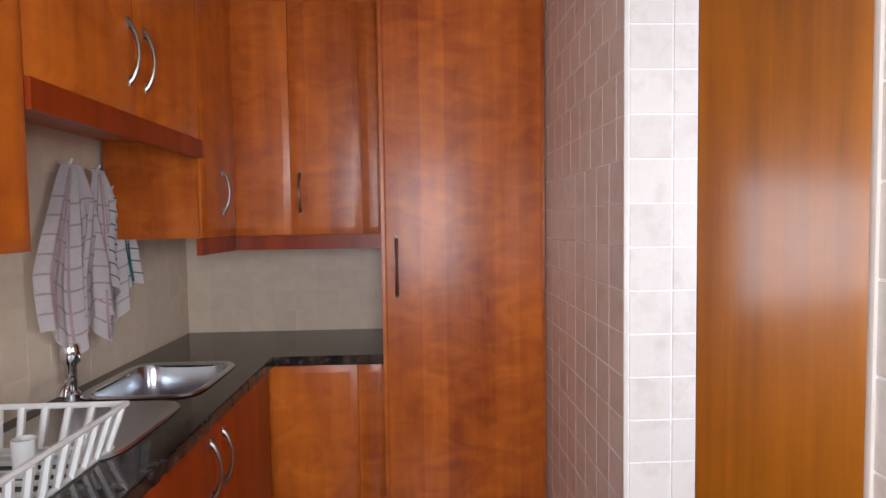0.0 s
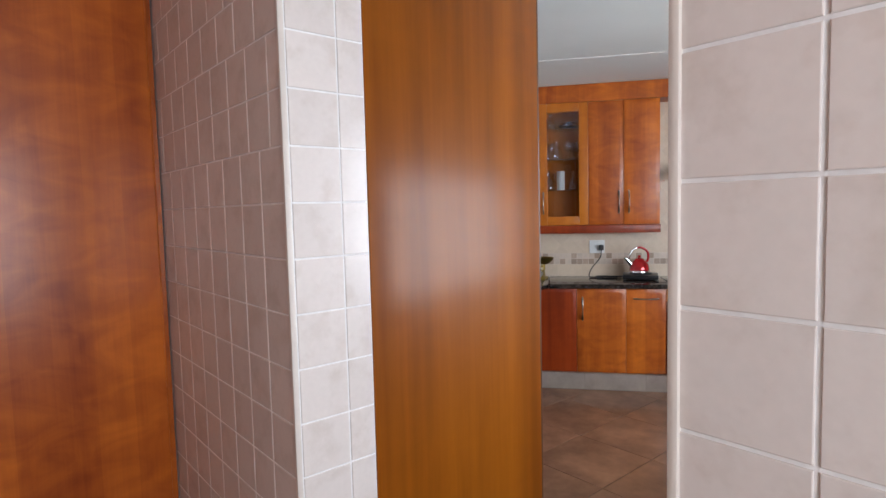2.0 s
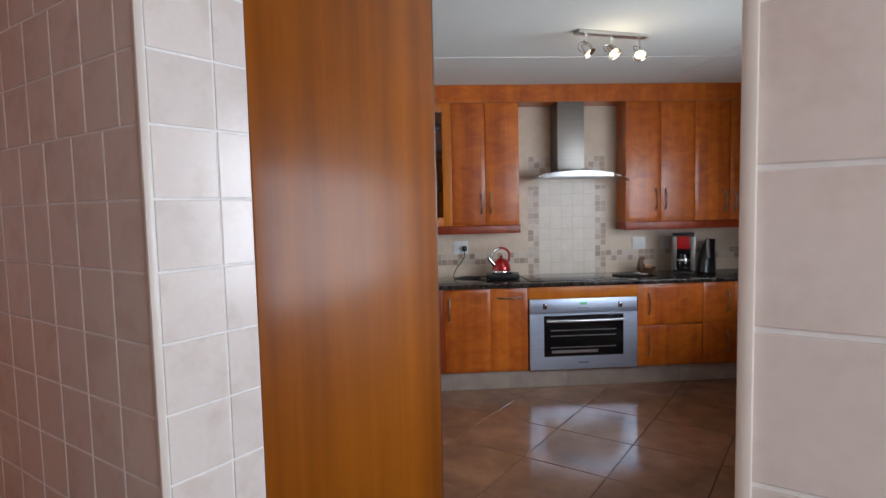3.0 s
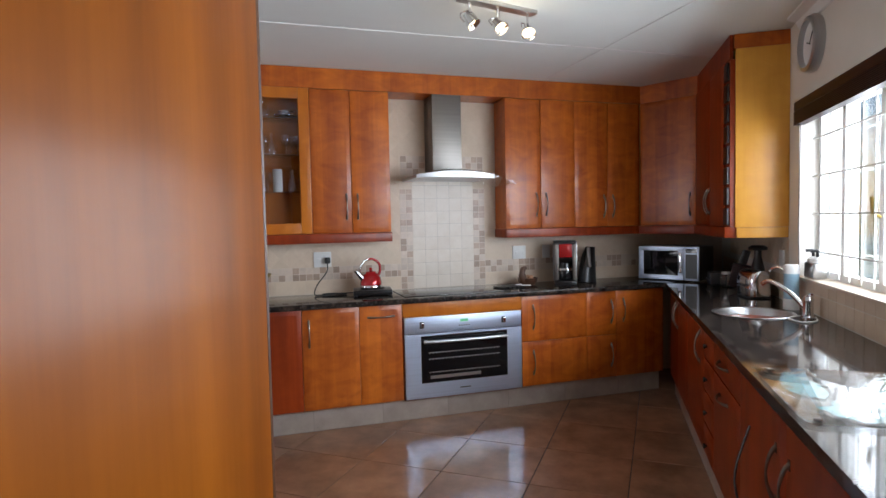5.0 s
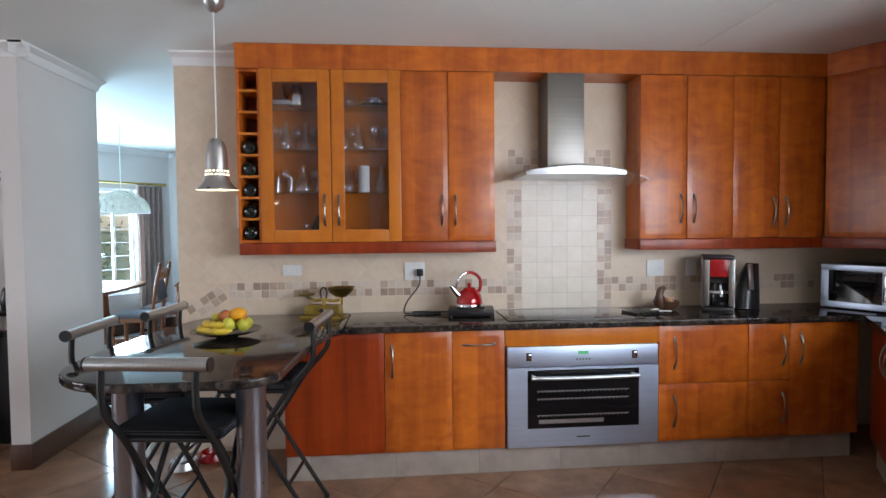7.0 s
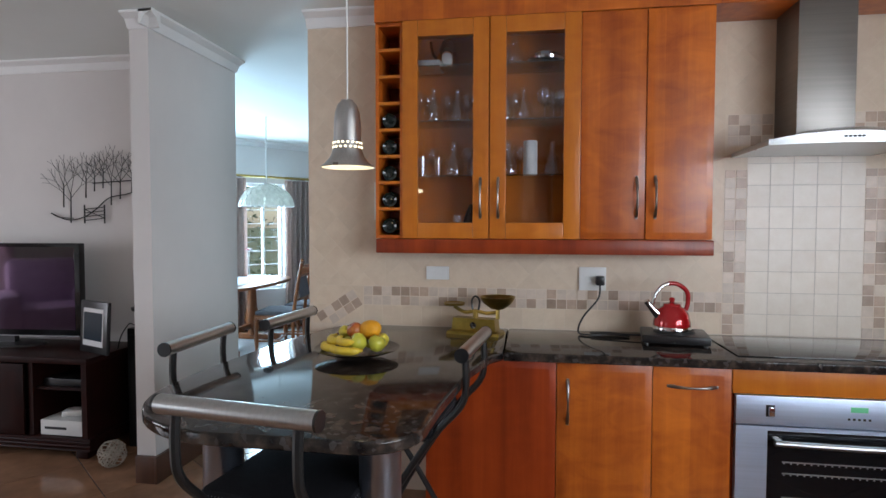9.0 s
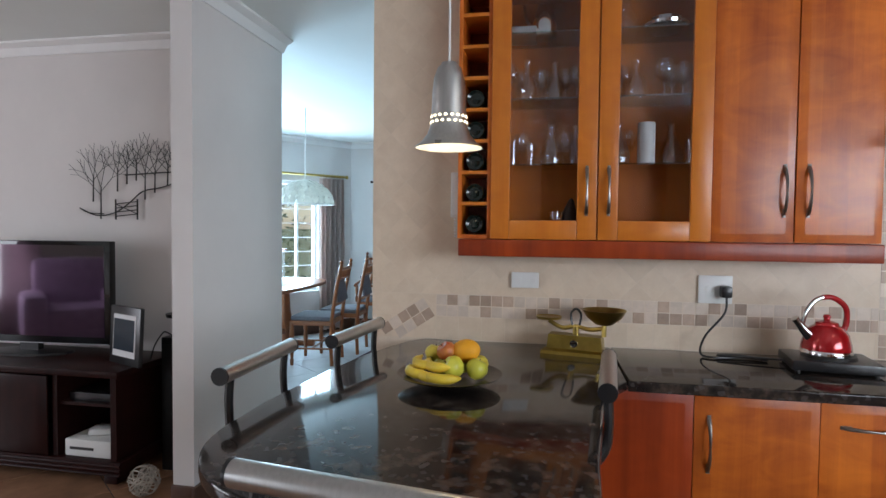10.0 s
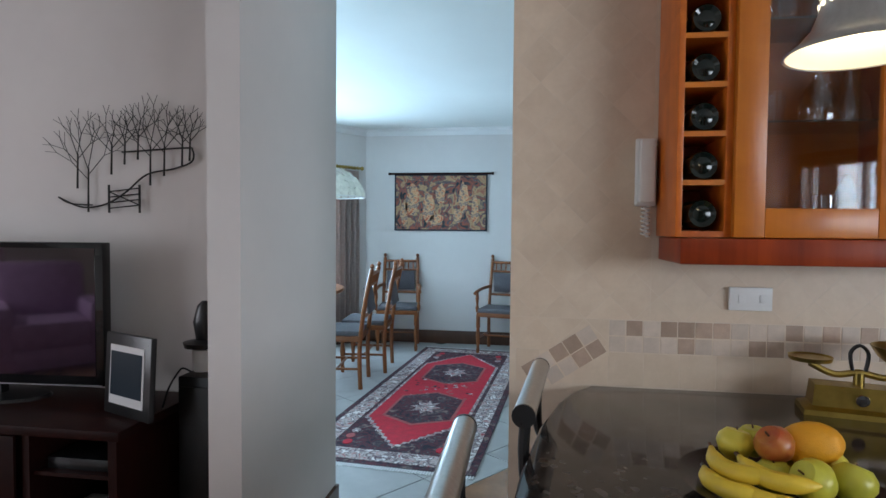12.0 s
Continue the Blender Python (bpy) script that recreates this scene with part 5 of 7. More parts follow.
# ---- breakfast stools ----
def stool():
    o = thing("bar_stool", Matrix(), "black tubular bar stool with steel back bar and dark seat", "stool", "stools round the breakfast table")
    # sits facing +y, back bar at y = -0.19
    part("back_bar", tube([(-0.212, -0.215, 0.965), (0.212, -0.215, 0.965)], 0.024, 20), ALU, o, "round brushed steel back bar")
    for s in (-1, 1):
        part("end_cap", tube([(s * 0.212, -0.215, 0.965), (s * 0.219, -0.215, 0.965)], 0.025, 16), BLACKP, o, "black end cap")
        part("back_post", tube(curve([(s * 0.165, -0.215, 0.955), (s * 0.165, -0.219, 0.86), (s * 0.165, -0.20, 0.78), (s * 0.165, -0.09, 0.65), (s * 0.167, 0.10, 0.35), (s * 0.17, 0.27, 0.012)], 6), 0.0125, 8), BLACKM, o)
        part("rear_leg", tube(curve([(s * 0.142, 0.21, 0.645), (s * 0.143, 0.08, 0.46), (s * 0.145, -0.07, 0.22), (s * 0.147, -0.20, 0.012)], 5), 0.0115, 8), BLACKM, o)
        for y, x in ((0.27, 0.17), (-0.20, 0.147)):
            part("foot", tube([(s * x, y, 0.0), (s * x, y, 0.02)], 0.014, 8), BLACKP, o)
    part("foot_rail", tube([(-0.168, 0.195, 0.17), (0.168, 0.195, 0.17)], 0.009, 8), BLACKM, o)
    part("foot_rail", tube([(-0.145, -0.085, 0.2), (0.145, -0.085, 0.2)], 0.009, 8), BLACKM, o)
    part("seat_frame", tube([(-0.165, -0.08, 0.655), (0.165, -0.08, 0.655), (0.165, 0.23, 0.655), (-0.165, 0.23, 0.655)], 0.010, 8, None, True), BLACKM, o)
    sb = boxes((-0.20, 0.20, -0.105, 0.265, 0.662, 0.712), bevel=0.022)
    part("seat", sb, STOOLC, o, "dark cushion with fine pale dots")
    return o


def dotted(name):
    m = mat(name, (0.009, 0.009, 0.011), 0.9, spec=0.15, vary=0.3, scale=40, bump=0.2)
    nt = m.node_tree
    b = nt.nodes["Principled BSDF"]
    tc = nt.nodes.new("ShaderNodeTexCoord")
    vo = nt.nodes.new("ShaderNodeTexVoronoi")
    vo.inputs["Scale"].default_value, vo.inputs["Randomness"].default_value = 95.0, 0.0
    nt.links.new(tc.outputs["Object"], vo.inputs["Vector"])
    lt = nt.nodes.new("ShaderNodeMath")
    lt.operation = "LESS_THAN"
    lt.inputs[1].default_value = 0.22
    nt.links.new(vo.outputs["Distance"], lt.inputs[0])
    mx = nt.nodes.new("ShaderNodeMix")
    mx.data_type = "RGBA"
    nt.links.new(lt.outputs[0], mx.inputs["Factor"])
    old = b.inputs["Base Color"].links[0].from_socket
    nt.links.new(old, mx.inputs["A"])
    mx.inputs["B"].default_value = (0.14, 0.14, 0.15, 1)
    nt.links.new(mx.outputs["Result"], b.inputs["Base Color"])
    return m


STOOLC = dotted("dotted_cushion_cloth")
st = stool()
st.matrix_basis = pose(4.24, 1.125, 0, 0, 0, -98)
copy_thing(st, pose(4.81, 1.513, 0, 0, 0, 180))
copy_thing(st, pose(5.30, 1.378, 0, 0, 0, 174))
copy_thing(st, pose(4.905, 0.902, 0, 0, 0, -6))

# ---- fruit dish and scales ----
FX, FY = 4.995, 1.168
o = thing("fruit_dish", pose(FX, FY, CT), "wide dark metal fruit dish on the granite", "dish")
part("dish", lathe([(0, 0.006), (0.05, 0.0), (0.055, 0.006), (0.12, 0.018), (0.163, 0.034), (0.168, 0.038), (0.16, 0.037), (0.11, 0.024), (0, 0.012)], 40), DISH, o)


def apple(name, material, at, r, label, tilt=0, sq=0.92):
    r *= 0.9
    prof = [(0, -r * sq * 0.86), (r * 0.35, -r * sq * 0.95), (r * 0.75, -r * sq * 0.62), (r, 0), (r * 0.93, r * sq * 0.45), (r * 0.6, r * sq * 0.86), (r * 0.25, r * sq * 0.9), (0, r * sq * 0.72)]
    o = thing(name, pose(FX + at[0], FY + at[1], CT + at[2] * 0.9 + 0.006, tilt, tilt * 0.6, 0), label, "fruit", "fruit in the dish")
    part("flesh", lathe(prof, 20), material, o)
    part("stalk", tube([(0, 0, r * sq * 0.7), (0.003, 0.001, r * sq * 1.05)], 0.0018, 6), BROWNC, o)


def dish_at(r, f):
    """Across the dish and away from the table's end."""
    r, f = 0.9 * r, 0.9 * f
    return (-0.302 * r + 0.953 * f, -0.953 * r - 0.302 * f)


apple("apple", LEMON, (*dish_at(-0.080, 0.030), 0.088), 0.036, "small yellow apple in the dish", 12)
apple("apple", GREENA, (*dish_at(-0.045, 0.075), 0.085), 0.035, "yellow-green apple at the back of the pile", 0)
apple("apple", REDA, (*dish_at(-0.012, 0.0), 0.108), 0.037, "red apple on top of the pile", -35)
apple("apple", GREENA, (*dish_at(0.045, -0.060), 0.072), 0.040, "green apple showing its hollow", -50)
apple("apple", GREENA, (*dish_at(0.112, -0.015), 0.064), 0.039, "yellow-green apple at the edge of the dish", 20)
apple("apple", LEMON, (*dish_at(0.085, 0.060), 0.062), 0.036, "yellow apple behind the mango", 0)
apple("apple", GREENA, (*dish_at(-0.015, -0.030), 0.056), 0.036, "green apple under the others", 0)
apple("apple", LEMON, (*dish_at(0.02, 0.06), 0.056), 0.036, "yellow apple under the others", 0)
o = thing("mango", pose(FX + dish_at(0.05, 0.025)[0], FY + dish_at(0.05, 0.025)[1], CT + 0.108, 0, 14, 65), "large ripe orange mango on top of the pile", "fruit", "fruit in the dish")
part("peel", ball(bmesh.new(), (0, 0, 0), 0.039, (1.3, 1, 0.95), 24), ORANGE, o)


def banana(r, f, z, turn, bend=0.045, length=0.155, tilt=0):
    x, y = dish_at(r, f)
    o = thing("banana", pose(FX + x, FY + y, CT + z * 0.92 + 0.004, tilt, 0, turn - 107.6) @ Matrix.Scale(0.86, 4), "ripe yellow banana in the dish", "fruit", "fruit in the dish")
    n = 14
    pts = [(length * (i / n - 0.5), bend * ((2 * i / n - 1) ** 2) - bend / 2, 0) for i in range(n + 1)]
    rad = [0.006, 0.009, 0.0135, 0.017] + [0.0185] * (n - 7) + [0.018, 0.0155, 0.011, 0.005]
    part("skin", tube(pts, rad, 9), YEL, o)
    part("tip", tube([pts[0], (pts[0][0] - 0.014, pts[0][1] + 0.010, 0)], 0.005, 6), BROWNC, o)


banana(-0.080, -0.050, 0.074, -40, tilt=12)
banana(-0.092, -0.078, 0.046, -40)
banana(-0.020, -0.070, 0.076, -32, 0.04, tilt=10)
banana(0.022, -0.112, 0.046, 6, 0.04, 0.14)
banana(-0.030, -0.100, 0.044, -22, 0.04, 0.14)

o = thing("kitchen_scales", pose(5.552, 0.75, CT, 0, 0, -103) @ Matrix.Scale(1.1, 4), "old brass kitchen balance scales with two pans", "scales")
part("base", loft([[(-0.12, -0.05, 0), (0.12, -0.05, 0), (0.12, 0.05, 0), (-0.12, 0.05, 0)], [(-0.118, -0.048, 0.012), (0.118, -0.048, 0.012), (0.118, 0.048, 0.012), (-0.118, 0.048, 0.012)], [(-0.10, -0.035, 0.02), (0.10, -0.035, 0.02), (0.10, 0.035, 0.02), (-0.10, 0.035, 0.02)], [(-0.095, -0.03, 0.07), (0.095, -0.03, 0.07), (0.095, 0.03, 0.07), (-0.095, 0.03, 0.07)]]), BRASSD, o)
part("badge", lathe([(0, 0.003), (0.014, 0.002), (0.015, 0)], 16), CHROME, o, "small round badge", pose(0, -0.037, 0.042, 100, 0, 0))
part("beam", tube(curve([(-0.10, 0, 0.115), (-0.05, 0, 0.092), (0, 0, 0.10), (0.05, 0, 0.092), (0.10, 0, 0.10)], 4), 0.008, 8), BRASS, o)
part("post", tube([(0, 0, 0.07), (0, 0, 0.10)], 0.012, 10), BRASS, o)
part("loop", tube(curve([(-0.012, 0, 0.10), (-0.018, 0, 0.145), (0, 0, 0.165), (0.018, 0, 0.145), (0.012, 0, 0.10)], 4), 0.0045, 6), BLACKM, o)
part("weight_pan", lathe([(0, 0.118), (0.045, 0.122), (0.048, 0.132), (0.044, 0.128), (0, 0.124)], 24), BRASS, o, "", pose(-0.10, 0, 0))
part("bowl_stem", tube([(0.1, 0, 0.07), (0.1, 0, 0.115)], 0.009, 8), BRASS, o)
part("goods_bowl", lathe([(0, 0.11), (0.03, 0.115), (0.062, 0.14), (0.078, 0.168), (0.075, 0.168), (0.058, 0.143), (0.028, 0.12), (0, 0.116)], 28), BRASS, o, "round brass bowl", pose(0.1, 0, 0))

# ---- glassware in the display cabinet ----
WINEG = [(0, 0.003), (0.026, 0.001), (0.004, 0.006), (0.0035, 0.06), (0.014, 0.066), (0.034, 0.09), (0.037, 0.118), (0.030, 0.145)]
TUMB = [(0, 0.004), (0.024, 0.004), (0.026, 0), (0.031, 0.095)]
DECAN = [(0, 0.004), (0.043, 0.004), (0.045, 0), (0.05, 0.03), (0.042, 0.075), (0.018, 0.11), (0.014, 0.15), (0.02, 0.165)]
MUG = [(0, 0.003), (0.019, 0.003), (0.02, 0), (0.022, 0.05)]
PLASTG = mat("grey_white_plastic", (0.50, 0.50, 0.50), 0.5, vary=0.06, scale=20)
protos = {}


def glass_at(kind, x, y, z):
    m = U @ pose(0.565 + x, y, z)
    profs = {"wine_glass": WINEG, "tumbler": TUMB, "decanter": DECAN, "shot_glass": MUG}
    labels = {"wine_glass": "clear stemmed wine glass on a glass shelf", "tumbler": "clear straight tumbler on a glass shelf", "decanter": "clear glass decanter on a glass shelf", "shot_glass": "small clear glass in the cabinet"}
    if kind not in protos:
        protos[kind] = solid(kind, lathe(profs[kind], 18), GLASS, m, labels[kind], "glass", "glassware in the display cabinet")
    else:
        copy_thing(protos[kind], m)


GLASSES = (
    (UZ0 + 0.017, "shot_glass", (0.075, 0.125, 0.70)), (UZ0 + 0.017, "tumbler", (0.255,)),
    (SHELVES[0], "tumbler", (0.075, 0.145, 0.775)), (SHELVES[0], "decanter", (0.235, 0.335, 0.495, 0.705)),
    (SHELVES[1], "decanter", (0.135, 0.245, 0.475, 0.565)), (SHELVES[1], "wine_glass", (0.065, 0.335, 0.665, 0.745)),
    (SHELVES[2], "decanter", (0.455, 0.52)),
)
for z, kind, xs in GLASSES:
    for k, x in enumerate(xs):
        glass_at(kind, x, 0.075 + 0.05 * (k % 2), z)
for z, xs in ((SHELVES[0], (0.11, 0.29, 0.55)), (SHELVES[1], (0.10, 0.19, 0.29, 0.52, 0.71))):
    for x in xs:
        glass_at("wine_glass", x, 0.165, z)
solid("white_canister", lathe([(0, 0), (0.033, 0), (0.033, 0.155), (0.03, 0.16), (0, 0.16)], 24), PLASTG, U @ pose(0.565 + 0.60, 0.06, SHELVES[0]), "tall white canister among the glasses", "canister")
solid("dark_ornament", loft([ellipse(0, 0, 0, 0.03, 0.022), ellipse(0, 0, 0.05, 0.034, 0.022), ellipse(0.004, 0, 0.1, 0.026, 0.018), ellipse(0.008, 0, 0.14, 0.012, 0.01), ellipse(0.008, 0, 0.15, 0.004, 0.004)]), BLACKP, U @ pose(0.565 + 0.31, 0.09, UZ0 + 0.017), "dark pointed ornament in the cabinet", "ornament")
o = thing("coffee_pot", U @ pose(0.565 + 0.2, 0.10, SHELVES[2]), "silver coffee pot on the top glass shelf", "coffee pot")
part("body", lathe([(0, 0), (0.05, 0), (0.055, 0.04), (0.04, 0.1), (0.03, 0.12), (0.03, 0.13), (0, 0.14)], 20), CHROME, o)
part("spout", tube(curve([(-0.045, 0, 0.04), (-0.075, 0, 0.08), (-0.085, 0, 0.135)], 4), 0.008, 8), CHROME, o)
solid("tray", boxes((0.0, 0.12, 0.03, 0.18, 0, 0.03), bevel=0.004), STEEL, U @ pose(0.565 + 0.05, 0, SHELVES[2]), "flat silver tray on the top shelf", "tray")
solid("dish_stack", lathe([(0, 0), (0.05, 0), (0.085, 0.02), (0.088, 0.03), (0.05, 0.045), (0.06, 0.055), (0, 0.06)], 24), CHROME, U @ pose(0.565 + 0.67, 0.11, SHELVES[2]), "stack of silver dishes on the top shelf", "dish")


# ---- scullery ----
SC = 0.88
SG = "fitted scullery cabinets"
o = thing("pantry_cupboard", SCUL @ pose(-0.634, 1.6, 0), "tall figured cherry pantry cupboard with a slim bow handle", "cupboard", SG)
part("body", boxes((0.0, 0.632, 0.0, 0.66, 0.0, CEIL - 0.004)), CHERRY, o)
part("door", slab_door(0.607, 2.36, 0.006), CHERRY, o, "", pose(0.012, -0.001, 0.1))
add_handle(o, 0.058, 1.262, 0.22, False, -0.022)
o = thing("scullery_worktop", SCUL, "dark granite scullery worktop with a rough chiselled edge", "worktop")
for x0, x1, y0, y1 in ((-1.64, -1.09, -0.3, 1.226), (-1.64, -1.551, 1.226, 1.614), (-1.219, -1.09, 1.226, 1.614), (-1.64, -1.09, 1.614, 1.72), (-1.64, -0.604, 1.72, 2.28)):
    part("slab", boxes((x0, x1, y0, y1, SC - 0.04, SC)), GRANITE, o)
ebm = bmesh.new()
re_ = random.Random(7)
for k in range(60):
    a = -0.3 + k * 0.0336
    box(ebm, -1.092, -1.086 + re_.uniform(0, 0.003), a, a + 0.0338, SC - 0.040 + re_.uniform(0, 0.005), SC - 0.004 - re_.uniform(0, 0.004))
for k in range(15):
    a = -1.088 + k * 0.0323
    box(ebm, a, a + 0.0325, 1.716 - re_.uniform(0, 0.003), 1.722, SC - 0.040 + re_.uniform(0, 0.005), SC - 0.004 - re_.uniform(0, 0.004))
part("chiselled_edge", ebm, GRANITE, o, "rough chiselled granite edge")
m = SCUL @ pose(-1.115, 1.75, 0)
unit("base_cabinet", m, 0.48, 0.5, 0.1, SC - 0.042, [(0.0, 0.365, 0.1, SC - 0.045, None, 0, 0, "door"), (0.367, 0.478, 0.1, SC - 0.045, None, 0, 0, "filler")], "figured cherry base cabinet under the scullery worktop", "cabinet", SG)
LEFTRUN = SCUL @ pose(-1.12, 0, 0, 0, 0, 90)
unit("base_cabinet", LEFTRUN @ pose(0.66, 0, 0), 1.06, 0.5, 0.1, SC - 0.2, [(0.0, 0.45, 0.1, SC - 0.045, 0.40, 0.70, 0, "door"), (0.452, 1.06, 0.1, SC - 0.045, 0.50, 0.70, 0, "door")], "red-brown cherry base cabinet under the sink", "cabinet", SG, CHERRY_DK_SHADE)
o = thing("dishwasher", LEFTRUN @ pose(0.02, 0, 0), "steel dishwasher with a white label strip under the worktop", "dishwasher", SG)
part("body", boxes((0.0, 0.6, 0.0, 0.5, 0.1, SC - 0.05)), STEEL, o)
part("door", boxes((0.0, 0.6, -0.10, -0.001, 0.1, 0.80), bevel=0.01), STEEL, o)
part("label_strip", boxes((0.03, 0.57, -0.085, -0.03, 0.8005, 0.802)), PAPER, o, "white paper label")
part("red_line", boxes((0.03, 0.57, -0.092, -0.087, 0.8005, 0.802)), REDP, o)
structure("scullery_plinth", boxes((-1.6, -0.604, 1.80, 2.2, 0, 0.1), (-1.6, -1.17, -0.3, 1.8, 0, 0.1)), SKIRT, "dark plinth under the scullery cabinets", "plinth", SCUL)

# wall cabinets
unit("wall_cabinet", SCUL @ pose(-1.309, 1.92, 0), 0.675, 0.355, 1.387, CEIL - 0.004, [(0.0, 0.27, 1.387, 2.42, None, 0, 0, "door"), (0.272, 0.572, 1.387, 2.42, 0.31, 1.575, 0, "door"), (0.574, 0.674, 1.387, 2.42, None, 0, 0, "filler")], "figured cherry wall cabinet with two doors above the scullery worktop", "cabinet", SG)
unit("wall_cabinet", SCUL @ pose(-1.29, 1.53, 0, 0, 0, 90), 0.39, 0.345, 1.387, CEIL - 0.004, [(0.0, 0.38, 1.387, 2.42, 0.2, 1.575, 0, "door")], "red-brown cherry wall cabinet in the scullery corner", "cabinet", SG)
unit("wall_cabinet", SCUL @ pose(-1.29, 0.615, 0, 0, 0, 90), 0.913, 0.345, 1.757, CEIL - 0.004, [(0.0, 0.455, 1.757, 2.42, 0.41, 1.93, 0, "door"), (0.457, 0.913, 1.757, 2.42, 0.50, 1.93, 0, "door")], "shallow cherry cabinet bridging above the tap", "cabinet", SG)
unit("wall_cabinet", SCUL @ pose(-1.29, -0.2, 0, 0, 0, 90), 0.813, 0.345, 1.387, CEIL - 0.004, [(0.0, 0.405, 1.387, 2.42, None, 0, 0, "door"), (0.407, 0.813, 1.387, 2.42, None, 0, 0, "door")], "cherry wall cabinet beside the bridging unit", "cabinet", SG)
structure("scullery_pelmet", boxes((-1.282, -0.636, 1.91, 1.93, 1.322, 1.386), (-1.302, -1.282, 1.53, 1.93, 1.322, 1.386)), CHERRY_DK_SHADE, "dark red-brown pelmet under the scullery cabinets", "trim", SCUL)
structure("bridge_pelmet", boxes((-1.305, -1.268, 0.617, 1.528, 1.688, 1.756)), CHERRY_DK_SHADE, "dark red pelmet under the bridging cabinet", "trim", SCUL)

SINKST = mat("sink_steel", (0.62, 0.66, 0.72), 0.22, 1.0, vary=0.1, scale=6, fine=0.04)
# sink, tap, rack and towels
o = thing("scullery_sink", SCUL @ pose(-1.385, 1.42, SC), "stainless steel double bowl sink with a shiny rim", "sink")


def sq(cx, cy, z, rx, ry, p=0.35, n=36):
    out = []
    for k in range(n):
        t = 2 * math.pi * k / n
        c, s = math.cos(t), math.sin(t)
        out.append((cx + rx * math.copysign(abs(c) ** p, c), cy + ry * math.copysign(abs(s) ** p, s), z))
    return out


part("main_bowl", loft([sq(0, 0, 0.003, 0.195, 0.225), sq(0, 0, 0.009, 0.19, 0.22), sq(0, 0, 0.006, 0.172, 0.20), sq(0, 0, -0.012, 0.164, 0.192), sq(0, 0, -0.13, 0.156, 0.182), sq(0, 0, -0.15, 0.13, 0.155)], None, False), SINKST, o)
part("bowl_floor", loft([sq(0, 0, -0.149, 0.134, 0.159), sq(0, 0, -0.152, 0.12, 0.145)]), SINKST, o, "blue-grey glinting bowl")
part("drainer", loft([sq(0, -0.48, 0.002, 0.19, 0.22), sq(0, -0.48, 0.008, 0.185, 0.215), sq(0, -0.48, 0.003, 0.16, 0.19)]), STEEL, o)
o = thing("scullery_tap", SCUL @ pose(-1.60, 1.25, SC), "chrome pillar tap with a low swivel spout", "tap")
part("body", lathe([(0, 0), (0.026, 0), (0.026, 0.01), (0.017, 0.02), (0.017, 0.10), (0.028, 0.115), (0.03, 0.16), (0.024, 0.175), (0, 0.178)], 20), CHROME, o)
part("spout", tube(curve([(0, 0, 0.06), (0.05, -0.10, 0.075), (0.07, -0.16, 0.07), (0.075, -0.175, 0.05)], 5), 0.012, 10), CHROME, o)
o = thing("dish_rack", SCUL @ pose(-1.38, 0.59, SC + 0.002), "white plastic dish rack with slotted sides", "dish rack")
rx, ry, rh = 0.165, 0.24, 0.10
for z, k in ((0.0, 0.86), (rh, 1.0)):
    part("rim", tube([(-rx * k, -ry * k, z + 0.004), (rx * k, -ry * k, z + 0.004), (rx * k, ry * k, z + 0.004), (-rx * k, ry * k, z + 0.004)], 0.008, 6, None, True), WHITEP, o)
for s in (-1, 1):
    for k in range(9):
        y = -ry * 0.9 + k * ry * 0.225
        part("slat", tube([(s * rx * 0.86, y * 0.86, 0.004), (s * rx, y, rh)], 0.009, 6), WHITEP, o)
    for k in range(6):
        x = -rx * 0.85 + k * rx * 0.34
        part("slat", tube([(x * 0.86, s * ry * 0.86, 0.004), (x, s * ry, rh)], 0.009, 6), WHITEP, o)
for k in range(8):
    part("floor_bar", boxes((-rx * 0.84, rx * 0.84, -ry * 0.8 + k * ry * 0.22, -ry * 0.8 + k * ry * 0.22 + 0.012, 0.0, 0.008)), WHITEP, o)
for x, y in ((-0.05, 0.02), (0.04, 0.06), (0.02, -0.06)):
    part("holder", lathe([(0, 0.008), (0.022, 0.008), (0.024, 0.09), (0.021, 0.09), (0.02, 0.012), (0, 0.012)], 14), WHITEP, o, "", pose(x, y, 0))


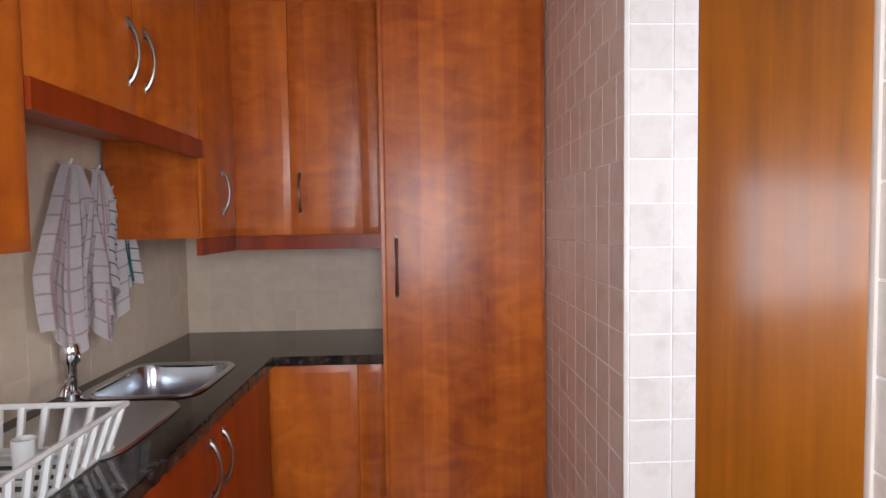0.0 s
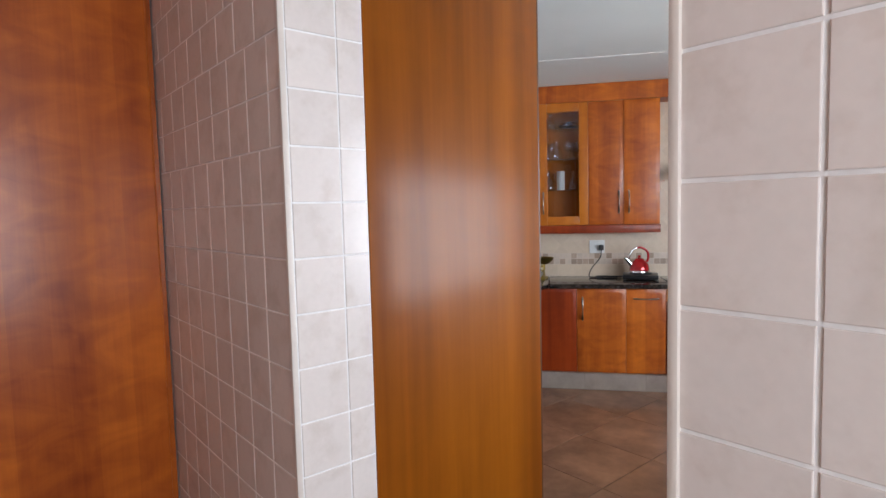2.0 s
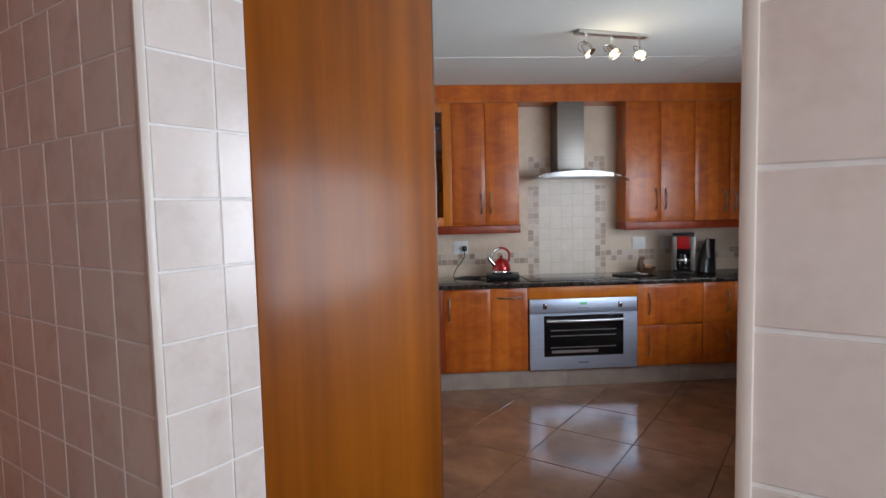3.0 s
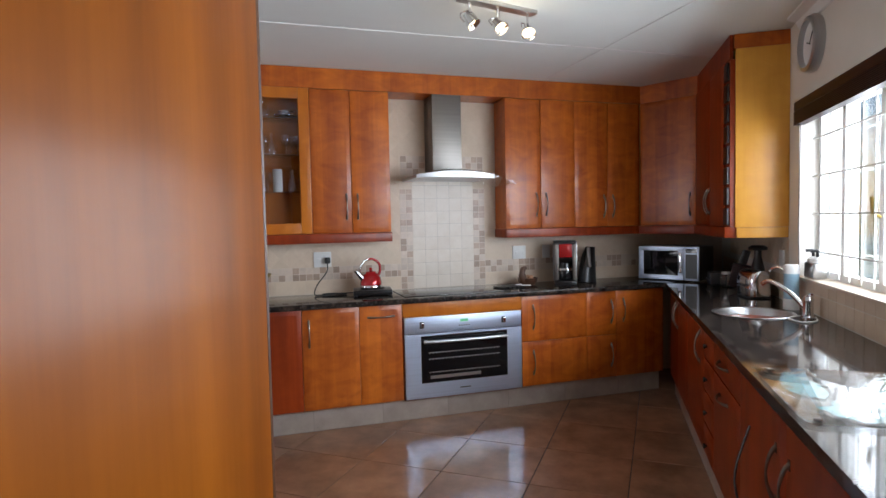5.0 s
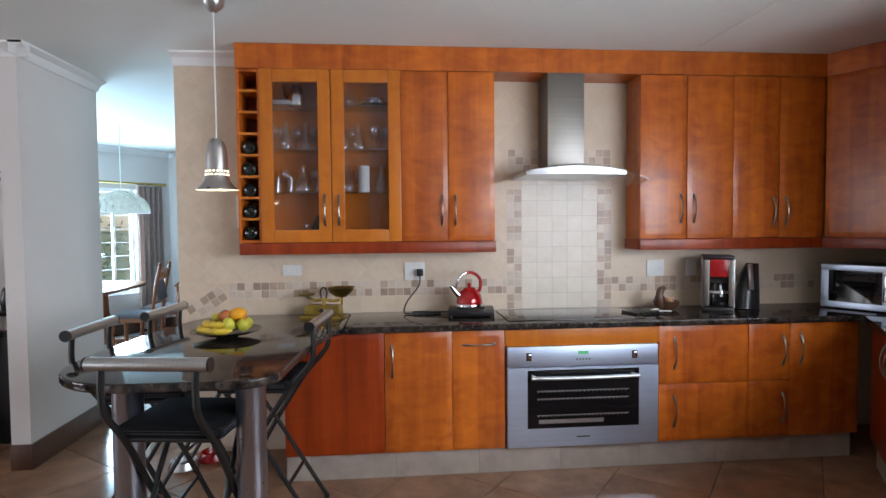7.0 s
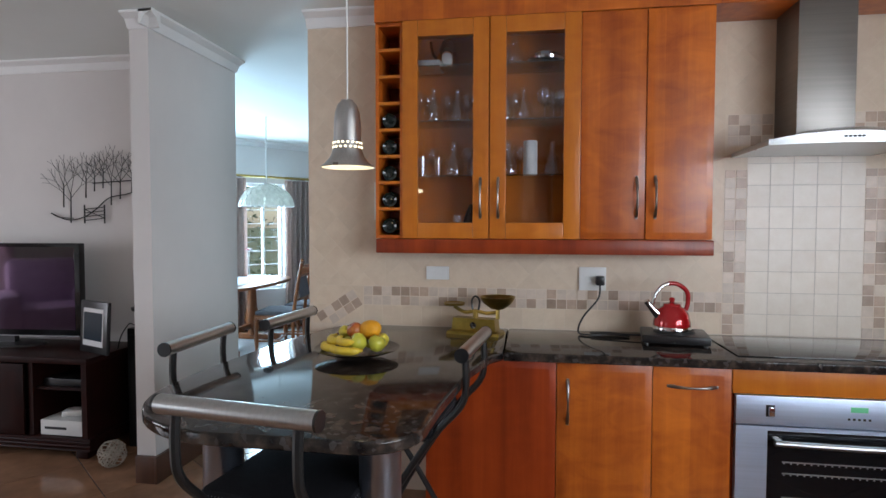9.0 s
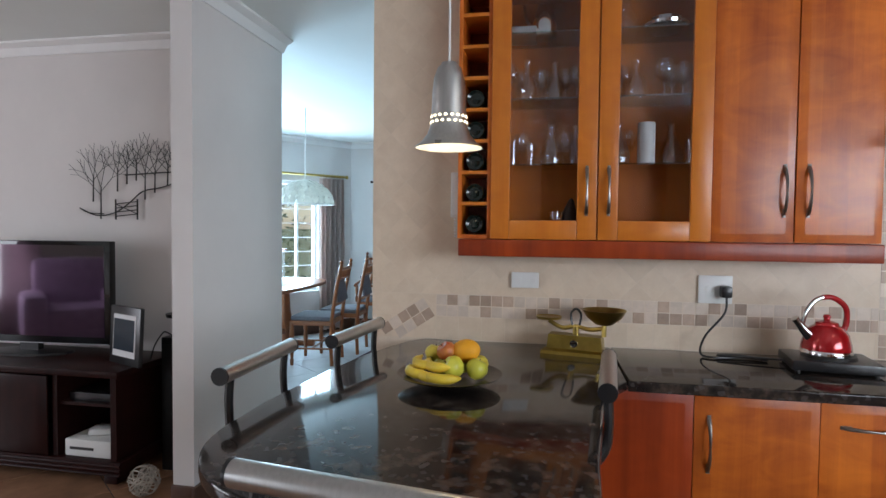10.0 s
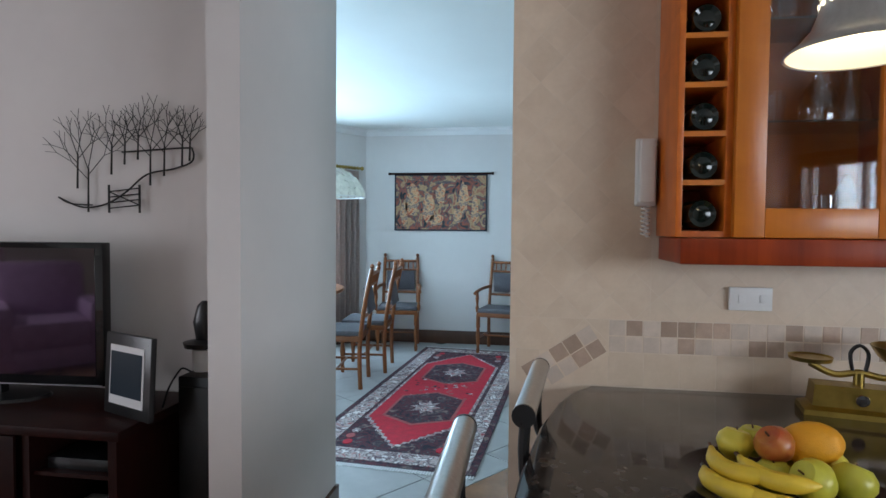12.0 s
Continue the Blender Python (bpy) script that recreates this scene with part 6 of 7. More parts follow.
def towel(x, w, z0, z1, seed, stripe_a, stripe_b, label):
    """A hanging gathered cloth: narrow at the hook, in folds below."""
    r = random.Random(seed)
    o = thing("tea_towel", SCUL @ pose(-1.635, x, 0, 0, 0, 90), label, "towel", "towels on hooks")
    n, rows = 26, 22
    ph = [r.uniform(0, 6.28) for _ in range(3)]
    def at(s, t):
        spread = 0.18 + 0.82 * min(1, t * 1.5) ** 0.8
        xx = (s - 0.5) * w * spread + 0.012 * math.sin(5 * t + ph[0])
        yy = -0.035 - 0.022 * (0.5 + 0.5 * math.sin(s * 15 + ph[1] + 1.5 * t)) * (0.4 + t) - 0.01 * math.sin(s * 31 + ph[2])
        zz = z1 - (z1 - z0) * t * (1 - 0.18 * abs(s - 0.42) - 0.06 * math.sin(s * 9 + ph[0]))
        return xx, yy, zz
    def strip(s0, s1, t0, t1, ns, nt_, lift):
        bm = bmesh.new()
        for d in (0.0,):
            g = [[bm.verts.new((lambda p: (p[0], p[1] - lift, p[2]))(at(s0 + (s1 - s0) * i / ns, t0 + (t1 - t0) * j / nt_))) for i in range(ns + 1)] for j in range(nt_ + 1)]
            for j in range(nt_):
                for i in range(ns):
                    bm.faces.new((g[j][i], g[j][i + 1], g[j + 1][i + 1], g[j + 1][i]))
        bmesh.ops.solidify(bm, geom=list(bm.faces), thickness=0.0025)
        return bm
    part("cloth", strip(0, 1, 0, 1, n, rows, 0.0), TOWEL, o)
    for k in range(6):
        s = 0.08 + k * 0.165
        part("stripe", strip(s, s + 0.018, 0.02, 0.99, 1, rows, 0.0022), stripe_a, o)
    for k in range(7):
        t = 0.2 + k * 0.115
        part("stripe", strip(0.0, 1.0, t, t + 0.013, n, 1, 0.0026), stripe_b, o)
    part("hook", tube(curve([(0, 0, z1 + 0.01), (0, -0.03, z1), (0, -0.045, z1 + 0.02)], 4), 0.005, 6), WHITEP, o, "white wall hook")


towel(1.29, 0.38, 1.05, 1.645, 1, TOWELS, TOWELS, "pink and white checked tea towel hanging in folds")
towel(1.45, 0.33, 1.04, 1.64, 2, TOWELS, TOWELS, "faded red checked tea towel hanging on a hook")
towel(1.56, 0.22, 1.18, 1.63, 3, TOWELG, TOWELG, "white tea towel with green checks on a hook")

# ---- dining room ----
def dining_chair(arms=False):
    o = thing("armchair_dining" if arms else "dining_chair", Matrix(), "carved oak dining armchair with spindles and a grey seat" if arms else "carved oak dining chair with a spindle back and grey seat", "chair", "dining chairs")
    for s in (-1, 1):
        part("back_post", tube(curve([(s * 0.20, -0.20, 0.0), (s * 0.20, -0.19, 0.25), (s * 0.20, -0.20, 0.46), (s * 0.195, -0.24, 0.75), (s * 0.19, -0.29, 1.0)], 4), 0.019, 8), OAK, o)
        part("finial", lathe([(0, 0), (0.017, 0.0), (0.010, 0.012), (0.020, 0.028), (0.017, 0.043), (0.006, 0.052), (0, 0.056)], 12), OAK, o, "turned finial", pose(s * 0.19, -0.292, 0.995))
        part("front_leg", lathe([(0, 0), (0.016, 0), (0.02, 0.05), (0.014, 0.07), (0.026, 0.2), (0.017, 0.27), (0.024, 0.29), (0.022, 0.42), (0, 0.42)], 12), OAK, o, "", pose(s * 0.21, 0.20, 0))
        part("side_stretcher", tube([(s * 0.203, -0.19, 0.17), (s * 0.21, 0.2, 0.17)], 0.011, 6), OAK, o)
        if arms:
            part("arm", tube(curve([(s * 0.2, -0.23, 0.69), (s * 0.235, -0.05, 0.68), (s * 0.24, 0.14, 0.665), (s * 0.25, 0.2, 0.645)], 4), 0.018, 8), OAK, o)
            part("arm_post", lathe([(0.014, 0), (0.02, 0.05), (0.012, 0.08), (0.02, 0.15), (0.014, 0.215)], 10), OAK, o, "", pose(s * 0.235, 0.16, 0.44))
    part("seat_rail", boxes((-0.225, 0.225, -0.2, 0.22, 0.40, 0.445), bevel=0.006), OAK, o)
    part("seat_cushion", boxes((-0.215, 0.215, -0.185, 0.215, 0.445, 0.49), bevel=0.018), SEATC, o, "padded grey seat")
    part("top_rail", tube([(-0.19, -0.283, 0.96), (0.19, -0.283, 0.96)], 0.016, 8), OAK, o)
    part("mid_rail", tube([(-0.19, -0.262, 0.86), (0.19, -0.262, 0.86)], 0.013, 8), OAK, o)
    part("low_rail", tube([(-0.195, -0.222, 0.60), (0.195, -0.222, 0.60)], 0.014, 8), OAK, o)
    for k in range(6):
        x = -0.14 + k * 0.056
        part("spindle", tube([(x, -0.264, 0.865), (x, -0.273, 0.91), (x, -0.281, 0.955)], [0.007, 0.011, 0.007], 8), OAK, o)
    pm = boxes((-0.16, 0.16, -0.012, 0.012, -0.11, 0.115), bevel=0.01)
    part("back_pad", pm, SEATC, o, "padded grey back panel", pose(0, -0.243, 0.735, -10, 0, 0))
    part("front_stretcher", tube([(-0.2, 0.0, 0.17), (0.2, 0.0, 0.17)], 0.011, 6), OAK, o)
    return o


c1 = dining_chair()
c1.matrix_basis = pose(8.66, 3.18, 0, 0, 0, 6)
copy_thing(c1, pose(9.22, 3.10, 0, 0, 0, 4))
copy_thing(c1, pose(8.05, 3.72, 0, 0, 0, -80))
a1 = dining_chair(True)
a1.matrix_basis = pose(10.18, 3.02, 0, 0, 0, 97)
copy_thing(a1, pose(10.16, 1.86, 0, 0, 0, 78))
o = thing("dining_table", pose(8.85, 3.88, 0), "oval polished oak dining table with a pale cloth runner", "table")
part("tabletop", prism([(0.92 * math.copysign(abs(math.cos(t)) ** 0.7, math.cos(t)), 0.52 * math.copysign(abs(math.sin(t)) ** 0.7, math.sin(t))) for t in [2 * math.pi * k / 40 for k in range(40)]], 0.715, 0.75, 0.008), OAK, o)
for s in (-1, 1):
    part("pedestal", lathe([(0, 0.0), (0.06, 0.05), (0.05, 0.12), (0.09, 0.25), (0.06, 0.4), (0.05, 0.6), (0.09, 0.69), (0.09, 0.715), (0, 0.715)], 20), OAK, o, "", pose(s * 0.5, 0, 0))
    part("foot", boxes((s * 0.5 - 0.04, s * 0.5 + 0.04, -0.36, 0.36, 0.0, 0.07), bevel=0.015), OAK, o)
part("stretcher", boxes((-0.5, 0.5, -0.025, 0.025, 0.14, 0.2), bevel=0.006), OAK, o)
solid("table_runner", boxes((-0.6, 0.6, -0.28, 0.28, 0, 0.003)), mat("pale_runner", (0.5, 0.62, 0.66), 0.9, vary=0.15, scale=30), pose(8.85, 3.88, 0.75), "pale blue-green runner on the dining table", "table runner")
for x, y, h in ((8.62, 3.72, 0.30), (8.86, 3.66, 0.36)):
    o = thing("candlestick", pose(x, y, 0.753), "slim wire candlestick with a dark red candle cup", "candlestick", "candlesticks on the table")
    for s in (-1, 1):
        part("stem", tube(curve([(s * 0.03, 0, 0), (s * 0.012, 0, h * 0.5), (s * 0.02, 0, h)], 4), 0.004, 6), CHROME, o)
    part("cup", lathe([(0, h), (0.035, h + 0.01), (0.04, h + 0.022), (0, h + 0.02)], 14), REDP, o)
solid("yellow_flower", lathe([(0, 0), (0.02, 0.004), (0.03, 0.014), (0.012, 0.02), (0, 0.018)], 12), mat("flower_yellow", (0.75, 0.5, 0.02), 0.7), pose(8.40, 3.62, 1.16), "single yellow flower in a slim stem", "flower")
solid("flower_stem", tube(curve([(8.40, 3.62, 0.753), (8.405, 3.62, 0.95), (8.40, 3.62, 1.165)], 4), 0.004, 6), LEAF, Matrix(), "green flower stem standing on the table", "flower")

o = thing("window_2", DINE, "white framed dining room window with bars and a bright garden view", "window", kind="structure")
part("window_frame", boxes((-1.02, -0.985, 0.06, 0.11, 0.55, 1.95), (-0.515, -0.48, 0.06, 0.11, 0.55, 1.95), (-0.985, -0.515, 0.06, 0.11, 0.55, 0.59), (-0.985, -0.515, 0.06, 0.11, 1.91, 1.95), (-0.765, -0.735, 0.065, 0.105, 0.59, 1.91)), WHITEM, o)
for k in range(7):
    part("burglar_bar", tube([(-1.0, 0.05, 0.70 + 0.18 * k), (-0.5, 0.05, 0.70 + 0.18 * k)], 0.006, 6), WHITEM, o)
for a, b in ((-0.985, -0.765), (-0.735, -0.515)):
    g = part("pane", boxes((a, b, 0.083, 0.087, 0.59, 1.91)), PANE, o, "clear window pane")
    g.visible_shadow = False


def curtain_mesh(w, h, folds, depth=0.035, gather=0.0):
    bm = bmesh.new()
    n, rows = folds * 8, 14
    g = []
    for j in range(rows + 1):
        t = j / rows
        k = 1 - gather * math.sin(math.pi * min(1, t * 1.2)) ** 2
        g.append([bm.verts.new(((i / n - 0.5) * w * k, -depth * math.sin(2 * math.pi * folds * i / n + 0.7 * math.sin(3 * t)), h * (1 - t))) for i in range(n + 1)])
    for j in range(rows):
        for i in range(n):
            bm.faces.new((g[j][i], g[j][i + 1], g[j + 1][i + 1], g[j + 1][i]))
    bmesh.ops.solidify(bm, geom=list(bm.faces), thickness=0.004)
    return bm


solid("curtain", curtain_mesh(0.36, 1.95, 5), CURTAIN, DINE @ pose(-0.34, -0.08, 0.05), "taupe pleated curtain hanging at the dining window", "curtain", "dining room curtains")
solid("curtain", curtain_mesh(0.22, 1.95, 3), CURTAIN, DINE @ pose(-1.16, -0.08, 0.05), "narrow taupe curtain drawn aside at the dining window", "curtain", "dining room curtains")
o = thing("curtain_rod", DINE @ pose(0, -0.09, 2.03), "brass curtain rod above the dining window", "curtain rod")
part("rod", tube([(-1.5, 0, 0), (-0.14, 0, 0)], 0.014, 10), BRASS, o)
part("finial", ball(bmesh.new(), (-0.12, 0, 0), 0.024, (1, 1, 1), 12), BRASS, o)
part("bracket", boxes((-0.2, -0.185, 0.0, 0.09, -0.01, 0.01)), BRASS, o)
for k in range(9):
    part("ring", tube([(-0.5 + k * 0.04, 0.02 * math.cos(t), 0.02 * math.sin(t)) for t in [2 * math.pi * q / 12 for q in range(12)]], 0.003, 5, None, True), BRASS, o)
# unseen frame added round the dining fill lamp
o = thing("window_4", DINE, "added unseen dining room window frame round a fill light", "window", kind="structure")
part("window_frame", boxes((-3.45, -3.41, 0.06, 0.11, 0.55, 1.95), (-1.59, -1.55, 0.06, 0.11, 0.55, 1.95), (-3.41, -1.59, 0.06, 0.11, 0.55, 0.59), (-3.41, -1.59, 0.06, 0.11, 1.91, 1.95), (-2.52, -2.48, 0.065, 0.105, 0.59, 1.91)), WHITEM, o)
# shell lamp over the dining table
o = thing("shell_lamp", pose(8.3, 3.16, 0), "white capiz shell dome lamp on a chain above the dining table", "pendant lamp")
CAPIZ = mat("capiz_shell", (0.78, 0.76, 0.68), 0.4, vary=0.25, scale=30, rnd=0.1)
pet = []
for j in range(6):
    a0 = math.radians(12 + j * 13.5)
    cnt = max(6, int(26 * math.sin(a0 + 0.1)))
    for k in range(cnt):
        pet.append((a0, 2 * math.pi * (k + 0.5 * (j % 2)) / cnt))
dm = bmesh.new()
for a0, b0 in pet:
    c = Vector((0.27 * math.sin(a0) * math.cos(b0), 0.27 * math.sin(a0) * math.sin(b0), 0.24 * math.cos(a0)))
    nrm = c.normalized()
    tx = nrm.orthogonal().normalized()
    ty = nrm.cross(tx)
    ring = [dm.verts.new(c + 0.034 * (math.cos(t) * tx + math.sin(t) * ty) + nrm * 0.006 * math.sin(t)) for t in [2 * math.pi * q / 8 for q in range(8)]]
    dm.faces.new(ring)
bmesh.ops.solidify(dm, geom=list(dm.faces), thickness=0.002)
part("shade", dm, CAPIZ, o, "dome of overlapping shell discs", pose(0, 0, 1.58))
part("chain", tube([(0, 0, 1.82), (0, 0, 2.5)], 0.006, 6), WHITEP, o)
part("rim", tube([(0.268 * math.cos(t), 0.268 * math.sin(t), 1.59) for t in [2 * math.pi * q / 32 for q in range(32)]], 0.006, 6, None, True), WHITEP, o)


# tapestry: woven figures reduced to plain patches
def patchwork(name, base, colours, scale, rough=0.95):
    m = bpy.data.materials.new(name)
    m.use_nodes = True
    nt = m.node_tree
    L = nt.links.new
    b = nt.nodes["Principled BSDF"]
    b.inputs["Roughness"].default_value = rough
    tc = nt.nodes.new("ShaderNodeTexCoord")
    nz = nt.nodes.new("ShaderNodeTexNoise")
    nz.inputs["Scale"].default_value, nz.inputs["Detail"].default_value, nz.inputs["Distortion"].default_value = scale, 8.0, 1.2
    L(tc.outputs["Object"], nz.inputs["Vector"])
    cr = nt.nodes.new("ShaderNodeValToRGB")
    cr.color_ramp.elements[0].position, cr.color_ramp.elements[0].color = 0.30, (*base, 1)
    cr.color_ramp.elements[1].position, cr.color_ramp.elements[1].color = 0.70, (*colours[-1], 1)
    for i, c in enumerate(colours[:-1]):
        e = cr.color_ramp.elements.new(0.38 + 0.26 * i / max(1, len(colours) - 1))
        e.color = (*c, 1)
    L(nz.outputs[0], cr.inputs[0])
    L(cr.outputs[0], b.inputs["Base Color"])
    bp = nt.nodes.new("ShaderNodeBump")
    bp.inputs["Strength"].default_value, bp.inputs["Distance"].default_value = 0.4, 0.003
    n2 = nt.nodes.new("ShaderNodeTexNoise")
    n2.inputs["Scale"].default_value = 240.0
    L(tc.outputs["Object"], n2.inputs["Vector"])
    L(n2.outputs[0], bp.inputs["Height"])
    L(bp.outputs[0], b.inputs["Normal"])
    return m


NAVY = (0.018, 0.028, 0.045)
TAPD = patchwork("tapestry_leafy_ground", (0.015, 0.025, 0.03), [(0.04, 0.05, 0.06), (0.34, 0.10, 0.06), (0.06, 0.07, 0.09), (0.46, 0.30, 0.16), (0.30, 0.10, 0.07)], 9)
TAPF = patchwork("tapestry_warm_patches", (0.10, 0.04, 0.03), [(0.50, 0.13, 0.07), (0.62, 0.40, 0.22), (0.12, 0.10, 0.12), (0.66, 0.46, 0.28)], 14)
TAPB = mat("tapestry_border", NAVY, 0.95, vary=0.4, scale=60, bump=0.3)
o = thing("tapestry", pose(10.492, 2.60, 1.645, 0, 0, -90), "woven wall tapestry in russet, cream and navy with a dark border", "tapestry")
part("cloth", boxes((-0.53, 0.53, -0.008, 0, -0.315, 0.315)), TAPD, o)
part("border", boxes((-0.545, -0.528, -0.012, -0.001, -0.33, 0.33), (0.528, 0.545, -0.012, -0.001, -0.33, 0.33), (-0.528, 0.528, -0.012, -0.001, -0.33, -0.312), (-0.528, 0.528, -0.012, -0.001, 0.312, 0.33)), TAPB, o, "dark navy border")
rt = random.Random(11)
for x, z, w, h in ((-0.33, 0.02, 0.17, 0.42), (-0.14, -0.06, 0.16, 0.36), (0.0, 0.10, 0.13, 0.25), (-0.05, -0.2, 0.2, 0.14), (0.27, 0.05, 0.13, 0.38), (0.40, -0.08, 0.10, 0.34), (0.20, -0.16, 0.11, 0.16), (-0.43, -0.12, 0.1, 0.3)):
    pts = [(w / 2 * math.cos(t) * rt.uniform(0.7, 1.1), h / 2 * math.sin(t) * rt.uniform(0.8, 1.1)) for t in [2 * math.pi * q / 14 for q in range(14)]]
    part("woven_patch", prism(pts, 0, 0.003), TAPF, o, "warm woven patch", pose(x, -0.0085, z, 90, 0, 0))
part("pole", tube([(-0.6, -0.012, 0.335), (0.6, -0.012, 0.335)], 0.012, 8), DARKWOOD, o, "dark wooden hanging pole")
for s in (-1, 1):
    part("pole_end", ball(bmesh.new(), (s * 0.605, -0.012, 0.335), 0.017, (1, 1, 1), 10), DARKWOOD, o)

# rug: laid bands, medallions and fringe
REDW = mat("rug_red_wool", (0.56, 0.012, 0.035), 0.95, colour2=(0.38, 0.012, 0.03), scale=22, bump=0.4, fine=0.15)
NAVYW = patchwork("rug_navy_wool", (0.012, 0.010, 0.022), [(0.016, 0.012, 0.026), (0.10, 0.02, 0.03), (0.025, 0.02, 0.035), (0.22, 0.15, 0.13)], 16)
WHITEW = patchwork("rug_white_pattern_wool", (0.70, 0.63, 0.62), [(0.74, 0.68, 0.66), (0.07, 0.02, 0.04), (0.5, 0.44, 0.42), (0.28, 0.03, 0.05)], 17)
PINKW = mat("rug_rose_wool", (0.42, 0.10, 0.10), 0.95, vary=0.4, scale=40)
RUGM = pose(8.59, 2.29, 0.001, 0, 0, -5)
RL, RW_ = 1.58, 0.56
rug = thing("rug", RUGM, "red patterned wool rug with dark medallions and white border", "rug")


def flat(pts, z0, z1):
    return prism(pts, z0, z1)


def rect(a, b, c=None, d=None):
    c = -a if c is None else c
    d = -b if d is None else d
    return [(c, d), (a, d), (a, b), (c, b)]


part("rug_base", flat(rect(RL, RW_), 0.0, 0.006), NAVYW, rug)
part("white_border", boxes((-RL + 0.05, RL - 0.05, RW_ - 0.17, RW_ - 0.045, 0.003, 0.008), (-RL + 0.05, RL - 0.05, -RW_ + 0.045, -RW_ + 0.17, 0.003, 0.008), (-RL + 0.05, -RL + 0.2, -RW_ + 0.17, RW_ - 0.17, 0.003, 0.008), (RL - 0.2, RL - 0.05, -RW_ + 0.17, RW_ - 0.17, 0.003, 0.008)), WHITEW, rug, "white patterned border")
IX, IY = RL - 0.24, RW_ - 0.20


def stepped(ax, ay, cut, steps=9):
    """A lozenge-ended field with a saw-toothed outline."""
    pts = []
    for sx, sy in ((1, 1), (-1, 1), (-1, -1), (1, -1)):
        seg = []
        for k in range(steps + 1):
            f = k / steps
            seg.append((sx * (ax - cut * f), sy * (ay * f)))
            if k < steps:
                seg.append((sx * (ax - cut * (f + 0.5 / steps) - 0.012), sy * (ay * f + 0.004)))
        pts += seg if sx * sy > 0 else seg[::-1]
    return pts


part("pale_outline", flat(stepped(IX, IY, 0.5), 0.004, 0.009), WHITEW, rug, "white saw-toothed outline")
part("red_field", flat(stepped(IX - 0.03, IY - 0.022, 0.49), 0.004, 0.0105), REDW, rug, "bright red field")
for cx in (-0.52, 0.52):
    part("medallion_outline", flat([(cx + 0.40 * x, 0.255 * y) for x, y in ((1, 0), (0.62, 1), (-0.62, 1), (-1, 0), (-0.62, -1), (0.62, -1))], 0.006, 0.0118), PINKW, rug, "rose outline of the medallion")
    part("medallion", flat([(cx + 0.37 * x, 0.235 * y) for x, y in ((1, 0), (0.62, 1), (-0.62, 1), (-1, 0), (-0.62, -1), (0.62, -1))], 0.006, 0.0128), NAVYW, rug, "dark hexagonal medallion")
    star = []
    for k in range(16):
        rr = (0.16, 0.09)[k % 2]
        star.append((cx + rr * math.cos(2 * math.pi * k / 16), 0.72 * rr * math.sin(2 * math.pi * k / 16)))
    part("star", flat(star, 0.008, 0.0138), WHITEW, rug, "white star figure")
rr_ = random.Random(3)
for k in range(46):
    x, y = rr_.uniform(-0.26, 0.26), rr_.uniform(-0.28, 0.28)
    s = 0.012 + 0.008 * rr_.random()
    part("rug_motif", flat([(x + s * math.cos(t), y + s * math.sin(t)) for t in [2 * math.pi * q / 6 for q in range(6)]], 0.007, 0.0118), (PINKW, NAVYW, WHITEW)[k % 3], rug)
for sx in (-1, 1):
    for sy in (-1, 1):
        for k in range(3):
            part("corner_figure", flat([(sx * (IX - 0.05 - 0.1 * k) + 0.04 * math.cos(t), sy * (IY - 0.04 - 0.02 * (k == 0)) + 0.03 * math.sin(t)) for t in [2 * math.pi * q / 8 for q in range(8)]], 0.005, 0.0098), (REDW, PINKW, WHITEW)[k], rug)
fb = bmesh.new()
for s in (-1, 1):
    for k in range(70):
        y = -RW_ + 2 * RW_ * (k + 0.5) / 70
        x0, x1 = s * RL, s * (RL + 0.045 + rr_.uniform(-0.008, 0.008))
        box(fb, min(x0, x1), max(x0, x1), y - 0.005, y + 0.004, 0.0, 0.004)
tagged(part("fringe", fb, PAPER, rug, "short pale fringe"), kind="stuff")

# ---- living room ----
TVM = pose(5.79, 3.08, 0, 0, 0, -90)  # x runs towards -y, y into the wall
o = thing("tv_stand", TVM, "dark mahogany television stand with an open shelf", "tv stand")
part("top", boxes((-1.5, 0.04, -0.04, 0.46, 0.575, 0.612), bevel=0.008), DARKWOOD, o)
part("side_panel", boxes((-0.035, 0.0, 0.0, 0.45, 0.06, 0.575)), DARKWOOD, o)
part("side_panel", boxes((-1.47, -1.435, 0.0, 0.45, 0.06, 0.575)), DARKWOOD, o)
part("divider", boxes((-0.40, -0.37, 0.01, 0.45, 0.125, 0.575)), DARKWOOD, o)
part("back", boxes((-1.435, -0.035, 0.43, 0.445, 0.09, 0.575)), DARKWOOD, o)
part("bottom", boxes((-1.5, 0.03, -0.012, 0.45, 0.05, 0.125), bevel=0.006), DARKWOOD, o)
for z in (0.058, 0.082, 0.106):
    part("moulding", tube([(-1.5, -0.014, z), (0.03, -0.014, z)], 0.007, 8), DARKWOOD, o)
part("shelf", boxes((-0.37, -0.035, 0.03, 0.43, 0.40, 0.415)), DARKWOOD, o)
d = part("door", slab_door(0.52, 0.43, 0.07), DARKWOOD, o, "", pose(-0.935, 0.0, 0.13))
d2 = part("door", slab_door(0.49, 0.43, 0.07), DARKWOOD, o, "", pose(-1.43, 0.0, 0.13))
part("knob", ball(bmesh.new(), (0.035, -0.03, 0.26), 0.012, (1, 1, 1), 10), BRASS, d)
for x in (-1.45, -0.04):
    part("foot", boxes((x - 0.04, x + 0.04, 0.0, 0.1, 0.0, 0.05), bevel=0.01), DARKWOOD, o)
solid("video_player", boxes((-0.34, -0.07, 0.06, 0.36, 0.416, 0.46), bevel=0.003), BLACKP, TVM, "slim black video player on the shelf", "video player")
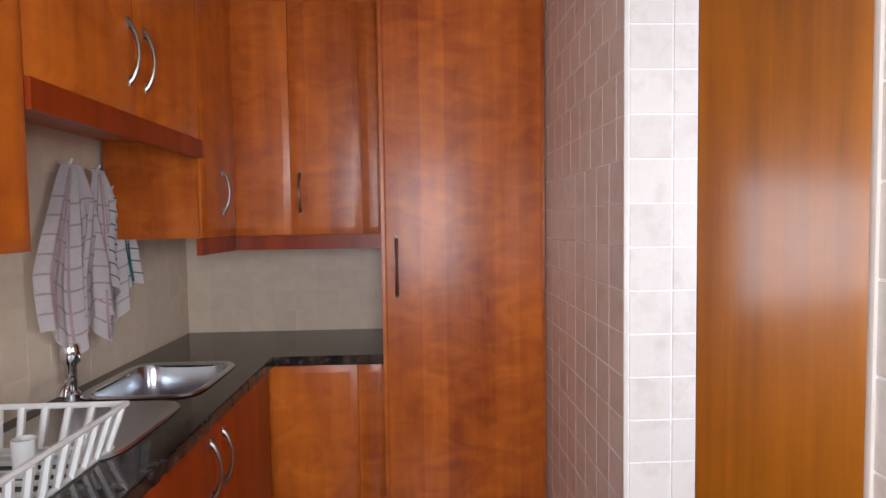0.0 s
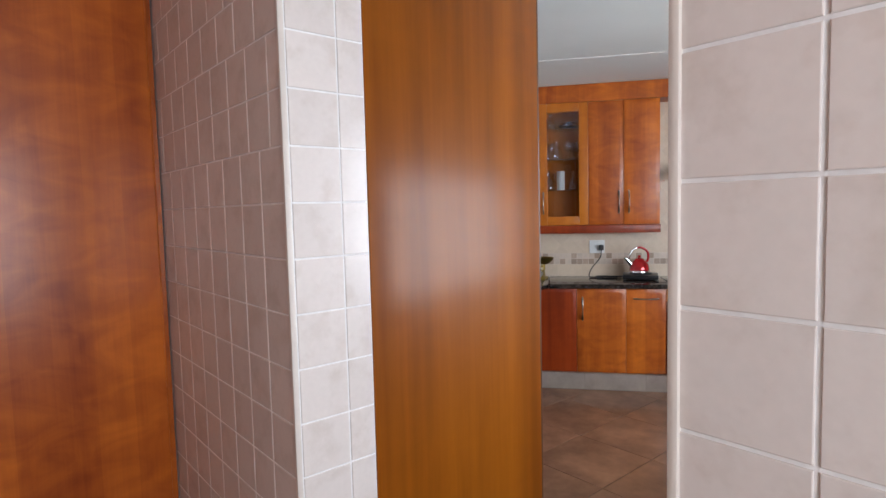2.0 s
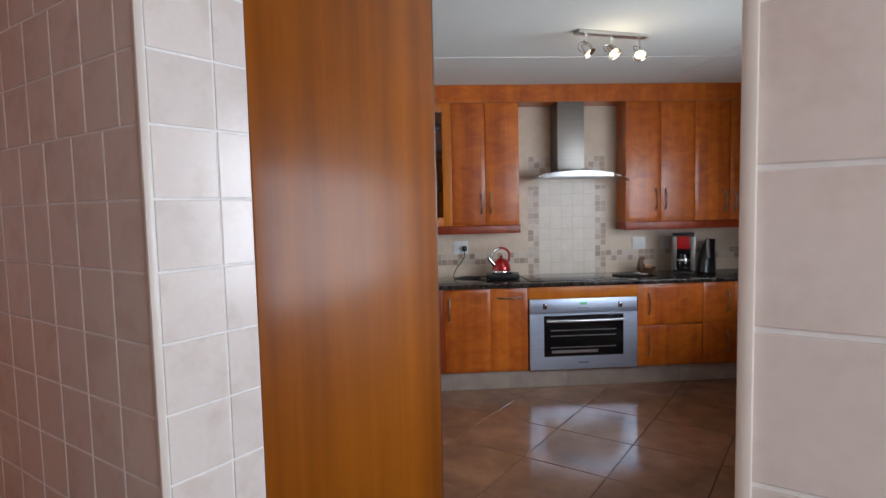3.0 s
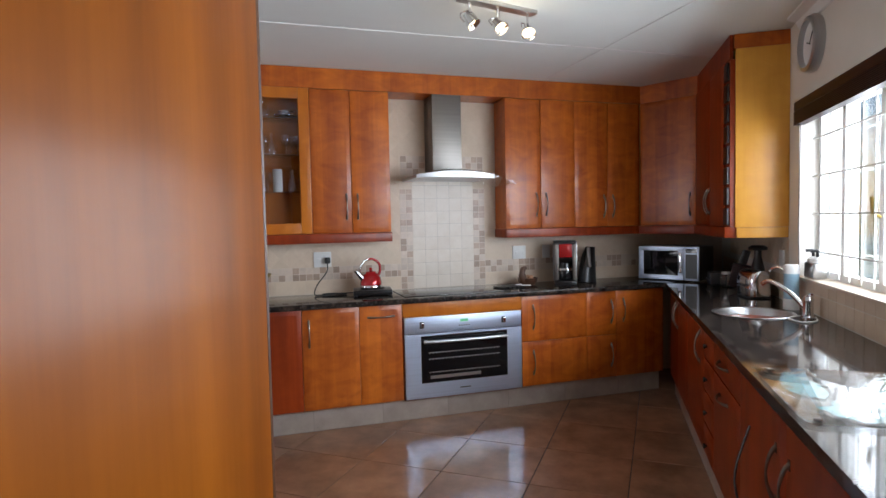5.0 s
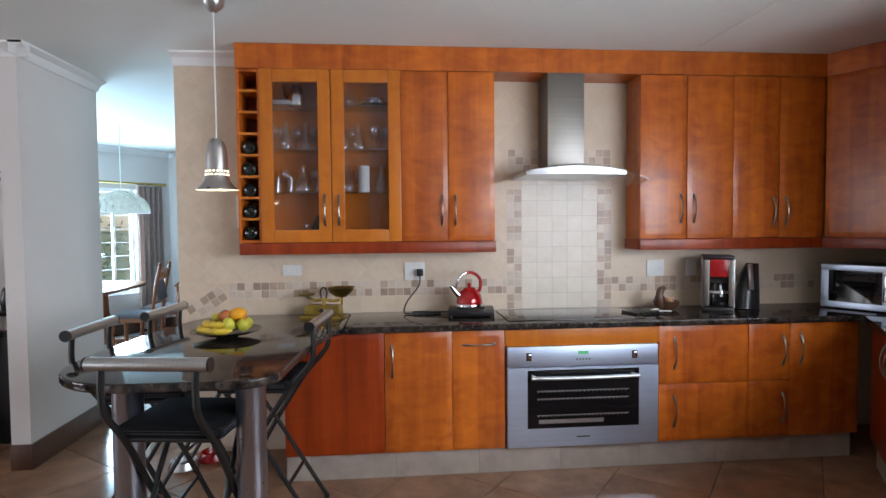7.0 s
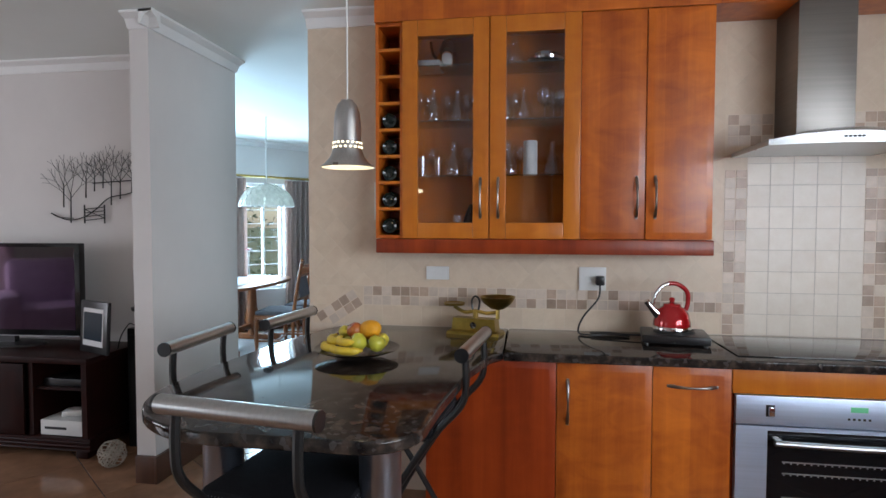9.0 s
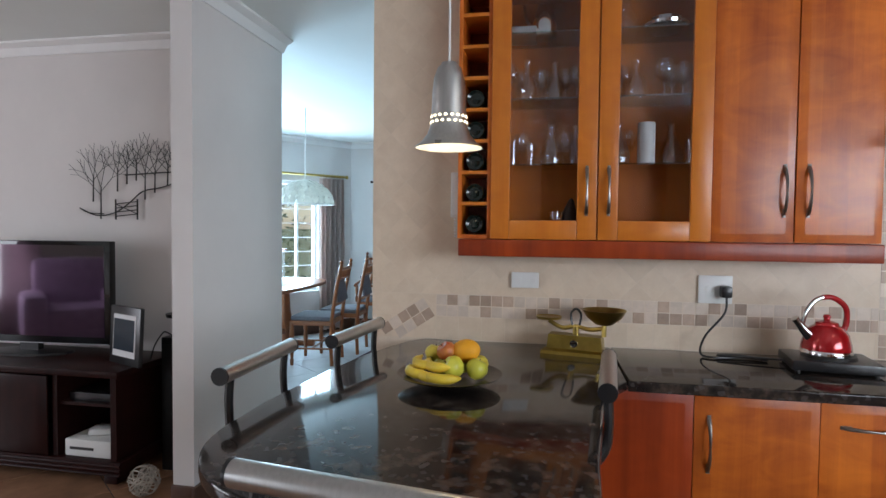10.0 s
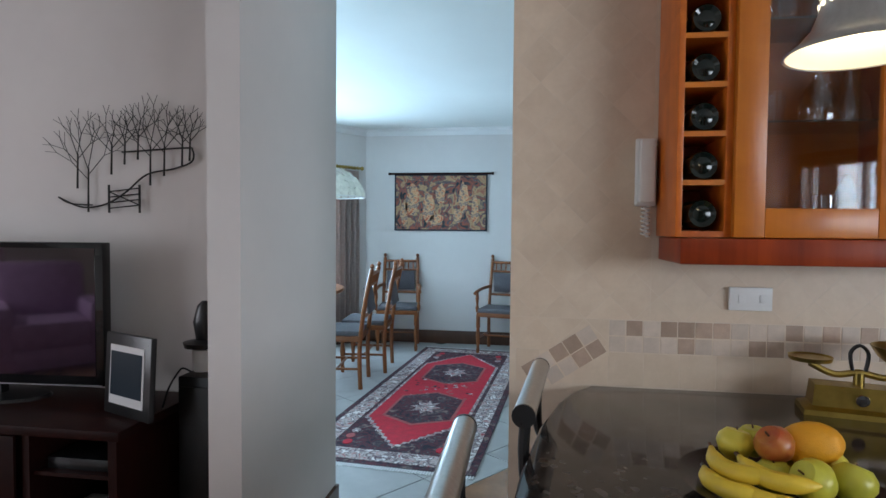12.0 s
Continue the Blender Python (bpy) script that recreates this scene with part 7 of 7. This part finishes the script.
o = thing("game_console", TVM @ pose(-0.2, 0.15, 0.125) @ Matrix.Diagonal((1.05, 1.0, 1.25, 1)), "white games console lying in the open shelf", "game console")
part("body", boxes((-0.13, 0.14, -0.13, 0.13, 0.0, 0.075), bevel=0.008), WHITEP, o)
part("controller", boxes((-0.06, 0.08, -0.07, 0.03, 0.076, 0.105), bevel=0.012), WHITEP, o, "", pose(0, 0, 0, 0, 0, 20))
part("disc_slot", boxes((-0.1, 0.04, -0.1315, -0.1295, 0.03, 0.042)), BLACKP, o)
o = thing("television", TVM @ pose(-0.80, 0.24, 0.612, 0, 0, 4), "black flat television with a glossy screen", "television")
part("bezel", boxes((-0.53, 0.53, 0.0, 0.05, 0.06, 0.665), bevel=0.006), BLACKG, o)
part("screen", boxes((-0.495, 0.495, -0.003, 0.0, 0.105, 0.64)), TVGLASS, o, "glossy dark screen")
part("stand_base", loft([ellipse(0, 0.03, 0, 0.26, 0.13), ellipse(0, 0.03, 0.012, 0.25, 0.12), ellipse(0, 0.03, 0.018, 0.1, 0.05)]), BLACKP, o)
part("neck", boxes((-0.06, 0.06, 0.01, 0.05, 0.012, 0.07)), BLACKP, o)
part("lower_strip", boxes((-0.52, 0.52, -0.004, 0.0, 0.063, 0.066)), STEEL, o)
o = thing("photo_frame", TVM @ pose(-0.048, 0.11, 0.612, -3, 0, -22) @ Matrix.Scale(1.09, 4), "dark digital photo frame with a white mount leaning on the stand", "photo frame")
part("frame", boxes((-0.135, 0.135, 0.0, 0.022, 0.0, 0.29), bevel=0.004), BLACKP, o)
part("mount", boxes((-0.100, 0.100, -0.003, 0.0, 0.040, 0.250)), PAPER, o, "white mount")
part("screen", boxes((-0.092, 0.092, -0.005, -0.003, 0.072, 0.228)), SCREEN, o, "dark blue-grey screen")
o = thing("speaker", TVM @ pose(0.27, 0.22, 0), "tall black loudspeaker box beside the television stand", "loudspeaker")
part("cabinet", boxes((-0.17, 0.17, 0, 0.24, 0.0, 0.75), bevel=0.008), BLACKP, o)
part("grille", boxes((-0.155, 0.155, -0.008, 0, 0.05, 0.71), bevel=0.003), BLACKM, o)
o = thing("ornament", TVM @ pose(0.145, 0.33, 0.75), "dark carved ornament with a white pot behind", "ornament")
part("pot", lathe([(0, 0), (0.04, 0), (0.045, 0.09), (0, 0.09)], 16), WHITEP, o)
part("disc", lathe([(0.03, 0.09), (0.075, 0.1), (0.08, 0.12), (0.03, 0.13)], 16), BLACKP, o)
part("upright", loft([ellipse(0, 0, 0.12, 0.03, 0.02), ellipse(0, 0, 0.2, 0.045, 0.025), ellipse(0.005, 0, 0.27, 0.03, 0.02), ellipse(0.005, 0, 0.29, 0.01, 0.01)]), BLACKP, o)
solid("speaker_lead", tube(curve([TVM @ Vector((0.02, 0.24, 0.615)), TVM @ Vector((0.06, 0.22, 0.70)), TVM @ Vector((0.09, 0.24, 0.762)), TVM @ Vector((0.105, 0.25, 0.775)), TVM @ Vector((0.12, 0.28, 0.754))], 6), 0.004, 6), BLACKP, Matrix(), "thin black lead behind the photo frame", "cable")
# twig ball
tb = bmesh.new()
for k in range(16):
    ax = Vector((rr_.gauss(0, 1), rr_.gauss(0, 1), rr_.gauss(0, 1))).normalized()
    p = ax.orthogonal().normalized()
    q = ax.cross(p)
    tube([0.075 * (math.cos(t) * p + math.sin(t) * q) + Vector((0, 0, 0.08)) for t in [2 * math.pi * i / 20 for i in range(20)]], 0.0035, 5, tb, True)
solid("twig_ball", tb, mat("grey_twig", (0.42, 0.37, 0.31), 0.8, vary=0.4, scale=40), pose(5.72, 2.86, 0.0), "grey woven twig ball on the floor", "ornament")

# wrought iron tree picture
AM = pose(6.262, 3.40, 0, 0, 0, -90)  # x to the right, along -y


def wire_tree(bm, x, z0, h, seed, spread=0.5):
    r = random.Random(seed)
    tube([(x, -0.012, z0), (x + 0.004, -0.012, z0 + h * 0.45)], [0.0046, 0.0034], 6, bm)
    def grow(p, ang, ln, depth):
        q = (p[0] + ln * math.sin(ang), p[1] + ln * math.cos(ang))
        tube([(p[0], -0.012, p[1]), (q[0], -0.012 - 0.002 * depth, q[1])], 0.0020 - 0.0004 * depth, 5, bm)
        if depth < 2:
            for s in (-1, 1):
                grow(q, ang + s * r.uniform(0.22, spread), ln * r.uniform(0.55, 0.78), depth + 1)
    for f, a in ((0.33, -0.8), (0.38, 0.75), (0.43, -0.36), (0.45, 0.22)):
        grow((x + 0.003, z0 + h * f), a, h * 0.265, 0)


art = thing("metal_wall_art", AM, "black wire wall sculpture of bare trees, path and gate", "wall art")
for x, z, h, sd in ((-0.169, 1.408, 0.44, 1), (-0.222, 1.514, 0.345, 2), (-0.052, 1.576, 0.30, 3), (0.013, 1.62, 0.24, 4), (0.078, 1.641, 0.25, 8), (0.137, 1.527, 0.385, 5), (0.204, 1.568, 0.31, 6), (0.29, 1.609, 0.27, 7), (0.326, 1.633, 0.22, 9)):
    bm = bmesh.new()
    wire_tree(bm, x, z, h, sd)
    part("tree", bm, BLACKM, art)
part("path", tube(curve([(-0.32, -0.01, 1.475), (-0.2, -0.01, 1.43), (-0.08, -0.01, 1.445), (0.02, -0.01, 1.50), (0.12, -0.01, 1.575), (0.25, -0.01, 1.60), (0.335, -0.01, 1.63), (0.34, -0.01, 1.68), (0.30, -0.01, 1.69), (0.0, -0.01, 1.675)], 6), 0.004, 6), BLACKM, art)
part("path", tube(curve([(-0.32, -0.01, 1.475), (-0.26, -0.01, 1.447), (-0.15, -0.01, 1.44)], 5), 0.0035, 6), BLACKM, art)
gm = bmesh.new()
for x in (-0.065, 0.085):
    tube([(x, -0.012, 1.405), (x, -0.012, 1.53)], 0.005, 6, gm)
for z in (1.425, 1.45, 1.475, 1.50):
    tube([(-0.065, -0.012, z), (0.085, -0.012, z + 0.015)], 0.003, 5, gm)
tube([(-0.065, -0.012, 1.50), (0.085, -0.012, 1.44)], 0.003, 5, gm)
part("gate", gm, BLACKM, art, "little five-barred gate")

# armchair and curtains opposite the screen
o = thing("lounge_armchair", pose(3.0, 5.75, 0, 0, 0, -132), "dusky purple upholstered armchair facing the television", "armchair")
part("seat", boxes((-0.32, 0.32, -0.32, 0.36, 0.2, 0.46), bevel=0.06), LEATHER, o)
part("base", boxes((-0.44, 0.44, -0.40, 0.36, 0.03, 0.22), bevel=0.03), LEATHER, o)
part("backrest", boxes((-0.38, 0.38, -0.50, -0.26, 0.3, 1.02), bevel=0.09), LEATHER, o, "", pose(0, 0, 0, 6, 0, 0))
for s in (-1, 1):
    part("arm", boxes((s * 0.40 - 0.11, s * 0.40 + 0.11, -0.42, 0.38, 0.1, 0.62), bevel=0.07), LEATHER, o)
    for y in (-0.34, 0.3):
        part("foot", lathe([(0, 0), (0.025, 0), (0.03, 0.04), (0, 0.04)], 10), DARKWOOD, o, "", pose(s * 0.38, y, 0))
for x in (2.62, 4.85):
    solid("curtain", curtain_mesh(0.6, 2.1, 7), mat("lilac_curtain_cloth", (0.66, 0.52, 0.60), 0.9, vary=0.2, scale=30, sheen=0.3), pose(x, 6.72, 0.06), "lilac pleated living room curtain", "curtain", "living room curtains")
o = thing("window_3", Matrix(), "wide white framed living room window", "window", kind="structure")
part("window_frame", boxes((2.4, 2.45, 6.86, 6.92, 0.45, 2.15), (4.75, 4.8, 6.86, 6.92, 0.45, 2.15), (2.45, 4.75, 6.86, 6.92, 0.45, 0.5), (2.45, 4.75, 6.86, 6.92, 2.1, 2.15), (3.57, 3.63, 6.86, 6.92, 0.5, 2.1)), WHITEM, o)

# invented, unseen door frame round the living room fill lamp
o = thing("door_2", Matrix(), "added unseen door frame round a fill light in the living room wall", "door", kind="structure")
part("door_frame", boxes((-2.0, -1.94, 6.86, 6.92, 0.05, 2.1), (-0.06, 0.0, 6.86, 6.92, 0.05, 2.1), (-1.94, -0.06, 6.86, 6.92, 0.05, 0.12), (-1.94, -0.06, 6.86, 6.92, 2.04, 2.1), (-1.03, -0.97, 6.86, 6.92, 0.12, 2.04)), WHITEM, o)

# ---- outside the kitchen window ----
pier = structure("brick_pier", boxes((-0.985, -0.725, 0.965, 1.16, -0.12, 2.6)), GROUT, "rough brick pier outside the kitchen window", "pier", RIGHT)
bk = to_mesh("brick", boxes((-0.12, 0.12, -0.05, 0.05, -0.033, 0.033), bevel=0.006), BRICKM)
for k in range(14):
    b_ = new("brick", bk)
    b_.parent = pier
    b_.matrix_basis = pose(-0.855 + (0.01 if k % 2 else -0.01), 1.005, 0.95 + k * 0.077)
structure("neighbour_wall", boxes((-6, 5, 4.2, 4.4, -0.12, 3.2)), WARMP, "pale garden wall outside the kitchen window", "wall", RIGHT)
rl = random.Random(9)
hedge = bmesh.new()
for k in range(900):
    c = Vector((rl.uniform(-2.2, 0.6), rl.uniform(2.2, 3.0), rl.uniform(0.1, 2.2)))
    d1 = Vector((rl.gauss(0, 1), rl.gauss(0, 1), rl.gauss(0, 1))).normalized() * 0.06
    d2 = d1.orthogonal().normalized() * 0.028
    hedge.faces.new([hedge.verts.new(c + v) for v in (-d1, d2, d1, -d2)])
solid("garden_hedge", hedge, LEAF, DINE, "leafy green garden hedge outside the dining window", "hedge", kind="stuff")


# ---- tiles, plinths and floors ----
def tile_mesh(name, pts, material, gap=0.0020, rise=0.0018, cham=0.001):
    """A tile on the outline pts in the xz plane, facing -y from y = 0."""
    cx, cz = sum(p[0] for p in pts) / len(pts), sum(p[1] for p in pts) / len(pts)
    n = len(pts)
    def inset(d):
        out = []
        for i in range(n):
            a, b, c = Vector(pts[i - 1]), Vector(pts[i]), Vector(pts[(i + 1) % n])
            u, v = (b - a).normalized(), (c - b).normalized()
            n1, n2 = Vector((-u.y, u.x)), Vector((-v.y, v.x))
            k = 1 + n1.dot(n2)
            out.append(b + (n1 + n2) * (d / max(k, 0.25)))
        return out
    o1, o2 = inset(gap), inset(gap + cham)
    vs = [(p.x, 0, p.y) for p in o1] + [(p.x, -rise * 0.7, p.y) for p in o1] + [(p.x, -rise, p.y) for p in o2]
    fs = []
    for r in (0, n):
        for i in range(n):
            j = (i + 1) % n
            fs.append((r + i, r + j, r + n + j, r + n + i))
    fs.append(tuple(range(2 * n, 3 * n)))
    me = bpy.data.meshes.new(name)
    me.from_pydata(vs, [], fs)
    me.materials.append(material)
    return me


def clip(poly, x0, x1, z0, z1):
    def cut(pts, axis, val, keep_more):
        out = []
        for i in range(len(pts)):
            a, b = pts[i - 1], pts[i]
            ia, ib = (a[axis] >= val) == keep_more, (b[axis] >= val) == keep_more
            if ia != ib:
                t = (val - a[axis]) / (b[axis] - a[axis])
                out.append((a[0] + t * (b[0] - a[0]), a[1] + t * (b[1] - a[1])))
            if ib:
                out.append(b)
        return out
    for axis, val, more in ((0, x0, True), (0, x1, False), (1, z0, True), (1, z1, False)):
        poly = cut(poly, axis, val, more)
        if len(poly) < 3:
            return []
    return poly


def area_of(p):
    return abs(sum(p[i - 1][0] * p[i][1] - p[i][0] * p[i - 1][1] for i in range(len(p)))) / 2


def lay(parent, m, polys, material, name="tile", keep=None, rest=None, **kw):
    """Lays tiles as pieces of their own where keep(cx, cz) holds; the others are joined into one part."""
    cache, joined = {}, []
    for pts in polys:
        cx, cz = sum(p[0] for p in pts) / len(pts), sum(p[1] for p in pts) / len(pts)
        loc = [(p[0] - cx, p[1] - cz) for p in pts]
        key = tuple((round(a, 4), round(b, 4)) for a, b in loc)
        if key not in cache:
            cache[key] = tile_mesh(name, loc, material, **kw)
        if keep is None or keep(cx, cz):
            t = new(name, cache[key])
            t.parent = parent
            t.matrix_basis = m @ pose(cx, 0, cz)
        else:
            joined.append((cache[key], cx, cz))
    if joined:
        vs, fs = [], []
        for me, cx, cz in joined:
            k = len(vs)
            vs += [(v.co.x + cx, v.co.y, v.co.z + cz) for v in me.vertices]
            fs += [tuple(k + i for i in p.vertices) for p in me.polygons]
        me = bpy.data.meshes.new("tile_field")
        me.from_pydata(vs, [], fs)
        me.materials.append(material)
        t = new("tile_field", me)
        t.parent = parent
        t.matrix_basis = m
        t["kind"] = "stuff"
        t["label"] = "joined field of further tiles"


def grid(x0, x1, z0, z1, pitch, ox, oz, pz=None):
    pz = pz or pitch
    out = []
    i0, i1 = math.floor((x0 - ox) / pitch), math.ceil((x1 - ox) / pitch)
    j0, j1 = math.floor((z0 - oz) / pz), math.ceil((z1 - oz) / pz)
    for i in range(i0, i1):
        for j in range(j0, j1):
            a, b = max(x0, ox + i * pitch), min(x1, ox + (i + 1) * pitch)
            c, d = max(z0, oz + j * pz), min(z1, oz + (j + 1) * pz)
            if b - a > 0.008 and d - c > 0.008:
                out.append([(a, c), (b, c), (b, d), (a, d)])
    return out


def diagonal(x0, x1, z0, z1, pitch, ox=0.0, oz=0.0):
    out, h = [], pitch / math.sqrt(2)
    for i in range(math.floor((x0 - ox) / h) - 1, math.ceil((x1 - ox) / h) + 2):
        for j in range(math.floor((z0 - oz) / h) - 1, math.ceil((z1 - oz) / h) + 2):
            if (i + j) % 2:
                continue
            cx, cz = ox + i * h, oz + j * h
            p = clip([(cx, cz - h), (cx + h, cz), (cx, cz + h), (cx - h, cz)], x0, x1, z0, z1)
            if len(p) >= 3 and area_of(p) > 2e-4:
                q = [p[k] for k in range(len(p)) if (Vector(p[k]) - Vector(p[k - 1])).length > 0.004]
                if len(q) >= 3:
                    out.append(q)
    return out


TP, TZ, TH = 0.1055, 0.0572, 0.1093
# scullery wall: near stretch, far stretch and both door reveals; x runs along the wall
NEARF = pose(0.003, 0, 0, 0, 0, -90)
lay(scul_wall, NEARF, grid(-0.012, 1.9, 0, CEIL, TP, -0.012, TZ, TH), TILE, keep=lambda x, z: 0.75 < z < 2.05 and x < 0.75)
for row in range(23):
    # most rows line up; a few are laid half a tile over
    z = TZ + row * TH - TH
    lay(scul_wall, NEARF, grid(-1.60, -0.764, max(0.0, z), min(CEIL, z + TH), TP, -0.764 + (TP / 2 if row in (15, 16, 18) else 0.0), TZ, TH), TILE, keep=lambda x, z: 0.75 < z < 2.05)
lay(scul_wall, pose(0.012, 0.76, 0), grid(0, 0.166, 0, 2.07, TP, 0.0, TZ, TH), TILE, keep=lambda x, z: 0.75 < z < 2.05)
lay(scul_wall, pose(0.178, 0.013, 0, 0, 0, 180), grid(0, 0.166, 0, 2.07, TP, 0.06, TZ, TH), TILE, keep=lambda x, z: 0.75 < z < 2.05)
lay(scul_back, pose(0, 2.283, 0), grid(-1.64, -0.604, SC, 1.40, TP, -1.64, SC), TILEB, gap=0.0012, rise=0.0007, cham=0.0004)
lay(scul_left, pose(-1.643, 0, 0, 0, 0, 90), grid(0.3, 2.28, SC, 1.80, TP, 2.28, SC), TILEB, gap=0.0012, rise=0.0007, cham=0.0004)

# splashback behind the hob
SP = pose(0, 0, 0)
BZ0, BZ1, TOPZ = CT + 0.104, CT + 0.204, 1.262
lay(hood_wall, SP, grid(0.02, 2.08, CT + 0.001, BZ0, 0.104, 0.30, CT) + grid(2.79, 5.1, CT + 0.001, BZ0, 0.104, 2.79, CT), TILEB, gap=0.0014, rise=0.0009, cham=0.0004)
lay(hood_wall, SP, grid(2.18, 2.69, CT + 0.001, 1.72, 0.102, 2.18, CT), TILEH, gap=0.0014, rise=0.0014, cham=0.0006)
structure("hob_grout", boxes((2.181, 2.689, -0.0006, 0.0, CT + 0.001, 1.72)), HOBGROUT, "tan grout bed between the cream hob tiles", "wall", HOOD)
mos = grid(0.30, 2.08, BZ0, BZ1, 0.05, 0.30, BZ0) + grid(2.79, 4.7, BZ0, BZ1, 0.05, 2.79, BZ0)
mos += grid(2.08, 2.18, CT + 0.001, 1.66, 0.05, 2.08, CT) + grid(2.69, 2.79, CT + 0.001, 1.66, 0.05, 2.69, CT)
mos += grid(2.09, 2.29, 1.77, 1.92, 0.05, 2.09, 1.77) + grid(2.58, 2.78, 1.77, 1.92, 0.05, 2.58, 1.77)
# the border drops away at an angle beside the table
for r in range(2):
    for k in range(7):
        quad = []
        for a, b in ((k, r), (k + 1, r), (k + 1, r + 1), (k, r + 1)):
            s, t = 0.05 * a, 0.05 * (b - 1)
            quad.append((0.297 - 0.83 * s - 0.558 * (t + 0.05), BZ0 - 0.558 * s + 0.83 * (t + 0.05)))
        if sum(quad[i - 1][0] * quad[i][1] - quad[i][0] * quad[i - 1][1] for i in range(4)) < 0:
            quad = quad[::-1]
        if min(p[1] for p in quad) > CT - 0.01:
            mos.append(quad)
rm = random.Random(17)
tone = [rm.random() < 0.42 for _ in mos]
lay(hood_wall, SP, [q for q, d in zip(mos, tone) if not d], MOSAIC, name="mosaic_tile", rise=0.0014, cham=0.0006, keep=lambda x, z: x < 2.85)
lay(hood_wall, SP, [q for q, d in zip(mos, tone) if d], MOSAICD, name="mosaic_tile", rise=0.0014, cham=0.0006, keep=lambda x, z: x < 2.85)
diag = diagonal(0.42, 2.08, BZ1, TOPZ, 0.102, 0.3, BZ1) + diagonal(2.79, 4.6, BZ1, TOPZ, 0.102, 2.79, BZ1)
diag += diagonal(0.002, 0.30, BZ0, BZ1, 0.102, 0.3, BZ1) + diagonal(0.002, 0.42, BZ1, 2.42, 0.102, 0.3, BZ1) + diagonal(1.97, 2.08, TOPZ, 2.35, 0.102, 2.08, BZ1) + diagonal(2.79, 2.875, TOPZ, 2.35, 0.102, 2.79, BZ1)
diag += diagonal(2.08, 2.79, 1.92, 2.35, 0.102, 2.08, BZ1)
lay(hood_wall, SP, diag, TILEB, keep=lambda x, z: x < 2.2, gap=0.0010, rise=0.0005, cham=0.0003)
lay(right_wall, pose(0, 0.6, 0), grid(-3.2, 1.4, CT + 0.001, 1.03, 0.102, 0, CT) + diagonal(-2.9, -1.25, 1.076, TOPZ, 0.102, 0, 1.076), TILEB, keep=lambda x, z: -1.3 < x < 0.6)
lay(pl, pose(0, -0.492, 0), grid(0.735, 4.10, 0.002, 0.146, 0.475, 1.34, 0.002, 0.3), PLTILE, name="plinth_tile")
lay(pl2, pose(0, 0.062, 0), grid(-2.15, 1.35, 0.002, 0.146, 0.475, -0.2, 0.002, 0.3), PLTILE, name="plinth_tile")

# floor tiles run with the scullery, half a metre square
FLOORM = DIAG @ pose(0, 0, -0.004, -90, 0, 0)
cells, grey_cells = [], []
for i in range(-12, 22):
    for j in range(-14, 16):
        x0, u0 = 3.576 + 0.5 * (i - 8), 1.37 + 0.5 * j
        w = DIAG @ Vector((x0 + 0.25, u0 + 0.25, 0))
        if not (-2.2 < w.x < 10.6 and -3.9 < w.y < 6.8):
            continue
        dining = w.x > 6.2 and w.y < 4.6
        for a, b in ((u0, min(u0 + 0.5, 4.65)), (max(u0, 4.65), u0 + 0.5)) if dining else ((u0, u0 + 0.5),):
            if b - a > 0.02:
                (grey_cells if dining and a >= 4.64 else cells).append([(x0, a), (x0 + 0.5, a), (x0 + 0.5, b), (x0, b)])


def near_floor(x, z):
    w = DIAG @ Vector((x, z, 0))
    return 2.2 < w.x < 9.6 and -2.2 < w.y < 3.9


lay(floor, FLOORM, cells, FTILE, name="floor_tile", keep=near_floor, gap=0.0025, rise=0.004, cham=0.002)
lay(floor, FLOORM, grey_cells, DTILE, name="floor_tile", keep=near_floor, gap=0.0025, rise=0.004, cham=0.002)
